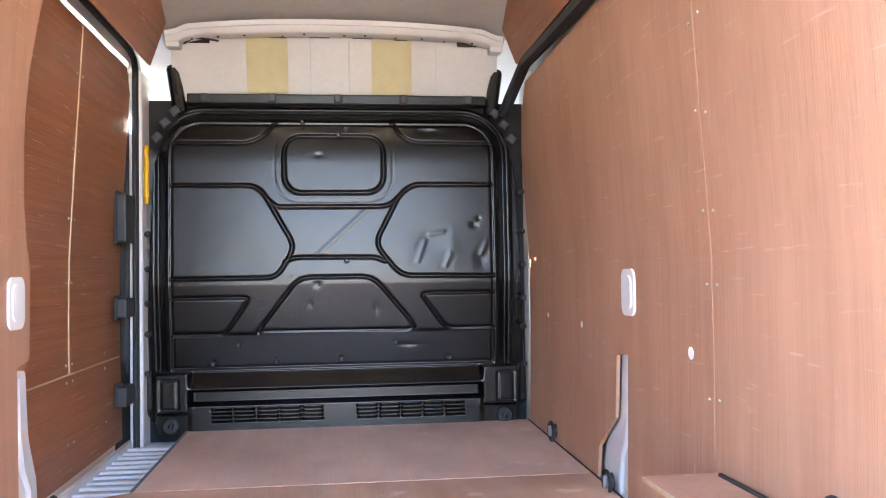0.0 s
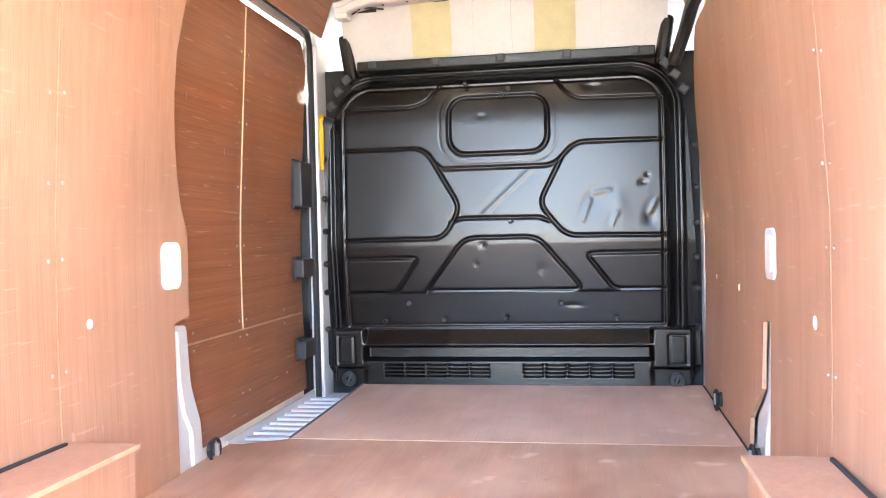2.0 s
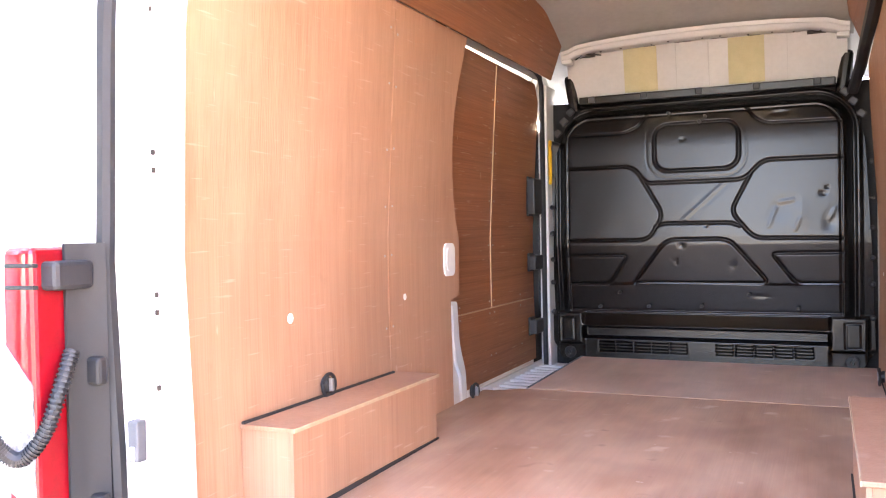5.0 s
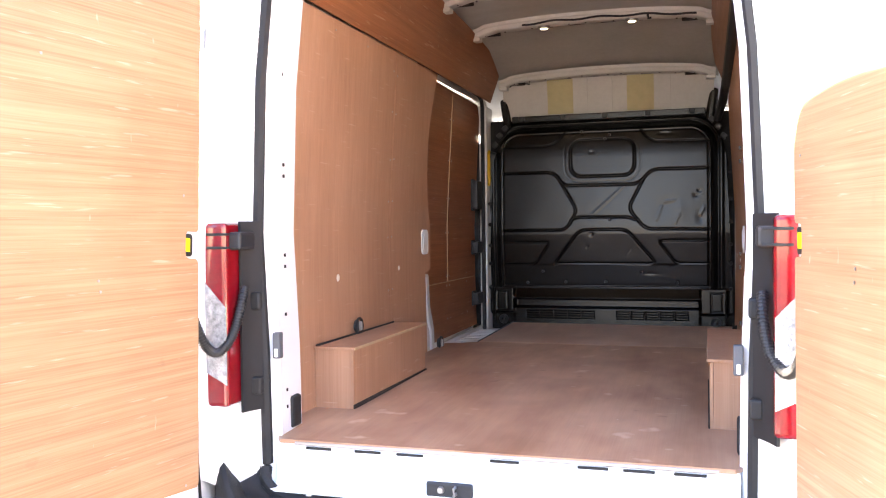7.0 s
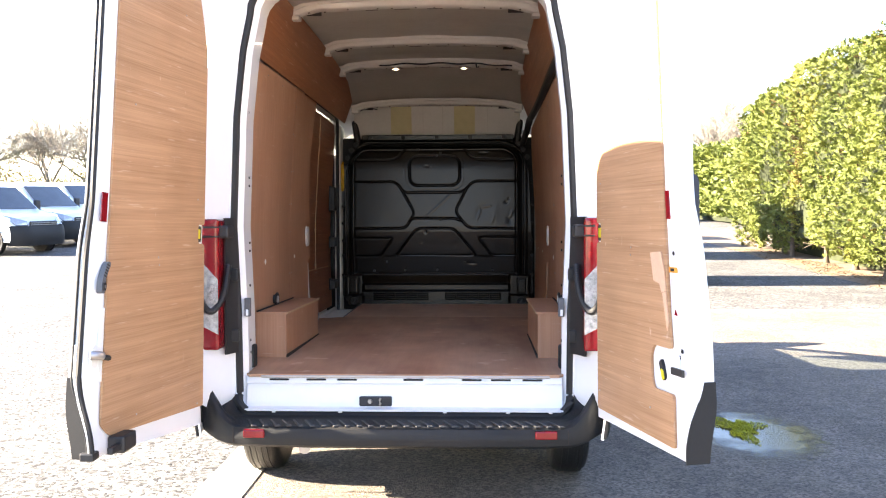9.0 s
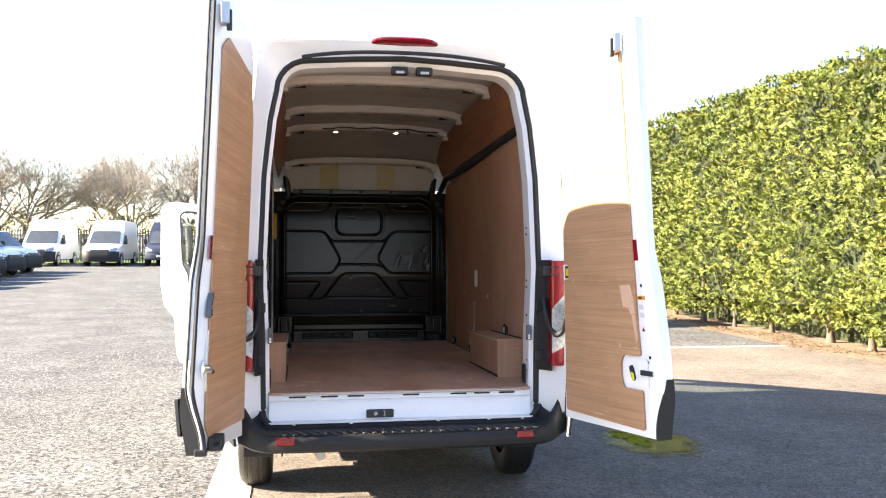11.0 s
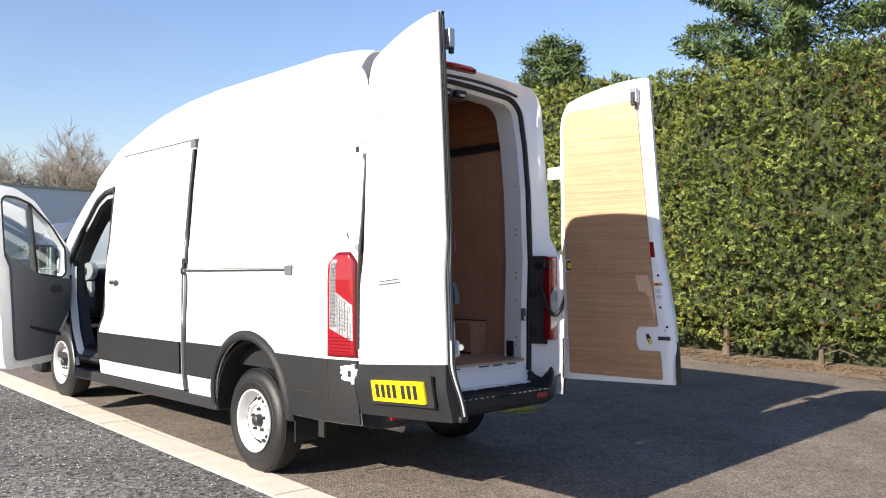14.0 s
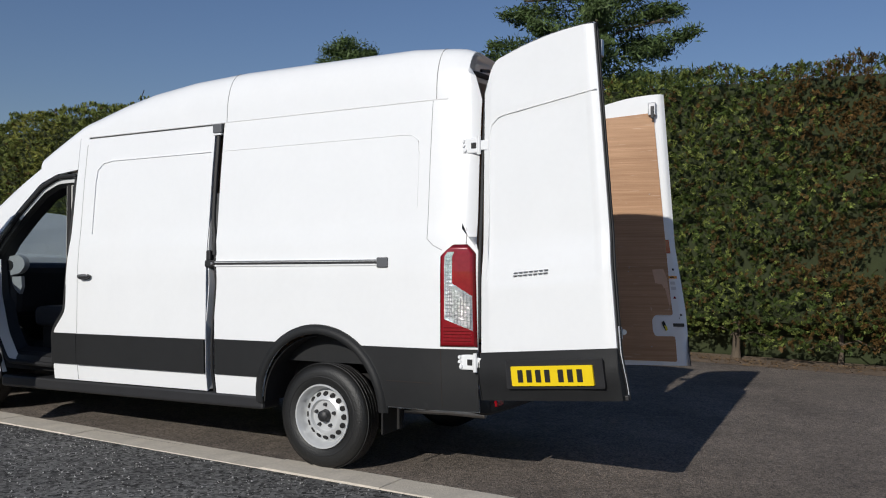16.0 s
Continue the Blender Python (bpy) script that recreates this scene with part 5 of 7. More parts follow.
    for z in (0.80, 0.86, 1.13, 1.30, 1.34, 1.62, 1.66, 1.98):
        part("jamb_hole", box((sx * 0.764 - 0.003, 0.388, z - 0.006), (sx * 0.764 + 0.003, 0.396, z + 0.006), 0.0015), GAP, van)
    part("corner_buffer", box((sx * 0.775 - 0.02, 0.42, 0.715), (sx * 0.775 + 0.02, 0.49, 0.83), 0.01), RUBBER, van, "black rubber door buffer")
    part("rear_reflector", box((sx * 0.665 - 0.050, 0.056, 0.456), (sx * 0.665 + 0.050, 0.08, 0.494), 0.006), RED, van, "red rear reflector")


def bumper_fn(u, v):
    """Round the rear from side to side (u); from the lower edge over the front and the step to the seal (v)."""
    q = (u - 0.5) * 2
    sgn, a = (1 if q >= 0 else -1), abs(q)
    px = curve(a, [(0, 0.0), (0.50, 0.68), (0.58, 0.79), (0.65, 0.862), (0.72, 0.916), (0.79, 0.956), (0.87, 0.985), (1.0, 1.004)])
    py = curve(a, [(0, 0.050), (0.30, 0.053), (0.50, 0.066), (0.58, 0.082), (0.65, 0.110), (0.72, 0.155), (0.79, 0.215), (0.87, 0.295), (1.0, 0.42)])
    nx, ny = curve(a, [(0.45, 0.0), (0.85, 1.0)]), curve(a, [(0.45, 1.0), (0.85, 0.0)])
    n = math.hypot(nx, ny)
    nx, ny = nx / n, ny / n
    k = float(smooth(np.array(0.55), np.array(0.78), np.array(a)))
    zt = 0.503 + 0.185 * k
    ax = curve(a, [(0, 0.0), (0.50, 0.68), (0.58, 0.765), (0.64, 0.803), (0.70, 0.818), (1.0, 0.822)])
    az = curve(a, [(0, 0.530), (0.50, 0.530), (0.58, 0.545), (0.64, 0.598), (0.70, 0.650), (0.80, 0.700), (1.0, 0.72)])
    ay = 0.284
    rows = [(px - 0.10 * nx, py + 0.10 * ny, 0.412 + 0.04 * k), (px - 0.02 * nx, py + 0.02 * ny, 0.410 + 0.04 * k), (px - 0.003 * nx, py + 0.003 * ny, 0.424 + 0.04 * k), (px, py, 0.455 + 0.04 * k), (px - 0.004 * nx, py + 0.004 * ny, zt - 0.028),
            (px - 0.012 * nx, py + 0.012 * ny, zt - 0.005), (px - 0.028 * nx, py + 0.028 * ny, zt + 0.002), (px - 0.05 * nx, py + 0.05 * ny, zt - 0.05 * k + 0.002)]
    mx, my = px - 0.05 * nx, py + 0.05 * ny
    rows += [(mx + (ax - mx) * 0.35, my + (ay - my) * 0.35, 0.508 + 0.06 * k), (mx + (ax - mx) * 0.70, my + (ay - my) * 0.70, 0.512 + 0.07 * k), (mx + (ax - mx) * 0.90, my + (ay - my) * 0.90, 0.522 + (az - 0.522) * 0.45), (ax, ay, az)]
    j = min(len(rows) - 2, int(v * (len(rows) - 1)))
    f = v * (len(rows) - 1) - j
    p0, p1 = rows[j], rows[j + 1]
    return (sgn * (p0[0] + (p1[0] - p0[0]) * f), p0[1] + (p1[1] - p0[1]) * f, p0[2] + (p1[2] - p0[2]) * f)


bump = part("rear_bumper", thick(grid(140, 33, bumper_fn), 0.006), CLAD, van, "dark grey rear bumper with step tread", True)
WORN = material("worn_tread", (0.07, 0.07, 0.07), 0.55, var=0.6, scale=60, second=(0.022, 0.022, 0.023))
for i in range(27):
    x = -0.70 + i * 0.054
    part("tread_bar", box((-0.005, -0.055, -0.003), (0.005, 0.055, 0.0055), 0.0025, pose(x, 0.138, 0.508, 0, 0, 24)), WORN, bump)
    part("tread_end", box((-0.012, -0.010, -0.002), (0.012, 0.010, 0.006), 0.003, pose(x + 0.030, 0.086, 0.506, 0, 0, 20)), WORN, bump)
for sx in (-1, 1):
    part("bumper_joint", tube([(sx * 0.765, 0.0795, z) for z in (0.43, 0.455, 0.495)], 0.0022, 5), GAP, bump)
for x in (-0.62, -0.30, 0.20, 0.50, 0.70):
    part("trim_clip", box((x - 0.009, 0.255, 0.530), (x + 0.009, 0.268, 0.542), 0.002), WHITE, bump)
part("exhaust_pipe", tube([(-0.55, 1.0, 0.36), (-0.5, 0.5, 0.37), (-0.47, 0.25, 0.36)], 0.028, 12), STEEL, van, "", True)
part("rear_axle", tube([(-0.80, REAR_AXLE, 0.34), (0.80, REAR_AXLE, 0.34)], 0.06, 12), DARK, van, "", True)
for sx in (-1, 1):
    part("mud_flap", box((sx * 0.84 - 0.09, 0.76, 0.26), (sx * 0.84 + 0.09, 0.772, 0.55), 0.004), DARK, van)
    part("leaf_spring", tube([(sx * 0.60, 0.45, 0.45), (sx * 0.60, 1.2, 0.34), (sx * 0.60, 1.9, 0.45)], 0.035, 6), DARK, van)
part("brake_lamp", thick(grid(24, 6, lambda u, v: (-0.20 + 0.41 * u, 0.262 - 0.075 * math.sin(math.pi * v) * (1 - (2 * u - 1) ** 6), 2.702 + 0.058 * v * (1 - 0.5 * (2 * u - 1) ** 4))), 0.012), RED, van, "long red high-level brake lamp")
part("head_strip", tube([(x, 0.222, 2.655 - 0.05 * (abs(x) / 0.6) ** 2.5) for x in np.linspace(-0.585, 0.595, 20)], 0.011, 6), RUBBER, van, "black rubber strip above the doors", True)
for x in (-0.016, 0.13):
    hk = part("bolt_catch", box((x - 0.05, 0.31, 2.552), (x + 0.05, 0.36, 2.60), 0.01), RUBBER, van, "black door bolt catch")
    part("catch_jaw", box((x - 0.025, 0.302, 2.555), (x + 0.025, 0.318, 2.572), 0.004), STEEL, hk)
part("aerial", tube([(-0.42, 3.58, 2.57), (-0.46, 3.40, 2.83)], 0.004, 6), RUBBER, van, "thin black roof aerial")

# ---- left side: rail, sliding door, creases ----
rail = part("rail_track", box((-1.018, 0.74, 1.338), (-1.000, 2.10, 1.378), 0.004), PAINT, van, "sliding door rail", False)
part("rail_groove", box((-1.0195, 0.74, 1.350), (-1.0155, 2.10, 1.366), 0.001), BLACK, rail)
part("rail_edge", box((-1.021, 0.74, 1.369), (-1.0165, 2.10, 1.377), 0.001), STEEL, rail)
part("rail_end", box((-1.024, 0.672, 1.326), (-1.004, 0.75, 1.390), 0.006), GREYTRIM, rail)
SD0, SD1 = 2.178, 3.50
slide = part("sliding_door", thick(side_panel(-1, SD0, SD1, 0.46, lambda y: 2.357, 24, 60, 0.005), 0.02), PAINT, van, "white sliding side door, just ajar", True)
part("cladding_strip", thick(side_panel(-1, SD0 + 0.002, SD1 - 0.005, 0.585, 0.825, 12, 4, 0.024), 0.014), CLAD, slide, "dark grey plastic side cladding", True)
hd = part("door_handle", outline(fillet([(3.335, 1.268), (3.37, 1.288), (3.455, 1.286), (3.47, 1.268), (3.44, 1.246), (3.37, 1.250)], 0.012, 3), 0.03, lambda u, v, w: (-1.022 - w, u, v)), BLACK, slide, "black door handle")
part("handle_grip", box((-1.058, 3.35, 1.268), (-1.05, 3.455, 1.284), 0.003), STEEL, hd)
SLX = 0.075
for k, pts in enumerate(([(2.20, 1.088), (2.905, 1.088), (2.905, 2.30), (2.20, 2.31)], [(2.912, 1.088), (3.592, 1.088), (3.592, 2.20), (3.52, 2.295), (2.912, 2.30)], [(2.20, 0.73), (3.592, 0.735), (3.592, 1.082), (2.20, 1.082)])):
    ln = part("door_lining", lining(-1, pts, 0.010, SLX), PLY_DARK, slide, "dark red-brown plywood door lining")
    for y in (2.50, 2.88, 2.945, 3.35):
        for z in (0.85, 1.06, 1.12, 1.40, 1.62, 1.86, 2.12):
            if min(p[0] for p in pts) < y < max(p[0] for p in pts) and min(p[1] for p in pts) < z < max(p[1] for p in pts) and (abs(y - 2.91) < 0.06 or z < 1.2):
                stud(-1, y, z, 0.005, SCREW, ln, "screw", 0.003, SLX)
part("joint_edge", tube([(-(wall_x(z) + SLX - 0.001), 2.9085, z) for z in np.linspace(1.09, 2.29, 9)], 0.0035, 5), EDGE, slide)
part("joint_edge", tube([(-(wall_x(1.085) + SLX - 0.001), y, 1.085) for y in (2.26, 3.57)], 0.003, 5), EDGE, slide)
part("inner_skin", thick(side_panel(-1, SD0 + 0.03, SD1 + 0.05, 0.50, 2.32, 8, 20, -0.022), 0.004), PAINT, slide, "", True)
def gap_y(z):
    """The black line in the gap: straight above the rail, wavy below it."""
    return 2.128 + 0.020 * math.sin((z - 0.40) * 5.2) * float(smooth(np.array(1.5), np.array(1.2), np.array(z))) + 0.012 * float(smooth(np.array(1.5), np.array(1.8), np.array(z))) + 0.03 * max(0, z - 2.2)


def edge_fn(u, v):
    z = 0.47 + 1.40 * v
    return (-(half_width(2.13, z) - 0.085 + 0.080 * u), gap_y(z) + 0.042 + 0.008 * u, z)


part("door_edge", thick(grid(4, 60, edge_fn), 0.006), PAINT, slide, "white folded rear edge of the sliding door", True)
part("gap_bead", tube([(-(half_width(2.13, z) - 0.004), gap_y(z) - 0.020, z) for z in np.linspace(0.46, 1.42, 50)], 0.011, 6), RUBBER, van, "black rubber bead in the door gap", True)
part("gap_bead", tube([(-(half_width(2.13, z) + 0.003), gap_y(z) - 0.020 * float(smooth(np.array(1.7), np.array(1.42), np.array(z))), z) for z in np.linspace(1.42, 2.335, 40)], 0.016, 6), RUBBER, van, "black rubber bead in the door gap", True)
part("gap_cap", box((-0.945, 2.11, 2.30), (-0.912, 2.19, 2.365), 0.006), GREYTRIM, van)
part("gap_cap", box((-0.95, 2.11, 2.283), (-0.916, 2.18, 2.296), 0.003), PAINT, van)
part("gap_seal", thick(grid(2, 40, lambda u, v: (-(half_width(2.13, 0.46 + 1.88 * v) - 0.09), 2.085 + 0.10 * u, 0.46 + 1.88 * v)), 0.006), RUBBER, van, "black rubber door gap seal", True)
arm = part("roller_arm", box((-1.026, 2.095, 1.335), (-0.985, 2.185, 1.385), 0.010), RUBBER, slide, "black roller arm of the sliding door")
part("roller_bracket", box((-1.020, 2.135, 1.380), (-0.985, 2.178, 1.455), 0.010), RUBBER, arm)
part("arm_bolt", lathe([(0.0, 0.008), (0.009, 0.006), (0.010, 0.0)], pose(-1.026, 2.115, 1.36, 0, 0, 180), 8), STEEL, arm)
for z in (1.03, 1.16, 1.24):
    part("edge_hole", lathe([(0.0, 0.004), (0.006, 0.003), (0.007, 0.0)], pose(-(half_width(2.13, z) - 0.030), gap_y(z) + 0.046, z, 0, 0, -90), 8), DARK, slide)
seal = [(-0.862, 3.60, z) for z in np.linspace(0.64, 2.22, 12)] + [(-0.858, 3.585, 2.29), (-0.853, 3.54, 2.335), (-0.85, 3.46, 2.352)] + [(-0.848, y, 2.355) for y in np.linspace(3.3, 2.3, 8)]
part("opening_seal", tube(seal, 0.014, 8), RUBBER, van, "black rubber seal round the side opening", True)
for z, h in ((1.66, 0.10), (1.29, 0.04), (0.93, 0.04)):
    br = part("door_bracket", box((-0.905, 3.44, z - h), (-0.862, 3.585, z + h), 0.008), BLACK, slide, "black door bracket")
    part("bracket_plate", box((-0.915, 3.45, z - h - 0.01), (-0.9, 3.53, z + h + 0.012), 0.004), BLACK, br)
for k in range(11):
    y = 2.72 + k * 0.082
    part("step_rib", box((-0.90, y, 0.690), (-0.67, y + 0.03, 0.702), 0.005), PAINT_IN, van)
part("step_edge", box((-0.90, 2.66, 0.688), (-0.885, 3.64, 0.725), 0.004), PAINT_IN, van, "white ribbed side step")
SHUT = material("panel_shut_line", (0.30, 0.30, 0.31), 0.6, var=0.1, scale=30)


def side_line(pts, r, mat, out=0.0):
    part("panel_line", tube([(-(half_width(y, z) + out), y, z) for y, z in pts], r, 5), mat, van, "", True)


side_line([(SD1 + 0.012, z) for z in np.linspace(0.47, 2.30, 24)] + [(SD1 - 0.01, 2.345), (SD1 - 0.05, 2.358)] + [(y, 2.358) for y in np.linspace(3.3, 2.12, 10)], 0.0025, SHUT)
part("cladding_line", tube([(-(half_width(y, 0.62) + 0.0125), y, 0.62) for y in np.linspace(0.68, 0.36, 6)], 0.0022, 5), GAP, van)
part("cladding_line", tube([(-(half_width(0.30, z) + 0.0125), 0.30, z) for z in np.linspace(0.48, 0.825, 6)], 0.0022, 5), GAP, van)
side_line([(0.40, z) for z in np.linspace(1.50, 2.37, 14)], 0.0022, SHUT)
side_line([(0.40, 1.50), (0.36, 1.46), (0.30, 1.43)], 0.0022, SHUT)
side_line([(0.150, z) for z in np.linspace(1.46, 2.36, 14)], 0.0035, SHUT)
side_line([(y, 2.165) for y in np.linspace(2.08, 0.60, 14)] + [(0.53, 2.155), (0.49, 2.12), (0.48, 2.05), (0.48, 1.7)], 0.003, PAINT)
side_line([(y, 2.165) for y in np.linspace(2.20, 3.2, 8)] + [(3.30, 2.15), (3.36, 2.10), (3.37, 2.0), (3.37, 1.6)], 0.003, PAINT, 0.011)
for y in (0.40, 2.08):
    part("roof_seam", tube([roof_fn((y - 0.24) / 3.81, v) for v in np.linspace(0.0, 0.5, 26)], 0.003, 5), SHUT, van, "", True)

# ---- wheels ----
def wheel(x, y, z, sign):
    turn = pose(x, y, z) if sign > 0 else pose(x, y, z, 0, 0, 180)
    w = part("wheel", lathe([(0.205, -0.19), (0.29, -0.205), (0.328, -0.19), (0.345, -0.16), (0.348, -0.10), (0.345, -0.045), (0.328, -0.012), (0.29, 0.004), (0.235, 0.0), (0.205, -0.015)], turn, 64), TYRE, van, "black road tyre on a white steel wheel", True)
    for k in range(4):
        a = -0.055 - 0.032 * k
        part("tread_groove", lathe([(0.3445, a), (0.3494, a + 0.001), (0.3494, a + 0.020), (0.3445, a + 0.021)], turn, 64), TYRE, w, "", True)
    part("sidewall_ring", lathe([(0.256, 0.002), (0.259, 0.005), (0.263, 0.003)], turn, 64), RUBBER, w, "", True)
    part("rim", lathe([(0.212, -0.006), (0.210, 0.003), (0.202, 0.003), (0.194, -0.008), (0.186, -0.045), (0.172, -0.078), (0.160, -0.066), (0.128, -0.036), (0.108, -0.030), (0.098, -0.048), (0.045, -0.052), (0.0, -0.052)], turn, 64), RIM, w, "white painted steel rim", True)
    part("hub_cap", lathe([(0.0, 0.0), (0.026, -0.002), (0.036, -0.010), (0.042, -0.05)], turn, 24), BLACK, w, "", True)
    for i in range(16):
        q = 2 * math.pi * i / 16
        m = turn @ pose(-0.0485, 0.145 * math.cos(q), 0.145 * math.sin(q)) @ Matrix.Rotation(q, 4, "X") @ Matrix.Rotation(radians(43), 4, "Z")
        part("rim_hole", lathe([(0.0, 0.003), (0.0185, 0.003), (0.0185, -0.006)], m, 14), DARK, w)
    for i in range(5):
        q = 2 * math.pi * i / 5 + 0.3
        part("wheel_nut", lathe([(0.0, 0.024), (0.010, 0.022), (0.013, 0.0)], turn @ pose(-0.050, 0.074 * math.cos(q), 0.074 * math.sin(q)), 6), BLACK, w)


wheel(-0.968, REAR_AXLE, 0.348, -1)
wheel(0.968, REAR_AXLE, 0.348, 1)
wheel(-0.935, FRONT_AXLE, 0.462, -1)
wheel(0.935, FRONT_AXLE, 0.462, 1)

# ---- cab ----
HINGE, TIP = Vector((-0.965, 4.62, 0)), Vector((-1.74, 4.03, 0))
along = (TIP - HINGE)
cab_in = Vector((along.y, -along.x, 0)).normalized()
if cab_in.y > 0:
    cab_in = -cab_in


def on_cab_door(s, z, d):
    lean = 0.10 * max(0.0, z - 0.55) / 1.5
    p = HINGE + along * (s * (1 + lean)) - cab_in * 0.06 * max(0.0, z - 1.3)
    return (p.x + cab_in.x * d, p.y + cab_in.y * d, z)


door_out = fillet([(0.0, 1.56), (0.0, 1.02), (0.10, 0.86), (0.24, 0.72), (0.31, 0.53), (0.95, 0.515), (0.99, 0.60), (1.0, 0.98), (1.10, 1.10), (1.12, 1.30), (1.05, 2.06), (0.96, 2.11), (0.72, 2.10), (0.48, 2.01), (0.06, 1.63)], 0.04, 3)
win = fillet([(0.90, 1.985), (0.845, 2.02), (0.70, 2.017), (0.535, 1.975), (0.27, 1.80), (0.075, 1.585), (0.085, 1.345), (0.15, 1.31), (0.49, 1.34), (0.86, 1.485), (0.915, 1.52)], 0.03, 3)
cabd = part("cab_door", plate_with_hole(door_out, win, lambda u, v, w: on_cab_door(u, v, w - 0.06), 0.07), PAINT, van, "open white cab door with grey trim")
trim = fillet([(0.04, 1.295), (0.06, 1.02), (0.17, 0.89), (0.28, 0.76), (0.335, 0.60), (0.82, 0.585), (0.85, 0.63), (0.87, 1.40), (0.93, 1.52), (0.86, 1.475), (0.49, 1.33), (0.15, 1.30)], 0.02, 3)
part("door_trim", outline(trim, 0.03, lambda u, v, w: on_cab_door(u, v, 0.0105 + w)), GREYTRIM, cabd, "dark grey moulded door trim")
part("door_pull", outline(rounded(0.19, 1.17, 0.35, 1.235, 0.03), 0.006, lambda u, v, w: on_cab_door(u, v, 0.041 + w)), BLACK, cabd)
part("door_bin", outline([(0.24, 0.80), (0.66, 0.88), (0.66, 0.865), (0.24, 0.76)], 0.02, lambda u, v, w: on_cab_door(u, v, 0.041 + w)), BLACK, cabd)
part("window_glass", outline([(u, v) for u, v in win], 0.004, lambda u, v, w: on_cab_door(u, v, -0.02 + w)), GLASS, cabd, "clear side window")
part("window_bar", outline([(0.485, 1.34), (0.515, 1.35), (0.545, 1.975), (0.515, 1.965)], 0.02, lambda u, v, w: on_cab_door(u, v, -0.012 + w)), RUBBER, cabd)
part("window_seal", tube([on_cab_door(u, v, 0.008) for u, v in win], 0.010, 6, True), RUBBER, cabd, "", True)
mr = part("wing_mirror", box((-0.125, -0.06, -0.165), (0.125, 0.06, 0.165), 0.05, Matrix.Translation(on_cab_door(0.15, 1.455, -0.18)), 3), BLACK, cabd, "tall wing mirror")
part("mirror_glass", box((-0.105, -0.004, -0.065), (0.105, 0.004, 0.145), 0.003, Matrix.Translation(Vector(on_cab_door(0.15, 1.455, -0.18)) + Vector((0.0, -0.064, 0)))), material("mirror_silver", (0.85, 0.86, 0.87), 0.04, 1.0), mr, "mirror glass")
part("wide_angle_glass", box((-0.105, -0.004, -0.145), (0.105, 0.004, -0.075), 0.003, Matrix.Translation(Vector(on_cab_door(0.15, 1.455, -0.18)) + Vector((0.0, -0.064, 0))) @ Matrix.Rotation(radians(-7), 4, "X")), bpy.data.materials["mirror_silver"], mr, "small lower mirror glass")
for z in (0.95, 1.30):
    part("cab_hinge", box((-1.0, 4.60, z - 0.03), (-0.93, 4.68, z + 0.03), 0.006), BLACK, van)
# door opening frame: post, foot and black seal
part("screen_post", thick(grid(6, 14, lambda u, v: (-(0.955 - 0.02 * u), 4.62 + 0.10 * u - 0.16 * max(0, 0.45 - v) ** 1.5 * 3, 0.47 + 0.98 * v)), 0.03), PAINT, van, "", True)
ring = [(3.600, 0.62), (3.79, 0.56), (3.80, 0.84), (3.665, 1.0), (3.63, 1.6), (3.615, 2.075), (3.85, 2.07), (4.03, 2.0), (4.29, 1.80), (4.52, 1.60), (4.66, 1.42), (4.63, 1.10), (4.52, 0.78), (4.38, 0.57)]
ring = fillet(ring[1:], 0.05, 4)
part("cab_seal", tube([(-(half_width(y, z) - 0.012), y, z) for y, z in ring], 0.020, 8, True), RUBBER, van, "black seal round the cab door opening", True)
mid = sum(p[0] for p in ring) / len(ring), sum(p[1] for p in ring) / len(ring)


def shrunk(k, p):
    return (p[0] + (mid[0] - p[0]) * k, p[1] + (mid[1] - p[1]) * k)


nr = len(ring)
top_in = [p for p in ring if p[1] > 1.75]
tv = [(-(half_width(y, z) - 0.018), *shrunk(0.0, (y, z))) for y, z in top_in] + [(-(half_width(y, z) - 0.036), *shrunk(0.065, (y, z))) for y, z in top_in]
nt_ = len(top_in)
low_in = [p for p in ring if p[0] > 4.28 and p[1] < 1.40]
lv = [(-(half_width(y, z) - 0.010), y - 0.012, z) for y, z in low_in] + [(-(half_width(y, z) - 0.045), y - 0.10, z + 0.02) for y, z in low_in]
nl = len(low_in)
part("hinge_post", thick(bm_of(lv, [(i, i + 1, nl + i + 1, nl + i) for i in range(nl - 1)]), 0.006), PAINT, van, "white hinge post of the cab door", True)
part("opening_flange", thick(bm_of(tv, [(i, i + 1, nt_ + i + 1, nt_ + i) for i in range(nt_ - 1)]), 0.005), PAINT, van, "", True)
for k0, k1, x0, x1, mat in ((0.0, 0.07, 0.024, 0.045, BLACK), (0.07, 0.10, 0.045, 0.075, RUBBER), (0.10, 0.14, 0.075, 0.16, BLACK)):
    rv = [(-(half_width(y, z) - x0), *shrunk(k0, (y, z))) for y, z in ring] + [(-(half_width(y, z) - x1), *shrunk(k1, (y, z))) for y, z in ring]
    part("opening_frame", thick(bm_of(rv, [(i, (i + 1) % nr, nr + (i + 1) % nr, nr + i) for i in range(nr)]), 0.006), mat, van, "", True)
part("seat_belt", box((-0.915, 3.66, 1.0), (-0.905, 3.70, 2.0), 0.002), BLACK, van, "black seat belt")
part("dashboard", join(box((-0.86, 4.50, 0.92), (0.86, 5.15, 1.39), 0.09, None, 3), box((-0.35, 4.42, 0.75), (0.15, 4.7, 1.2), 0.05, None, 3)), BLACK, van, "black plastic dashboard")
SILVER = material("silver_trim", (0.42, 0.43, 0.45), 0.4, 0.2, var=0.1, scale=20)
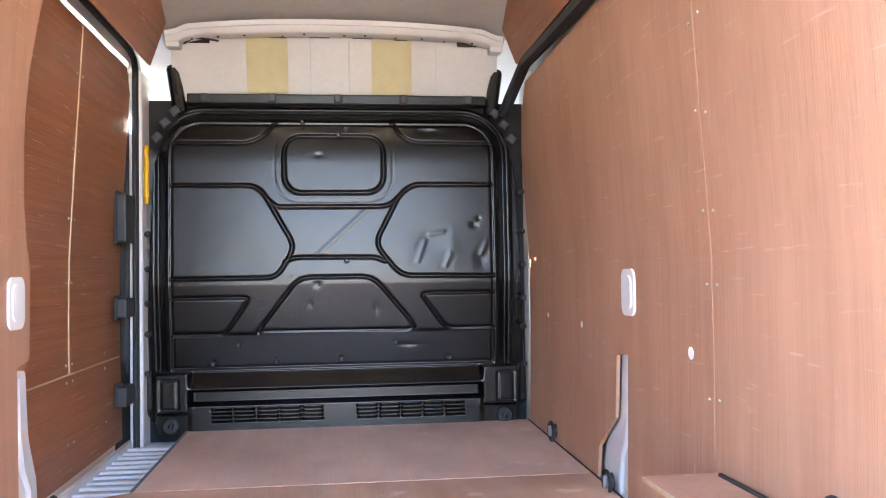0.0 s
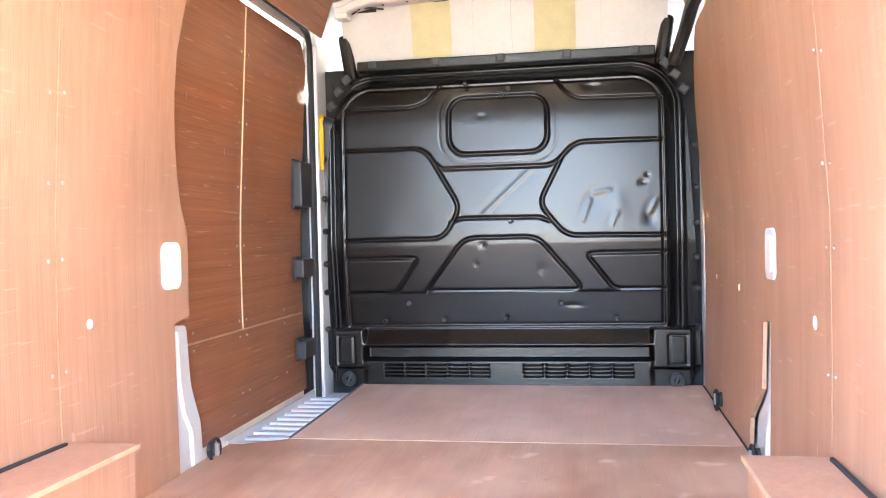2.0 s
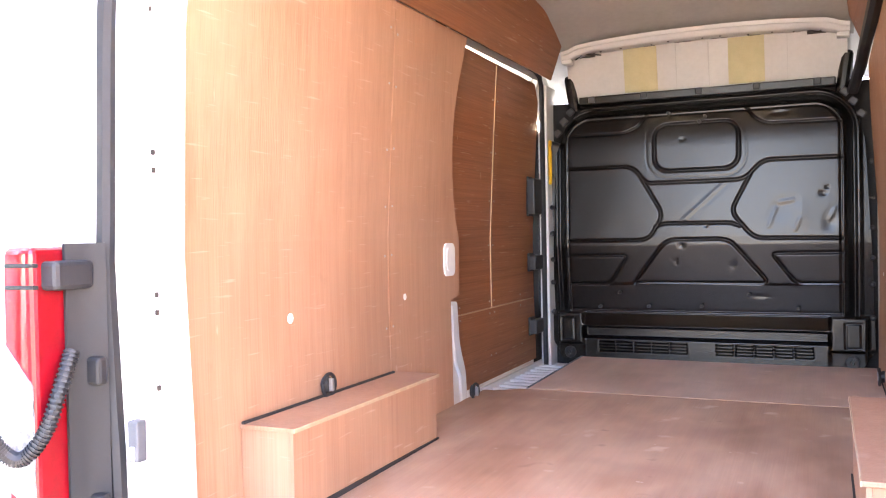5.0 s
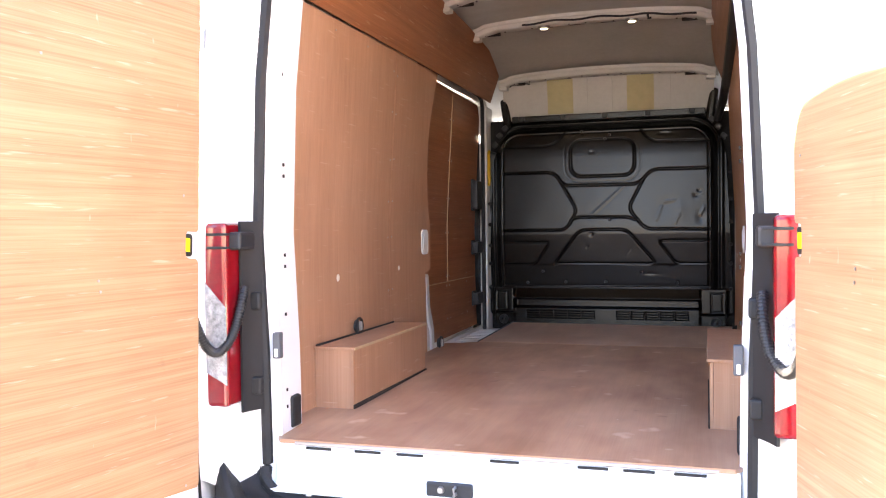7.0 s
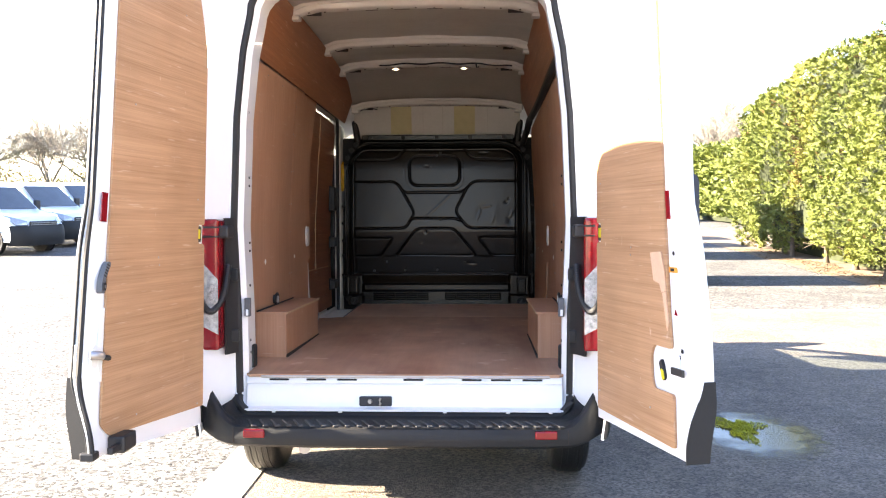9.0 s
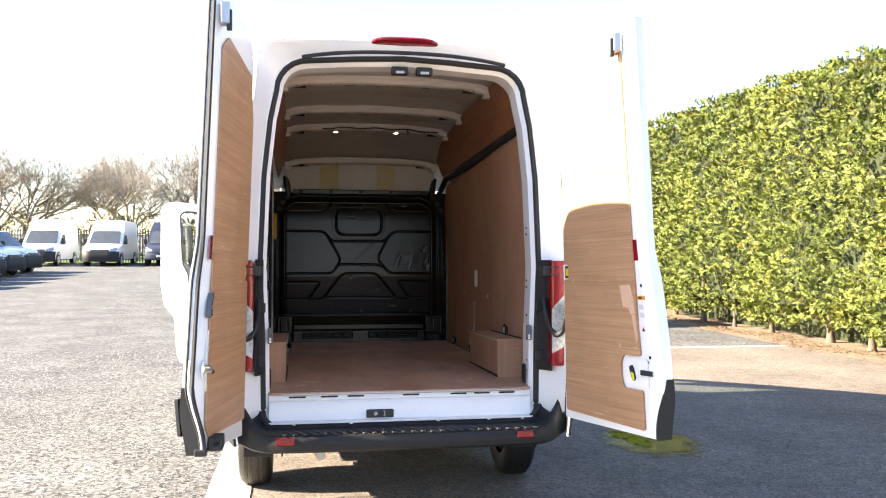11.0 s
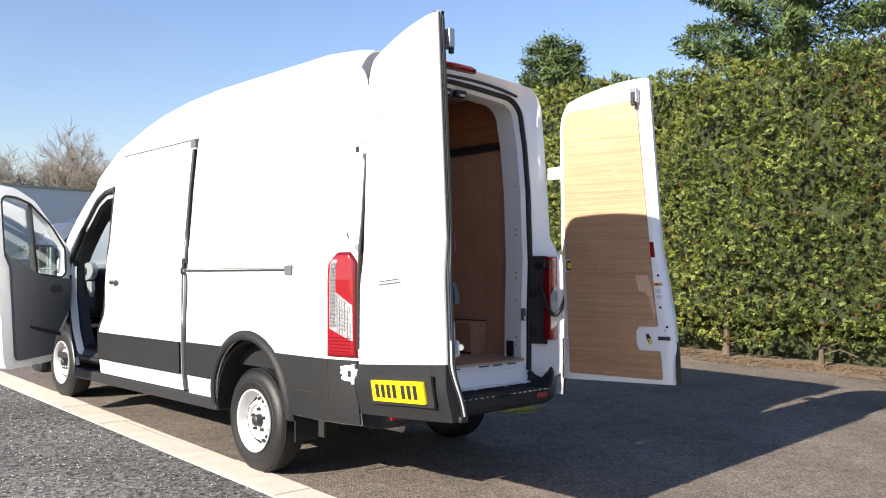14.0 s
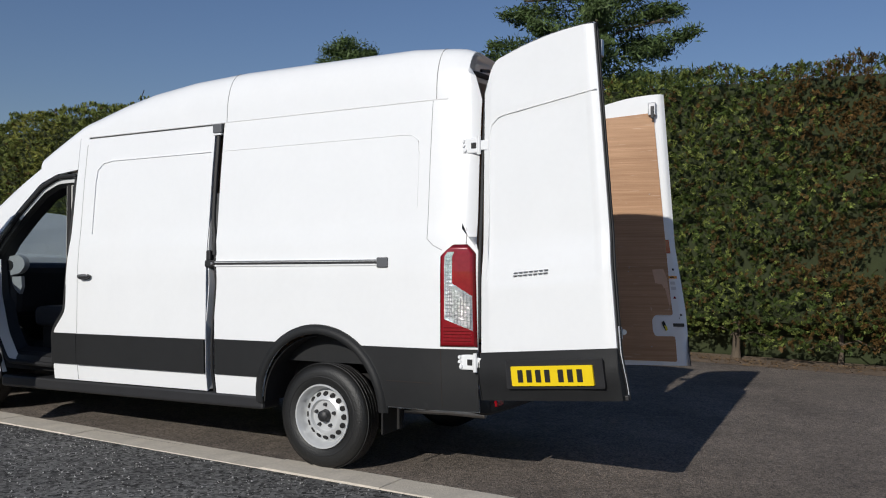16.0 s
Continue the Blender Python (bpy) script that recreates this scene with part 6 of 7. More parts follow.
vent = part("dash_end", outline(fillet([(4.74, 1.36), (4.60, 1.435), (4.46, 1.455), (4.38, 1.42), (4.36, 1.36), (4.42, 1.30), (4.57, 1.275)], 0.03, 3), 0.05, lambda u, v, w: (-0.80 - w, u, v)), SILVER, van, "light grey dashboard end with a vent")
part("air_vent", outline([(4.56 + 0.05 * math.cos(q), 1.365 + 0.042 * math.sin(q)) for q in np.linspace(0, 2 * math.pi, 20, endpoint=False)], 0.012, lambda u, v, w: (-0.845 - w, u, v)), BLACK, vent)
part("dash_wedge", outline([(4.58, 1.265), (4.42, 1.27), (4.41, 1.18), (4.44, 1.12), (4.50, 1.16)], 0.03, lambda u, v, w: (-0.81 - w, u, v)), SILVER, van)
sw = part("steering_wheel", tube([(0.42 + 0.19 * math.cos(q), 4.36 - 0.09 * math.sin(q), 1.18 + 0.165 * math.sin(q)) for q in np.linspace(0, 2 * math.pi, 28, endpoint=False)], 0.018, 8, True), BLACK, van, "black steering wheel", True)
part("wheel_spokes", box((0.25, 4.35, 1.15), (0.59, 4.38, 1.21), 0.01), BLACK, sw)
SEAT = material("seat_cloth", (0.035, 0.036, 0.04), 0.9, var=0.3, scale=40, bump=0.3, bump_scale=300)
for x0, x1 in ((-0.80, 0.02), (0.18, 0.72)):
    st = part("cab_seat", box((x0, 3.82, 0.85), (x1, 4.32, 1.02), 0.05, None, 3), SEAT, van, "dark cloth cab seat")
    part("seat_back", box((x0, 3.76, 0.98), (x1, 3.90, 1.62), 0.05, pose(0, 0, 0), 3), SEAT, st)
    part("headrest", box(((x0 + x1) / 2 - 0.13, 3.77, 1.66), ((x0 + x1) / 2 + 0.13, 3.87, 1.85), 0.04, None, 3), SEAT, st)
    part("seat_base", box((x0 + 0.04, 3.85, 0.55), (x1 - 0.04, 4.25, 0.86), 0.02), DARK, st)
part("cab_floor", box((-0.92, 3.78, 0.50), (0.92, 5.1, 0.56), 0.01), DARK, van)
part("driver_door", thick(side_panel(1, 3.57, 4.78, 0.46, lambda y: 1.34 - 0.0 * y, 20, 16), 0.05), PAINT, van, "white driver's door", True)
part("driver_window", thick(side_panel(1, 3.60, 4.76, 1.34, lambda y: door_top(y) + 0.01, 16, 8, -0.02), 0.004), GLASS, van, "", True)
part("cab_roof_lining", thick(grid(8, 8, lambda u, v: ((u - 0.5) * 1.5, 3.80 + 0.32 * v, roof_height(3.80 + 0.32 * v) - 0.09)), 0.01), GREYTRIM, van, "", True)

# ---- concrete edging ----
edge = tagged(root("concrete_edging", "pale concrete edging slabs beside the parking lane", "kerb"), kind="structure")
slab = None
for i in range(52):
    y = -14 + 0.915 * i
    if slab is None or i % 4 == 0:
        ob = part("edging_slab", box((-1.165, 0, -0.1), (-0.89, 0.9143, 0.007), 0.003), CONCRETE, edge)
        slab = ob
    else:
        ob = new("edging_slab", slab.data)
        ob.parent = edge
    ob.matrix_basis = pose(random.uniform(-0.002, 0.002), y, land(y) + random.uniform(-0.001, 0.001), 0, random.uniform(-0.3, 0.3), 0)

# ---- hedge and trees ----
def leaves(n, seed, place, size, droop=0.3, slim=1.0):
    """n small folded sprays: place(rng, n) gives their centres and outward directions."""
    r = np.random.default_rng(seed)
    c, out = place(r, n)
    n = len(c)
    face = out + r.normal(0, 0.62, (n, 3))
    face /= np.linalg.norm(face, axis=1)[:, None]
    a = np.cross(face, r.normal(0, 1, (n, 3))) + out * 0.45
    a[:, 2] -= droop * r.random(n) * 0.5
    a /= np.linalg.norm(a, axis=1)[:, None]
    b = np.cross(a, face)
    b /= np.linalg.norm(b, axis=1)[:, None] + 1e-9
    L = (size * r.uniform(0.6, 1.5, n))[:, None]
    w = L * slim * r.uniform(0.20, 0.36, n)[:, None]
    p0, p1, p2, p3 = c - a * L * 0.3, c + b * w + a * L * 0.15, c + a * L * 0.75, c - b * w + a * L * 0.15
    v = np.stack([p0, p1, p2, p3], 1).reshape(-1, 3)
    return v, np.arange(len(v)).reshape(-1, 4)


def foliage_material(name, light, dark, island):
    m = material(name, light, 0.6, var=0.5, scale=0.9, second=dark, island=island, spec=0.25)
    return m


GREEN = foliage_material("hedge_green", (0.190, 0.216, 0.050), (0.090, 0.119, 0.029), 0.42)
DARK_GREEN = foliage_material("hedge_dark_green", (0.062, 0.090, 0.018), (0.028, 0.047, 0.010), 0.35)
BROWN = foliage_material("hedge_brown", (0.125, 0.068, 0.020), (0.045, 0.032, 0.010), 0.5)
CONIFER = foliage_material("conifer_green", (0.085, 0.125, 0.04), (0.035, 0.06, 0.018), 0.45)
# near-black green: the shade deep in the hedge, put into the colour
CORE_SHADE = material("hedge_shade_core", (0.034, 0.044, 0.014), 0.95, var=0.4, scale=4)
YELLOWED = foliage_material("hedge_yellow", (0.230, 0.232, 0.048), (0.145, 0.156, 0.036), 0.42)
BARK = material("bark", (0.13, 0.10, 0.07), 0.95, var=0.5, scale=9, bump=1.0, bump_scale=25, stretch=(1, 1, 0.3))


def hedge_place(y0, y1, x_face, top, keep, per=17, reach=0.5):
    """Feathery flat sprays: each has a stem and leaflets slanting off both sides."""
    def place(r, n):
        m = n // per
        m2 = m // 6
        y, z = r.uniform(y0, y1, m), r.uniform(0.2, top, m)
        k = np.sin(y * 1.9) * 0.08 + np.sin(y * 0.7 + z * 1.3) * 0.09 + np.sin(z * 3.1 + y * 2.2) * 0.05 + r.normal(0, 0.030, m) + 0.04 * np.sin(y * 6.1 + z * 4.7) + 0.03 * np.sin(y * 11.3 - z * 9.1)
        low = np.maximum(0, 0.7 - z) * 0.55
        high = np.maximum(0, z - (top - 0.35)) ** 2 * 1.4
        hollow = np.exp(-((y - 16.6) / 0.9) ** 2)
        low = low + 0.55 * hollow * np.maximum(0, 1.7 - z)
        z = z * (1 + 0.062 * smooth(2.0, 12.0, y) - 0.14 * smooth(15.0, 21.5, y))
        x = x_face + k + low + high + r.random(m) ** 2 * 0.15
        hole = np.sin(y * 3.3 + z * 1.7) + np.sin(y * 1.37 - z * 2.9 + 1.1) + np.sin(z * 5.3 + y * 0.8)
        x = np.where(hole > 2.05 - 1.3 / (1 + np.exp((y + 0.8) * 2)), x + 0.30, x)
        edge = 0.27 + 0.10 * np.sin(y * 1.7) + 0.08 * np.sin(y * 4.3 + 1) + 0.05 * np.sin(y * 13.7)
        ok = (z > edge + 0.35 * hollow) & keep(y, z, r.random(m))
        # crown of the hedge
        ty, tx = r.uniform(y0, y1, m2), x_face + 0.1 + 1.5 * r.random(m2)
        tz = top * (1 + 0.062 * smooth(2.0, 12.0, ty) - 0.14 * smooth(15.0, 21.5, ty)) + 0.06 * np.sin(ty * 2.7) + 0.05 * np.sin(ty * 7.1) + 0.05 * r.random(m2) ** 2
        okt = keep(ty, tz, r.random(m2))
        c = np.concatenate([np.stack([x, y, z], 1)[ok], np.stack([tx, ty, tz], 1)[okt]])
        up = np.concatenate([np.full(ok.sum(), 0.0), np.full(okt.sum(), 1.0)])
        q = len(c)
        d = np.stack([-0.50 - 0.3 * r.random(q) + 0.45 * up, r.normal(-0.10, 0.50, q), r.normal(0.25, 0.42, q) + 0.45 * up], 1)
        d /= np.linalg.norm(d, axis=1)[:, None]
        out = np.stack([-0.9 + 0.5 * up, r.normal(0, 0.35, q), 0.45 + 0.6 * up + r.normal(0, 0.35, q)], 1)
        side = np.cross(d, out)
        side /= np.linalg.norm(side, axis=1)[:, None] + 1e-9
        t = r.random((q, per))
        sgn = np.where(r.random((q, per)) < 0.5, -1.0, 1.0)
        length = (reach * r.uniform(0.13, 0.26, q))[:, None]
        spread = (0.15 + 0.85 * r.random((q, per))) * 0.070 * reach * (1.05 - t)
        p = c[:, None, :] + d[:, None, :] * (t * length - 0.5 * length)[:, :, None] + side[:, None, :] * (sgn * spread)[:, :, None] + r.normal(0, 0.005, (q, per, 3))
        axis = d[:, None, :] + side[:, None, :] * (sgn * 0.6)[:, :, None] + r.normal(0, 0.18, (q, per, 3))
        face = np.cross(side, d)[:, None, :] + r.normal(0, 0.30, (q, per, 3))
        return p.reshape(-1, 3), axis.reshape(-1, 3), face.reshape(-1, 3)
    return place


def sprays(n, seed, place, size):
    """Narrow leaflets at the places given, with their axes and facings."""
    r = np.random.default_rng(seed)
    c, a, face = place(r, n)
    n = len(c)
    a = a / np.linalg.norm(a, axis=1)[:, None]
    b = np.cross(a, face)
    b /= np.linalg.norm(b, axis=1)[:, None] + 1e-9
    L = (size * r.uniform(0.6, 1.4, n))[:, None]
    w = L * r.uniform(0.13, 0.22, n)[:, None]
    v = np.stack([c - a * L * 0.4, c + b * w, c + a * L * 0.6, c - b * w], 1).reshape(-1, 3)
    return v, np.arange(len(v)).reshape(-1, 4)


def brownness(y, z):
    patch = np.exp(-((y - 16.8 + 0.25 * (z - 2.4)) / 0.6) ** 2) * np.exp(-((z - 2.4) / 1.2) ** 2)
    end = 0.80 / (1 + np.exp((y + 1.3 + 0.6 * np.sin(z * 3) + 0.3 * np.sin(z * 7 + y * 5)) * 3.0)) + 0.18 / (1 + np.exp((y - 0.8) * 1.4))
    return np.clip(0.03 + 0.45 * patch + end, 0, 1)


def yellowness(y, z):
    """Sunlit tips turn yellow in loose patches."""
    p = np.sin(y * 1.9 + z * 0.7) + np.sin(y * 0.83 - z * 1.9 + 2.0) + np.sin(z * 2.7 + y * 3.1 + 0.5)
    return np.clip(0.04 + 0.45 * (p - 1.2) + 0.9 * np.exp(-((y - 16.3 + 0.25 * (z - 2.4)) / 0.8) ** 2) * smooth(1.0, 1.8, z), 0.03, 0.65) * smooth(1.0, 3.5, y)


def off_green(y, z):
    """Share of brown or darker green foliage: it grows towards the browning near end."""
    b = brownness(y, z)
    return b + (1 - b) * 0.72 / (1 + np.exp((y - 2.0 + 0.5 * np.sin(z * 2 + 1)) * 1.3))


HX0, TOP = 7.75, 4.42
hedge = root("hedge", "tall clipped evergreen conifer hedge, browning at its end", "hedge")
v, f = sprays(620000, 3, hedge_place(-3.4, 21.4, HX0, TOP, lambda y, z, q: q > np.maximum(off_green(y, z), yellowness(y, z))), 0.047)
mesh_of("green_foliage", v, f, GREEN, hedge, "dense mid-green scale foliage")
v, f = sprays(620000, 6, hedge_place(-3.4, 21.4, HX0, TOP, lambda y, z, q: q < yellowness(y, z)), 0.045)
mesh_of("yellow_foliage", v, f, YELLOWED, hedge, "yellowed young foliage")
v, f = sprays(640000, 5, hedge_place(-3.4, 21.4, HX0, TOP, lambda y, z, q: (q > brownness(y, z)) & (q < off_green(y, z))), 0.044)
mesh_of("dark_green_foliage", v, f, DARK_GREEN, hedge, "dull dark green foliage")
v, f = sprays(570000, 4, hedge_place(-3.4, 21.4, HX0, TOP, lambda y, z, q: q < brownness(y, z)), 0.046)
mesh_of("brown_foliage", v, f, BROWN, hedge, "dry brown foliage")
# solid dark boxes added for the shade behind and below the foliage
part("hedge_shade_core", box((HX0 + 0.42, -3.3, 0.55), (HX0 + 1.4, 21.0, TOP - 0.12), 0.15), CORE_SHADE, hedge, "solid dark core standing in for the shade inside the hedge")
part("hedge_shade_core", box((HX0 + 0.46, 6.5, TOP - 0.4), (HX0 + 1.4, 16.5, TOP + 0.12), 0.12), CORE_SHADE, hedge)
part("hedge_shade_core", box((HX0 + 0.98, -3.3, -0.02), (HX0 + 1.38, 21.0, 0.62), 0.05), CORE_SHADE, hedge)
rng = random.Random(11)
y = -3.2
while y < 21:
    x = 8.26 + rng.uniform(-0.14, 0.14)
    thin = rng.uniform(0.035, 0.065)
    lx, ly = rng.uniform(-0.05, 0.05), rng.uniform(-0.06, 0.06)
    part("trunk", lathe([(thin * 1.7, -0.03), (thin * 1.25, 0.05), (thin, 0.16), (thin * 0.92, 0.45), (thin * 0.8, 0.9), (0.0, 1.3)], pose(x, y, land(y), 0, -90 + 30 * lx, 40 * ly), 9), BARK, hedge, "bare grey-brown trunk", True)
    for k in range(3):
        q, h0 = rng.uniform(0, 6.283), rng.uniform(0.15, 0.4)
        dx, dy = math.cos(q) * 0.4 - 0.1, math.sin(q) * 0.55
        part("dead_limb", tube([(x, y, land(y) + h0), (x + dx * 0.5, y + dy * 0.5, land(y) + h0 + 0.10), (x + dx, y + dy, land(y) + h0 + rng.uniform(-0.05, 0.25))], 0.010, 5), BARK, hedge)
    y += rng.uniform(1.1, 1.9)
LITTER = material("leaf_litter", (0.20, 0.125, 0.06), 0.9, var=0.5, scale=6, island=0.5)
r = np.random.default_rng(31)
n = 9000
ly = r.uniform(-6.5, 20, n)
lx = 7.25 + 0.95 * r.beta(2.2, 1.6, n) + 0.15 * np.sin(ly * 2.1)
c = np.stack([lx, ly, 0.014 + 0.02 * r.random(n) * (lx > 7.6)], 1)
c[:, 2] += 0.0215 * np.maximum(0, ly - 13.0)
q = r.uniform(0, 6.283, n)
a = np.stack([np.cos(q), np.sin(q), r.normal(0, 0.25, n)], 1) * (0.012 + 0.03 * r.random(n))[:, None]
b = np.stack([-np.sin(q), np.cos(q), r.normal(0, 0.25, n)], 1) * (0.006 + 0.009 * r.random(n))[:, None]
tagged(mesh_of("leaf_litter", np.stack([c - a, c + b, c + a, c - b], 1).reshape(-1, 3), np.arange(4 * n).reshape(-1, 4), LITTER), "dry brown leaf litter on the earth under the hedge", "leaf litter", kind="stuff")
far = root("hedge", "clipped evergreen hedge further along the yard", "hedge", pose(3.0, 27.0, land(35)))
v, f = sprays(40000, 8, hedge_place(4, 22, HX0, 3.3, lambda y, z, q: q > 0.02, 12, 1.2), 0.16)
mesh_of("green_foliage", v, f, GREEN, far)
# dark box added as the shade behind the far foliage
part("hedge_shade_core", box((HX0 + 0.35, 4.1, 0.0), (HX0 + 1.3, 21.8, 3.2), 0.2), CORE_SHADE, far)
back = root("low_wall", "low pale concrete block wall behind the hedge", "wall")
tagged(back, kind="structure")
for i in range(30):
    part("wall_panel", box((9.7, -7 + i, -0.05), (9.85, -7 + i + 0.985, 0.42 + land(-7 + i)), 0.01), CONCRETE, back)


def tree_conifer(x, y, h, r, seed, n):
    t = root("conifer_tree", "dark green conifer tree standing behind the hedge", "tree", pose(x, y, land(y)))
    part("trunk", tube([(0, 0, -0.05), (0.03, 0, h * 0.4), (0, 0.02, h * 0.95)], 0.14, 8), BARK, t, "", True)
    rr = random.Random(seed)
    tips = []
    for i in range(60):
        z = h * (0.30 + 0.68 * (i / 60))
        reach = r * (1.05 - 0.75 * ((z / h - 0.3) / 0.7) ** 1.3) * rr.uniform(0.65, 1.2)
        q = i * 2.4 + rr.uniform(-0.4, 0.4)
        tips.append((q, z, reach))
        if i % 3 == 0:
            part("limb", tube([(0, 0, z - 0.2), (reach * 0.5 * math.cos(q), reach * 0.5 * math.sin(q), z), (reach * 0.9 * math.cos(q), reach * 0.9 * math.sin(q), z + 0.1)], 0.03, 5), BARK, t)

    def place(g, n):
        k = g.integers(0, len(tips), n)
        T = np.array(tips)[k]
        s = g.beta(2.2, 1.1, n)
        spread = 0.10 + 0.26 * (1 - s)
        c = np.stack([T[:, 2] * s * np.cos(T[:, 0]) + g.normal(0, 1, n) * spread, T[:, 2] * s * np.sin(T[:, 0]) + g.normal(0, 1, n) * spread, T[:, 1] + 0.18 * s * T[:, 2] + g.normal(0, 1, n) * spread * 0.6], 1)
        out = np.stack([np.cos(T[:, 0]), np.sin(T[:, 0]), np.full(n, 0.15)], 1)
        return c, out
    v, f = leaves(n, seed, place, 0.125, 0.2, 0.45)
    mesh_of("crown", v, f, CONIFER, t, "ragged dark green crown")


tree_conifer(15.6, 12.3, 7.9, 1.9, 21, 38000)
tree_conifer(14.0, 4.3, 9.8, 3.4, 22, 80000)

# bare winter trees
TWIG = material("bare_twigs", (0.29, 0.25, 0.21), 0.95, var=0.35, scale=2)
SCRUB = foliage_material("dry_scrub", (0.30, 0.225, 0.10), (0.17, 0.15, 0.07), 0.5)


def bare_tree(seed, h):
    """A round crown: spreading crooked limbs, then finer and finer twigs."""
    rr = random.Random(seed)
    V, F = [], []

    def limb(p, d, length, r, level):
        q = p + d * length
        s = d.orthogonal().normalized()
        w = d.cross(s)
        k = len(V)
        for c, rad in ((p, r), (q, r * 0.66)):
            for j in range(3):
                a = 2.094 * j
                V.append(c + (s * math.cos(a) + w * math.sin(a)) * rad)
        for j in range(3):
            F.append((k + j, k + (j + 1) % 3, k + 3 + (j + 1) % 3, k + 3 + j))
        if level == 0:
            return
        for i in range(5 if level == 6 else 3 if level > 1 else 4):
            flat = 0.95 if level > 3 else 0.8
            nd = (d * 0.75 + Vector((rr.uniform(-1, 1) * flat, rr.uniform(-1, 1) * flat, rr.uniform(-0.35, 0.75)))).normalized()
            limb(p + d * length * (rr.uniform(0.75, 1.0) if level > 4 else rr.uniform(0.35, 1.0)), nd, length * rr.uniform(0.66, 0.86) if level < 6 else h * rr.uniform(0.20, 0.27), max(r * 0.60, 0.011), level - 1)
    limb(Vector((0, 0, -0.1)), Vector((0, 0, 1)), h * 0.24, h * 0.019, 6)
    return np.array([tuple(v) for v in V]), np.array(F)


protos = []
for k in range(3):
    t = tagged(root("bare_tree", "leafless grey-brown winter tree beyond the yard fence", "tree", group="far bare trees"))
    v, f = bare_tree(40 + k, 8.0)
    mesh_of("branchwork", v, f, TWIG, t, "fine bare branches")
    protos.append(t)
rng = random.Random(77)
for i in range(42):
    x = -62 + i * 2.45 + rng.uniform(-1.2, 1.2)
    y = 57 + rng.uniform(-3, 9) - 0.10 * max(0, -x - 20)
    s = rng.uniform(0.9, 1.3)
    m = pose(x, y, land(y), 0, 0, rng.uniform(0, 360)) @ Matrix.Diagonal((s, s, s, 1))
    if i < 3:
        protos[i].matrix_basis = m
        continue
    t = copy_thing(protos[i % 3], m)
    t.matrix_basis = m


def scrub_place(r, n):
    x, y = r.uniform(-70, 42, n), r.uniform(52, 58, n)
    top = 2.6 + 0.5 * np.sin(x * 0.9) + 0.4 * np.sin(x * 2.3 + 1) + 0.3 * np.sin(x * 0.31)
    return np.stack([x, y, land(55) + top * r.random(n) ** 0.8], 1), np.stack([r.normal(0, 0.5, n), r.normal(-0.3, 0.5, n), np.full(n, 0.9)], 1)


v, f = leaves(36000, 17, scrub_place, 0.34, 0.1, 0.35)
tagged(mesh_of("dry_scrub", v, f, SCRUB), "dry golden-brown scrub behind the yard fence", "scrub", kind="stuff")

# ---- yard fence ----
FENCE = material("fence_steel", (0.10, 0.12, 0.10), 0.5, 0.3, var=0.2, scale=10)
fence = root("palisade_fence", "dark green steel palisade fence at the yard's edge", "fence")
pale_v, pale_f = [], []
for i in range(560):
    x = -62 + i * 0.16
    z = land(49)
    k = len(pale_v)
    pale_v += [(x - 0.035, 49, z), (x + 0.035, 49, z), (x + 0.035, 49.01, z + 2.0), (x - 0.035, 49.01, z + 2.0)]
    pale_f.append((k, k + 1, k + 2, k + 3))
pale = mesh_of("paling", np.array(pale_v), np.array(pale_f), FENCE, fence)
pale["kind"] = "stuff"
for z in (0.4, 1.6):
    part("fence_rail", box((-62, 49.02, land(49) + z), (28, 49.06, land(49) + z + 0.05)), FENCE, fence)
strip("grass_verge", -80, 40, 46.5, 75, 0.03, GRASS, "rough green grass verge along the fence", 10, 2)

# ---- parked vans ----
DGLASS = material("screen_glass", (0.07, 0.078, 0.085), 0.10, 0.0, var=0.25, scale=2, spec=0.8)
GRILLE = material("grille_black", (0.015, 0.015, 0.016), 0.4, var=0.2, scale=30)


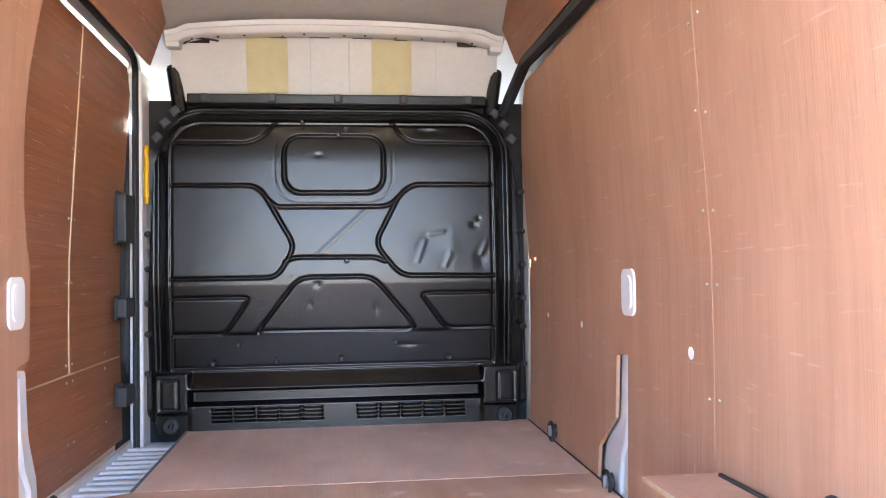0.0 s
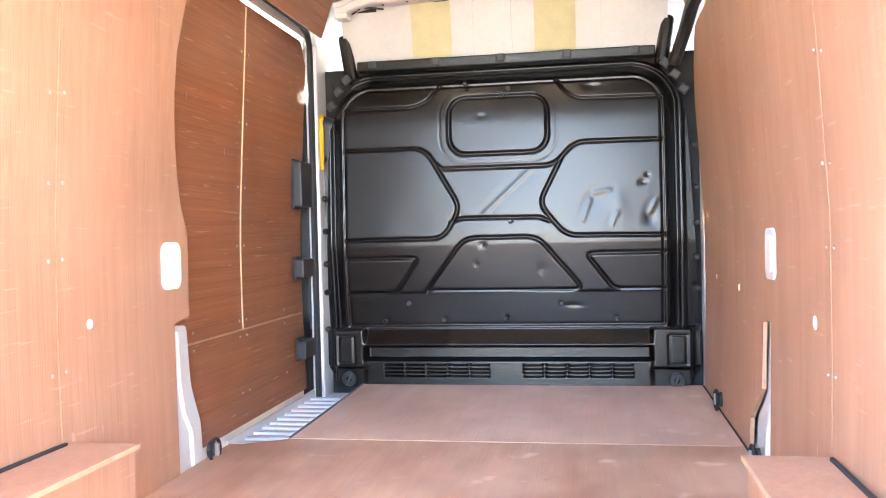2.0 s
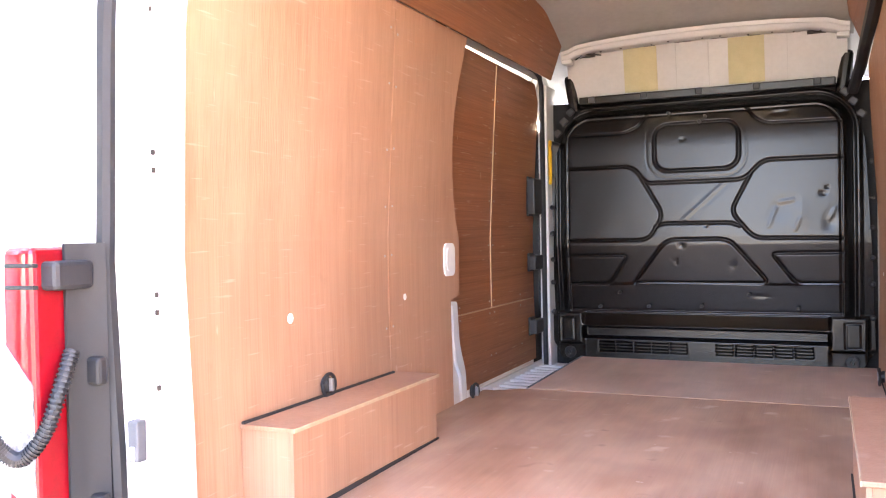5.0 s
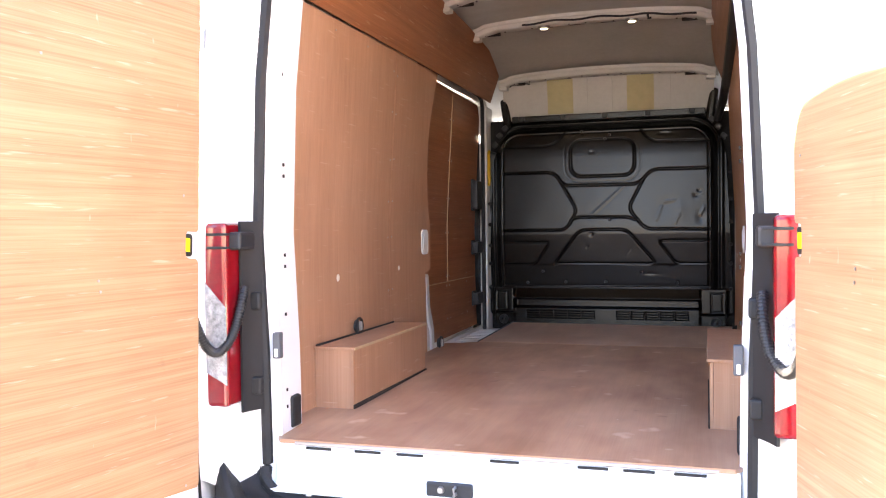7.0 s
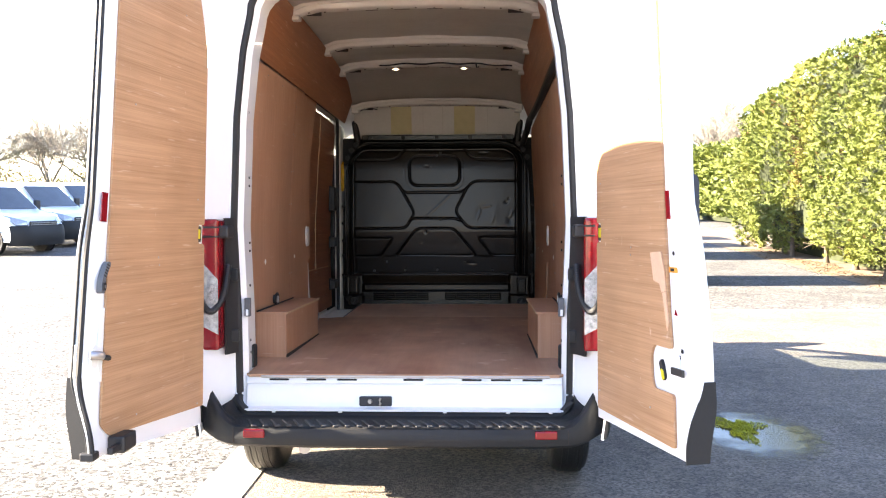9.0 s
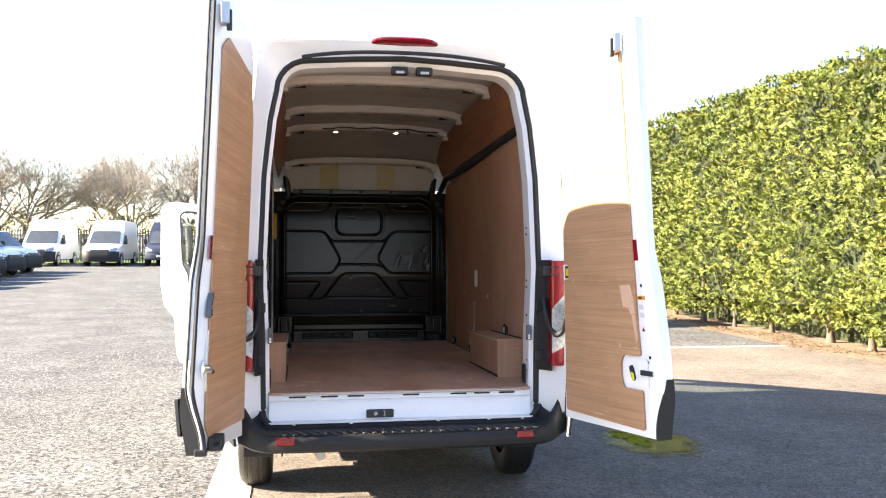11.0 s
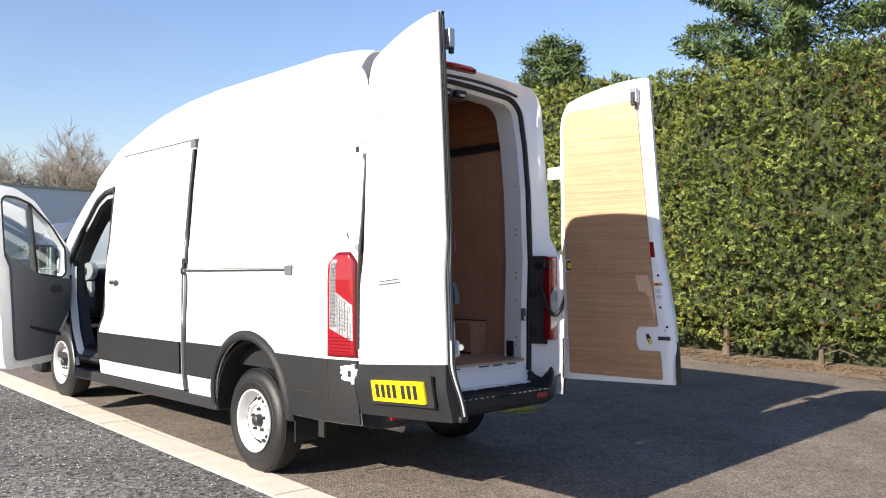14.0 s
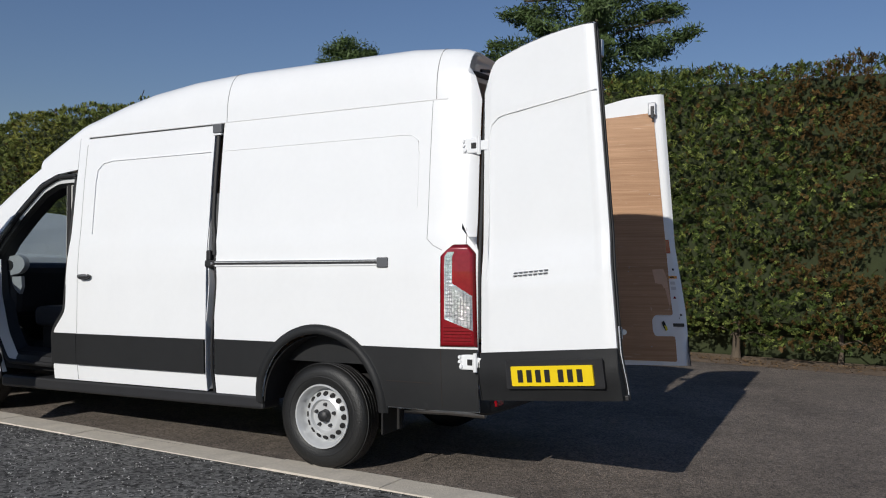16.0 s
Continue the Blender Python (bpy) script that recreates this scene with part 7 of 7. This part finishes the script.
def parked_van(paint, label, m, h=1.97, length=5.0, dark_bumper=True, roof=0.0):
    """A van with its nose towards -y."""
    v = root("parked_van", label, "van", m, "parked vans in the yard")
    W = 0.95
    top = h
    brow = min(top - 0.12, 1.93)
    prof = [(0.02, 0.34), (0.0, 0.60), (0.04, 0.86), (0.20, 1.02), (0.95, 1.18), (1.72, brow), (2.15, top - 0.04), (2.8, top), (length - 0.2, top), (length, top - 0.15), (length, 0.40)]
    prof = fillet(prof, 0.10, 3)

    def wid(y, z):
        w = W - 0.16 * max(0, (z - 1.0) / (top - 1.0)) ** 1.5 * (1 if z > 1 else 0)
        return w - 0.14 * max(0, 0.5 - y) ** 2 * 2
    n = len(prof)
    rows = []
    for k in range(9):
        q = -1 + 2 * k / 8
        rows.append([(wid(y, z) * q, y + 0.22 * abs(q) ** 3 * max(0, 1 - y / 1.2), z - 0.05 * abs(q) ** 4 * (1 if z > 1.2 else 0)) for y, z in prof])
    verts = [p for r in rows for p in r]
    faces = [(k * n + i, k * n + i + 1, (k + 1) * n + i + 1, (k + 1) * n + i) for k in range(8) for i in range(n - 1)]
    faces += [tuple(range(n)), tuple(range(8 * n, 9 * n))]
    part("body", bm_of(verts, faces), paint, v, "", True)
    slope = lambda t: (1.00 + 0.68 * t, 1.215 + (brow - 0.03 - 1.215) * t)
    part("windscreen", thick(grid(6, 4, lambda u, t: ((u - 0.5) * 2 * (0.80 - 0.08 * t), slope(t)[0] - 0.035 + 0.25 * abs(u - 0.5) ** 3, slope(t)[1] + 0.02)), 0.01), DGLASS, v, "", True)
    for sx in (-1, 1):
        part("side_window", thick(bm_of([(sx * (wid(1.5, 1.2) + 0.004), 1.25, 1.20), (sx * (wid(1.5, 1.2) + 0.004), 2.25, 1.20), (sx * (wid(2, 1.7) + 0.004), 2.2, 1.70), (sx * (wid(2, 1.7) + 0.004), 1.75, 1.70)], [(0, 1, 2, 3)]), 0.01), DGLASS, v)
        part("headlamp", thick(bm_of([(sx * 0.50, 0.03, 0.80), (sx * 0.80, 0.11, 0.80), (sx * 0.93, 0.42, 1.00), (sx * 0.90, 0.46, 1.06), (sx * 0.70, 0.20, 0.98), (sx * 0.50, 0.06, 0.90)], [(0, 1, 2, 3, 4, 5)]), 0.05), CLEAR, v)
        part("wing_mirror", box((sx * 1.06 - 0.09, 1.20, 1.18), (sx * 1.06 + 0.09, 1.32, 1.48), 0.03), BLACK, v)
        for y in (0.88, length - 1.0):
            w = part("wheel", lathe([(0.0, -0.02), (0.19, -0.02), (0.21, 0.0), (0.31, 0.005), (0.335, -0.03), (0.335, -0.19), (0.2, -0.21)], pose(sx * 0.93, y, 0.335) if sx > 0 else pose(sx * 0.93, y, 0.335, 0, 0, 180), 28), TYRE, v, "", True)
            part("rim", lathe([(0.0, -0.004), (0.10, -0.008), (0.19, -0.012), (0.205, 0.006)], pose(sx * 0.93, y, 0.335) if sx > 0 else pose(sx * 0.93, y, 0.335, 0, 0, 180), 28), RIM, w, "", True)
            part("wheel_arch", lathe([(0.34, -0.012), (0.40, -0.006), (0.41, -0.03)], pose(sx * 0.955, y, 0.36) if sx > 0 else pose(sx * 0.955, y, 0.36, 0, 0, 180), 28), GRILLE, v)
    part("grille", box((-0.48, -0.035, 0.72), (0.48, 0.03, 0.90), 0.03), GRILLE, v)
    for k in range(3):
        part("grille_bar", box((-0.46, -0.045, 0.745 + 0.05 * k), (0.46, -0.03, 0.757 + 0.05 * k), 0.003), STEEL, v)
    if dark_bumper:
        part("front_bumper", thick(grid(16, 6, lambda u, t: ((u - 0.5) * 2 * 0.955, -0.05 + 0.75 * max(0.0, abs(u - 0.5) * 2 - 0.55) ** 1.8 * 1.6 - 0.05 * math.sin(math.pi * t), 0.24 + 0.54 * t)), 0.06), CLAD, v, "", True)
    part("number_plate", box((-0.26, -0.075, 0.50), (0.26, -0.06, 0.61), 0.004), WHITE, v)
    if roof:
        part("high_roof", thick(grid(8, 12, lambda u, t: ((u - 0.5) * 2 * (0.80 - 0.05 * abs(u - 0.5)), 1.75 + (length - 1.9) * t, top - 0.10 + roof * min(1.0, 6 * t) ** 0.5 * (1 - abs((u - 0.5) * 2) ** 4))), 0.02), paint, v, "", True)
    return v


TEAL = material("teal_paint", (0.02, 0.055, 0.065), 0.3, var=0.1, scale=3, coat=0.4)
NAVY = material("navy_paint", (0.03, 0.035, 0.06), 0.3, var=0.1, scale=3, coat=0.4)
SLATE = material("slate_paint", (0.06, 0.065, 0.06), 0.35, 0.2, var=0.1, scale=3, coat=0.3)
for i in range(7):
    y = 19.2 + 2.75 * i
    parked_van(PAINT, "white mid-size van with grey bumper parked in a row", pose(-11.6 - 0.10 * i, y, land(y), 0, 0, 74 + random.uniform(-2, 2)))
for x, paint, h, lab in ((-14.2, PAINT, 2.55, "white panel van facing the yard"), (-11.0, PAINT, 2.55, "white panel van facing the yard"), (-7.85, NAVY, 2.5, "dark blue panel van facing the yard"), (-4.5, PAINT, 2.0, "white small van facing the yard"), (-2.1, TEAL, 1.95, "dark teal van facing the yard"), (1.0, NAVY, 1.95, "dark blue van facing the yard"), (3.4, PAINT, 2.3, "white panel van facing the yard")):
    parked_van(paint, lab, pose(x, 43.0, land(43.5), 0, 0, random.uniform(-4, 4)), h, 5.2, paint is PAINT)
parked_van(NAVY, "dark blue van parked nose out across the lane", pose(0.08, 12.55, 0.0, 0, 0, -89), 2.15, 4.22)
parked_van(PAINT, "white van parked nose out beyond a box van", pose(-0.75, 21.4, land(21.4), 0, 0, -88), 2.0, 5.0)
parked_van(SLATE, "blue-grey van parked nose out across the lane", pose(-0.5, 24.4, land(24.4), 0, 0, -88), 2.05, 5.0)
parked_van(SLATE, "grey-green van parked by the far hedge", pose(9.6, 36.5, land(36.5), 0, 0, 78), 1.95, 4.8)


def box_van(m):
    """A cab with a curved wind deflector and a tall plain box body, nose towards -y."""
    v = parked_van(PAINT, "white box van with a pale grey box body and roof deflector", m, 1.95, 2.45)
    v.name = "box_van"
    part("box_body", box((-1.02, 1.96, 0.62), (1.02, 5.70, 2.74), 0.02), material("box_grey", (0.70, 0.72, 0.75), 0.40, var=0.08, scale=2), v, "pale grey panelled box body")
    for z in (0.62, 2.71):
        for sx in (-1, 1):
            part("box_rail", box((sx * 1.025 - 0.02, 1.94, z), (sx * 1.025 + 0.02, 5.72, z + 0.05), 0.006), STEEL, v)
    for sx in (-1, 1):
        for y in (1.94, 5.69):
            part("corner_post", box((sx * 1.025 - 0.02, y, 0.62), (sx * 1.025 + 0.02, y + 0.05, 2.74), 0.006), WHITE, v)

    def dome(u, t):
        a = (u - 0.5) * 2
        y = 0.80 + 1.15 * t
        k = math.sin(0.5 * math.pi * min(1.0, 0.10 + 0.90 * t)) ** 0.8
        return (a * (0.86 + 0.12 * t), y + 0.16 * a * a * (1 - t), 1.90 + 0.82 * k * (1 - abs(a) ** 5 * (0.55 - 0.3 * t)))
    part("wind_deflector", thick(grid(16, 14, dome), 0.02), PAINT, v, "curved white roof deflector", True)
    for sx in (-1, 1):
        part("deflector_side", thick(grid(10, 6, lambda u, t, sx=sx: (sx * (0.90 + 0.07 * u), 1.0 + 0.95 * u, 1.70 + (dome(1.0, (0.2 + 0.95 * u) / 1.15)[2] - 1.68) * t)), 0.015), PAINT, v, "", True)
        part("wheel", lathe([(0.0, -0.02), (0.19, -0.02), (0.21, 0.0), (0.31, 0.005), (0.335, -0.03), (0.335, -0.19), (0.2, -0.21)], pose(sx * 0.97, 4.3, 0.335) if sx > 0 else pose(sx * 0.97, 4.3, 0.335, 0, 0, 180), 28), TYRE, v, "", True)
    return v


box_van(pose(-0.80, 17.95, land(18.0), 0, 0, -87))

# ---- loose stones on the worn yard ----
STONE = material("loose_stone", (0.36, 0.355, 0.345), 0.85, var=0.4, scale=30, island=0.75)
r = np.random.default_rng(61)
n = 19000
sx_, sy_ = -1.19 - 4.6 * r.beta(1.0, 1.25, n), r.uniform(-3.8, 9.0, n)
size = 0.0028 + 0.0062 * r.random(n) ** 2.2
base = np.array([(1, 0, 0), (0, 1, 0), (-1, 0, 0), (0, -1, 0), (0, 0, 0.8), (0, 0, -0.6)])
q = r.uniform(0, 6.283, n)
co, si = np.cos(q)[:, None], np.sin(q)[:, None]
px, py, pz = base[None, :, 0] * r.uniform(0.7, 1.3, (n, 6)), base[None, :, 1] * r.uniform(0.6, 1.2, (n, 6)), base[None, :, 2] * r.uniform(0.6, 1.2, (n, 6))
sv = np.stack([sx_[:, None] + size[:, None] * (px * co - py * si), sy_[:, None] + size[:, None] * (px * si + py * co), 0.0005 + size[:, None] * (pz + 0.45)], -1).reshape(-1, 3)
tri = np.array([(0, 1, 4), (1, 2, 4), (2, 3, 4), (3, 0, 4), (1, 0, 5), (2, 1, 5), (3, 2, 5), (0, 3, 5)])
sf = (np.arange(n)[:, None, None] * 6 + tri[None]).reshape(-1, 3)
tagged(mesh_of("loose_stones", sv, sf, STONE), "small grey and white loose stones on worn tarmac", "gravel", kind="stuff")

# ---- puddle and moss ----
WATER = material("puddle_water", (0.04, 0.037, 0.033), 0.10, var=0.3, scale=6, spec=0.5, bump=0.12, bump_scale=60)
pud = [(2.22 + (0.44 + 0.03 * math.sin(3 * q + 1) + 0.015 * math.sin(5 * q)) * math.cos(q), 1.95 + (0.62 + 0.03 * math.sin(2 * q) + 0.015 * math.sin(7 * q)) * math.sin(q), 0.0085) for q in np.linspace(0, 2 * math.pi, 48, endpoint=False)]
wt = WATER.node_tree
wco, wmap, wlen, wno, wad, wmr, wtr, wmx = [wt.nodes.new("ShaderNode" + k) for k in ("TexCoord", "Mapping", "VectorMath", "TexNoise", "Math", "MapRange", "BsdfTransparent", "MixShader")]
wmap.inputs["Location"].default_value, wmap.inputs["Scale"].default_value = (-2.22 / 0.47, -1.95 / 0.66, 0), (1 / 0.47, 1 / 0.66, 0)
wlen.operation, wad.operation = "LENGTH", "MULTIPLY_ADD"
wno.inputs["Scale"].default_value, wno.inputs["Detail"].default_value = 7.0, 4.0
wad.inputs[1].default_value = 0.9
wmr.inputs[1].default_value, wmr.inputs[2].default_value = 1.35, 0.95
wt.links.new(wco.outputs["Object"], wmap.inputs[0])
wt.links.new(wmap.outputs[0], wlen.inputs[0])
wt.links.new(wco.outputs["Object"], wno.inputs["Vector"])
wt.links.new(wno.outputs[0], wad.inputs[0])
wt.links.new(wlen.outputs["Value"], wad.inputs[2])
wt.links.new(wad.outputs[0], wmr.inputs[0])
wt.links.new(wmr.outputs[0], wmx.inputs[0])
wt.links.new(wtr.outputs[0], wmx.inputs[1])
wt.links.new(wt.nodes["Principled BSDF"].outputs[0], wmx.inputs[2])
wt.links.new(wmx.outputs[0], wt.nodes["Material Output"].inputs[0])
tagged(part("puddle", bm_of(pud, [tuple(range(48))]), WATER), "shallow puddle on the tarmac", "puddle", kind="structure")
MOSS = foliage_material("moss_green", (0.46, 0.42, 0.03), (0.26, 0.26, 0.025), 0.4)


def moss_place(r, n):
    q, s = r.uniform(0, 6.283, n), r.random(n)
    s = s * (1 + 0.45 * np.sin(3 * q + 0.5) + 0.3 * np.sin(7 * q))
    x, y = 2.13 + 0.13 * s * np.cos(q), 2.08 + 0.25 * s * np.sin(q)
    return np.stack([x, y, 0.012 + 0.014 * (1 - s) * r.random(n)], 1), np.tile((0.0, 0.0, 1.0), (n, 1))


v, f = leaves(4200, 9, moss_place, 0.014)
tagged(mesh_of("moss_patch", v, f, MOSS), "yellow-green moss clump in the puddle", "moss", kind="stuff")
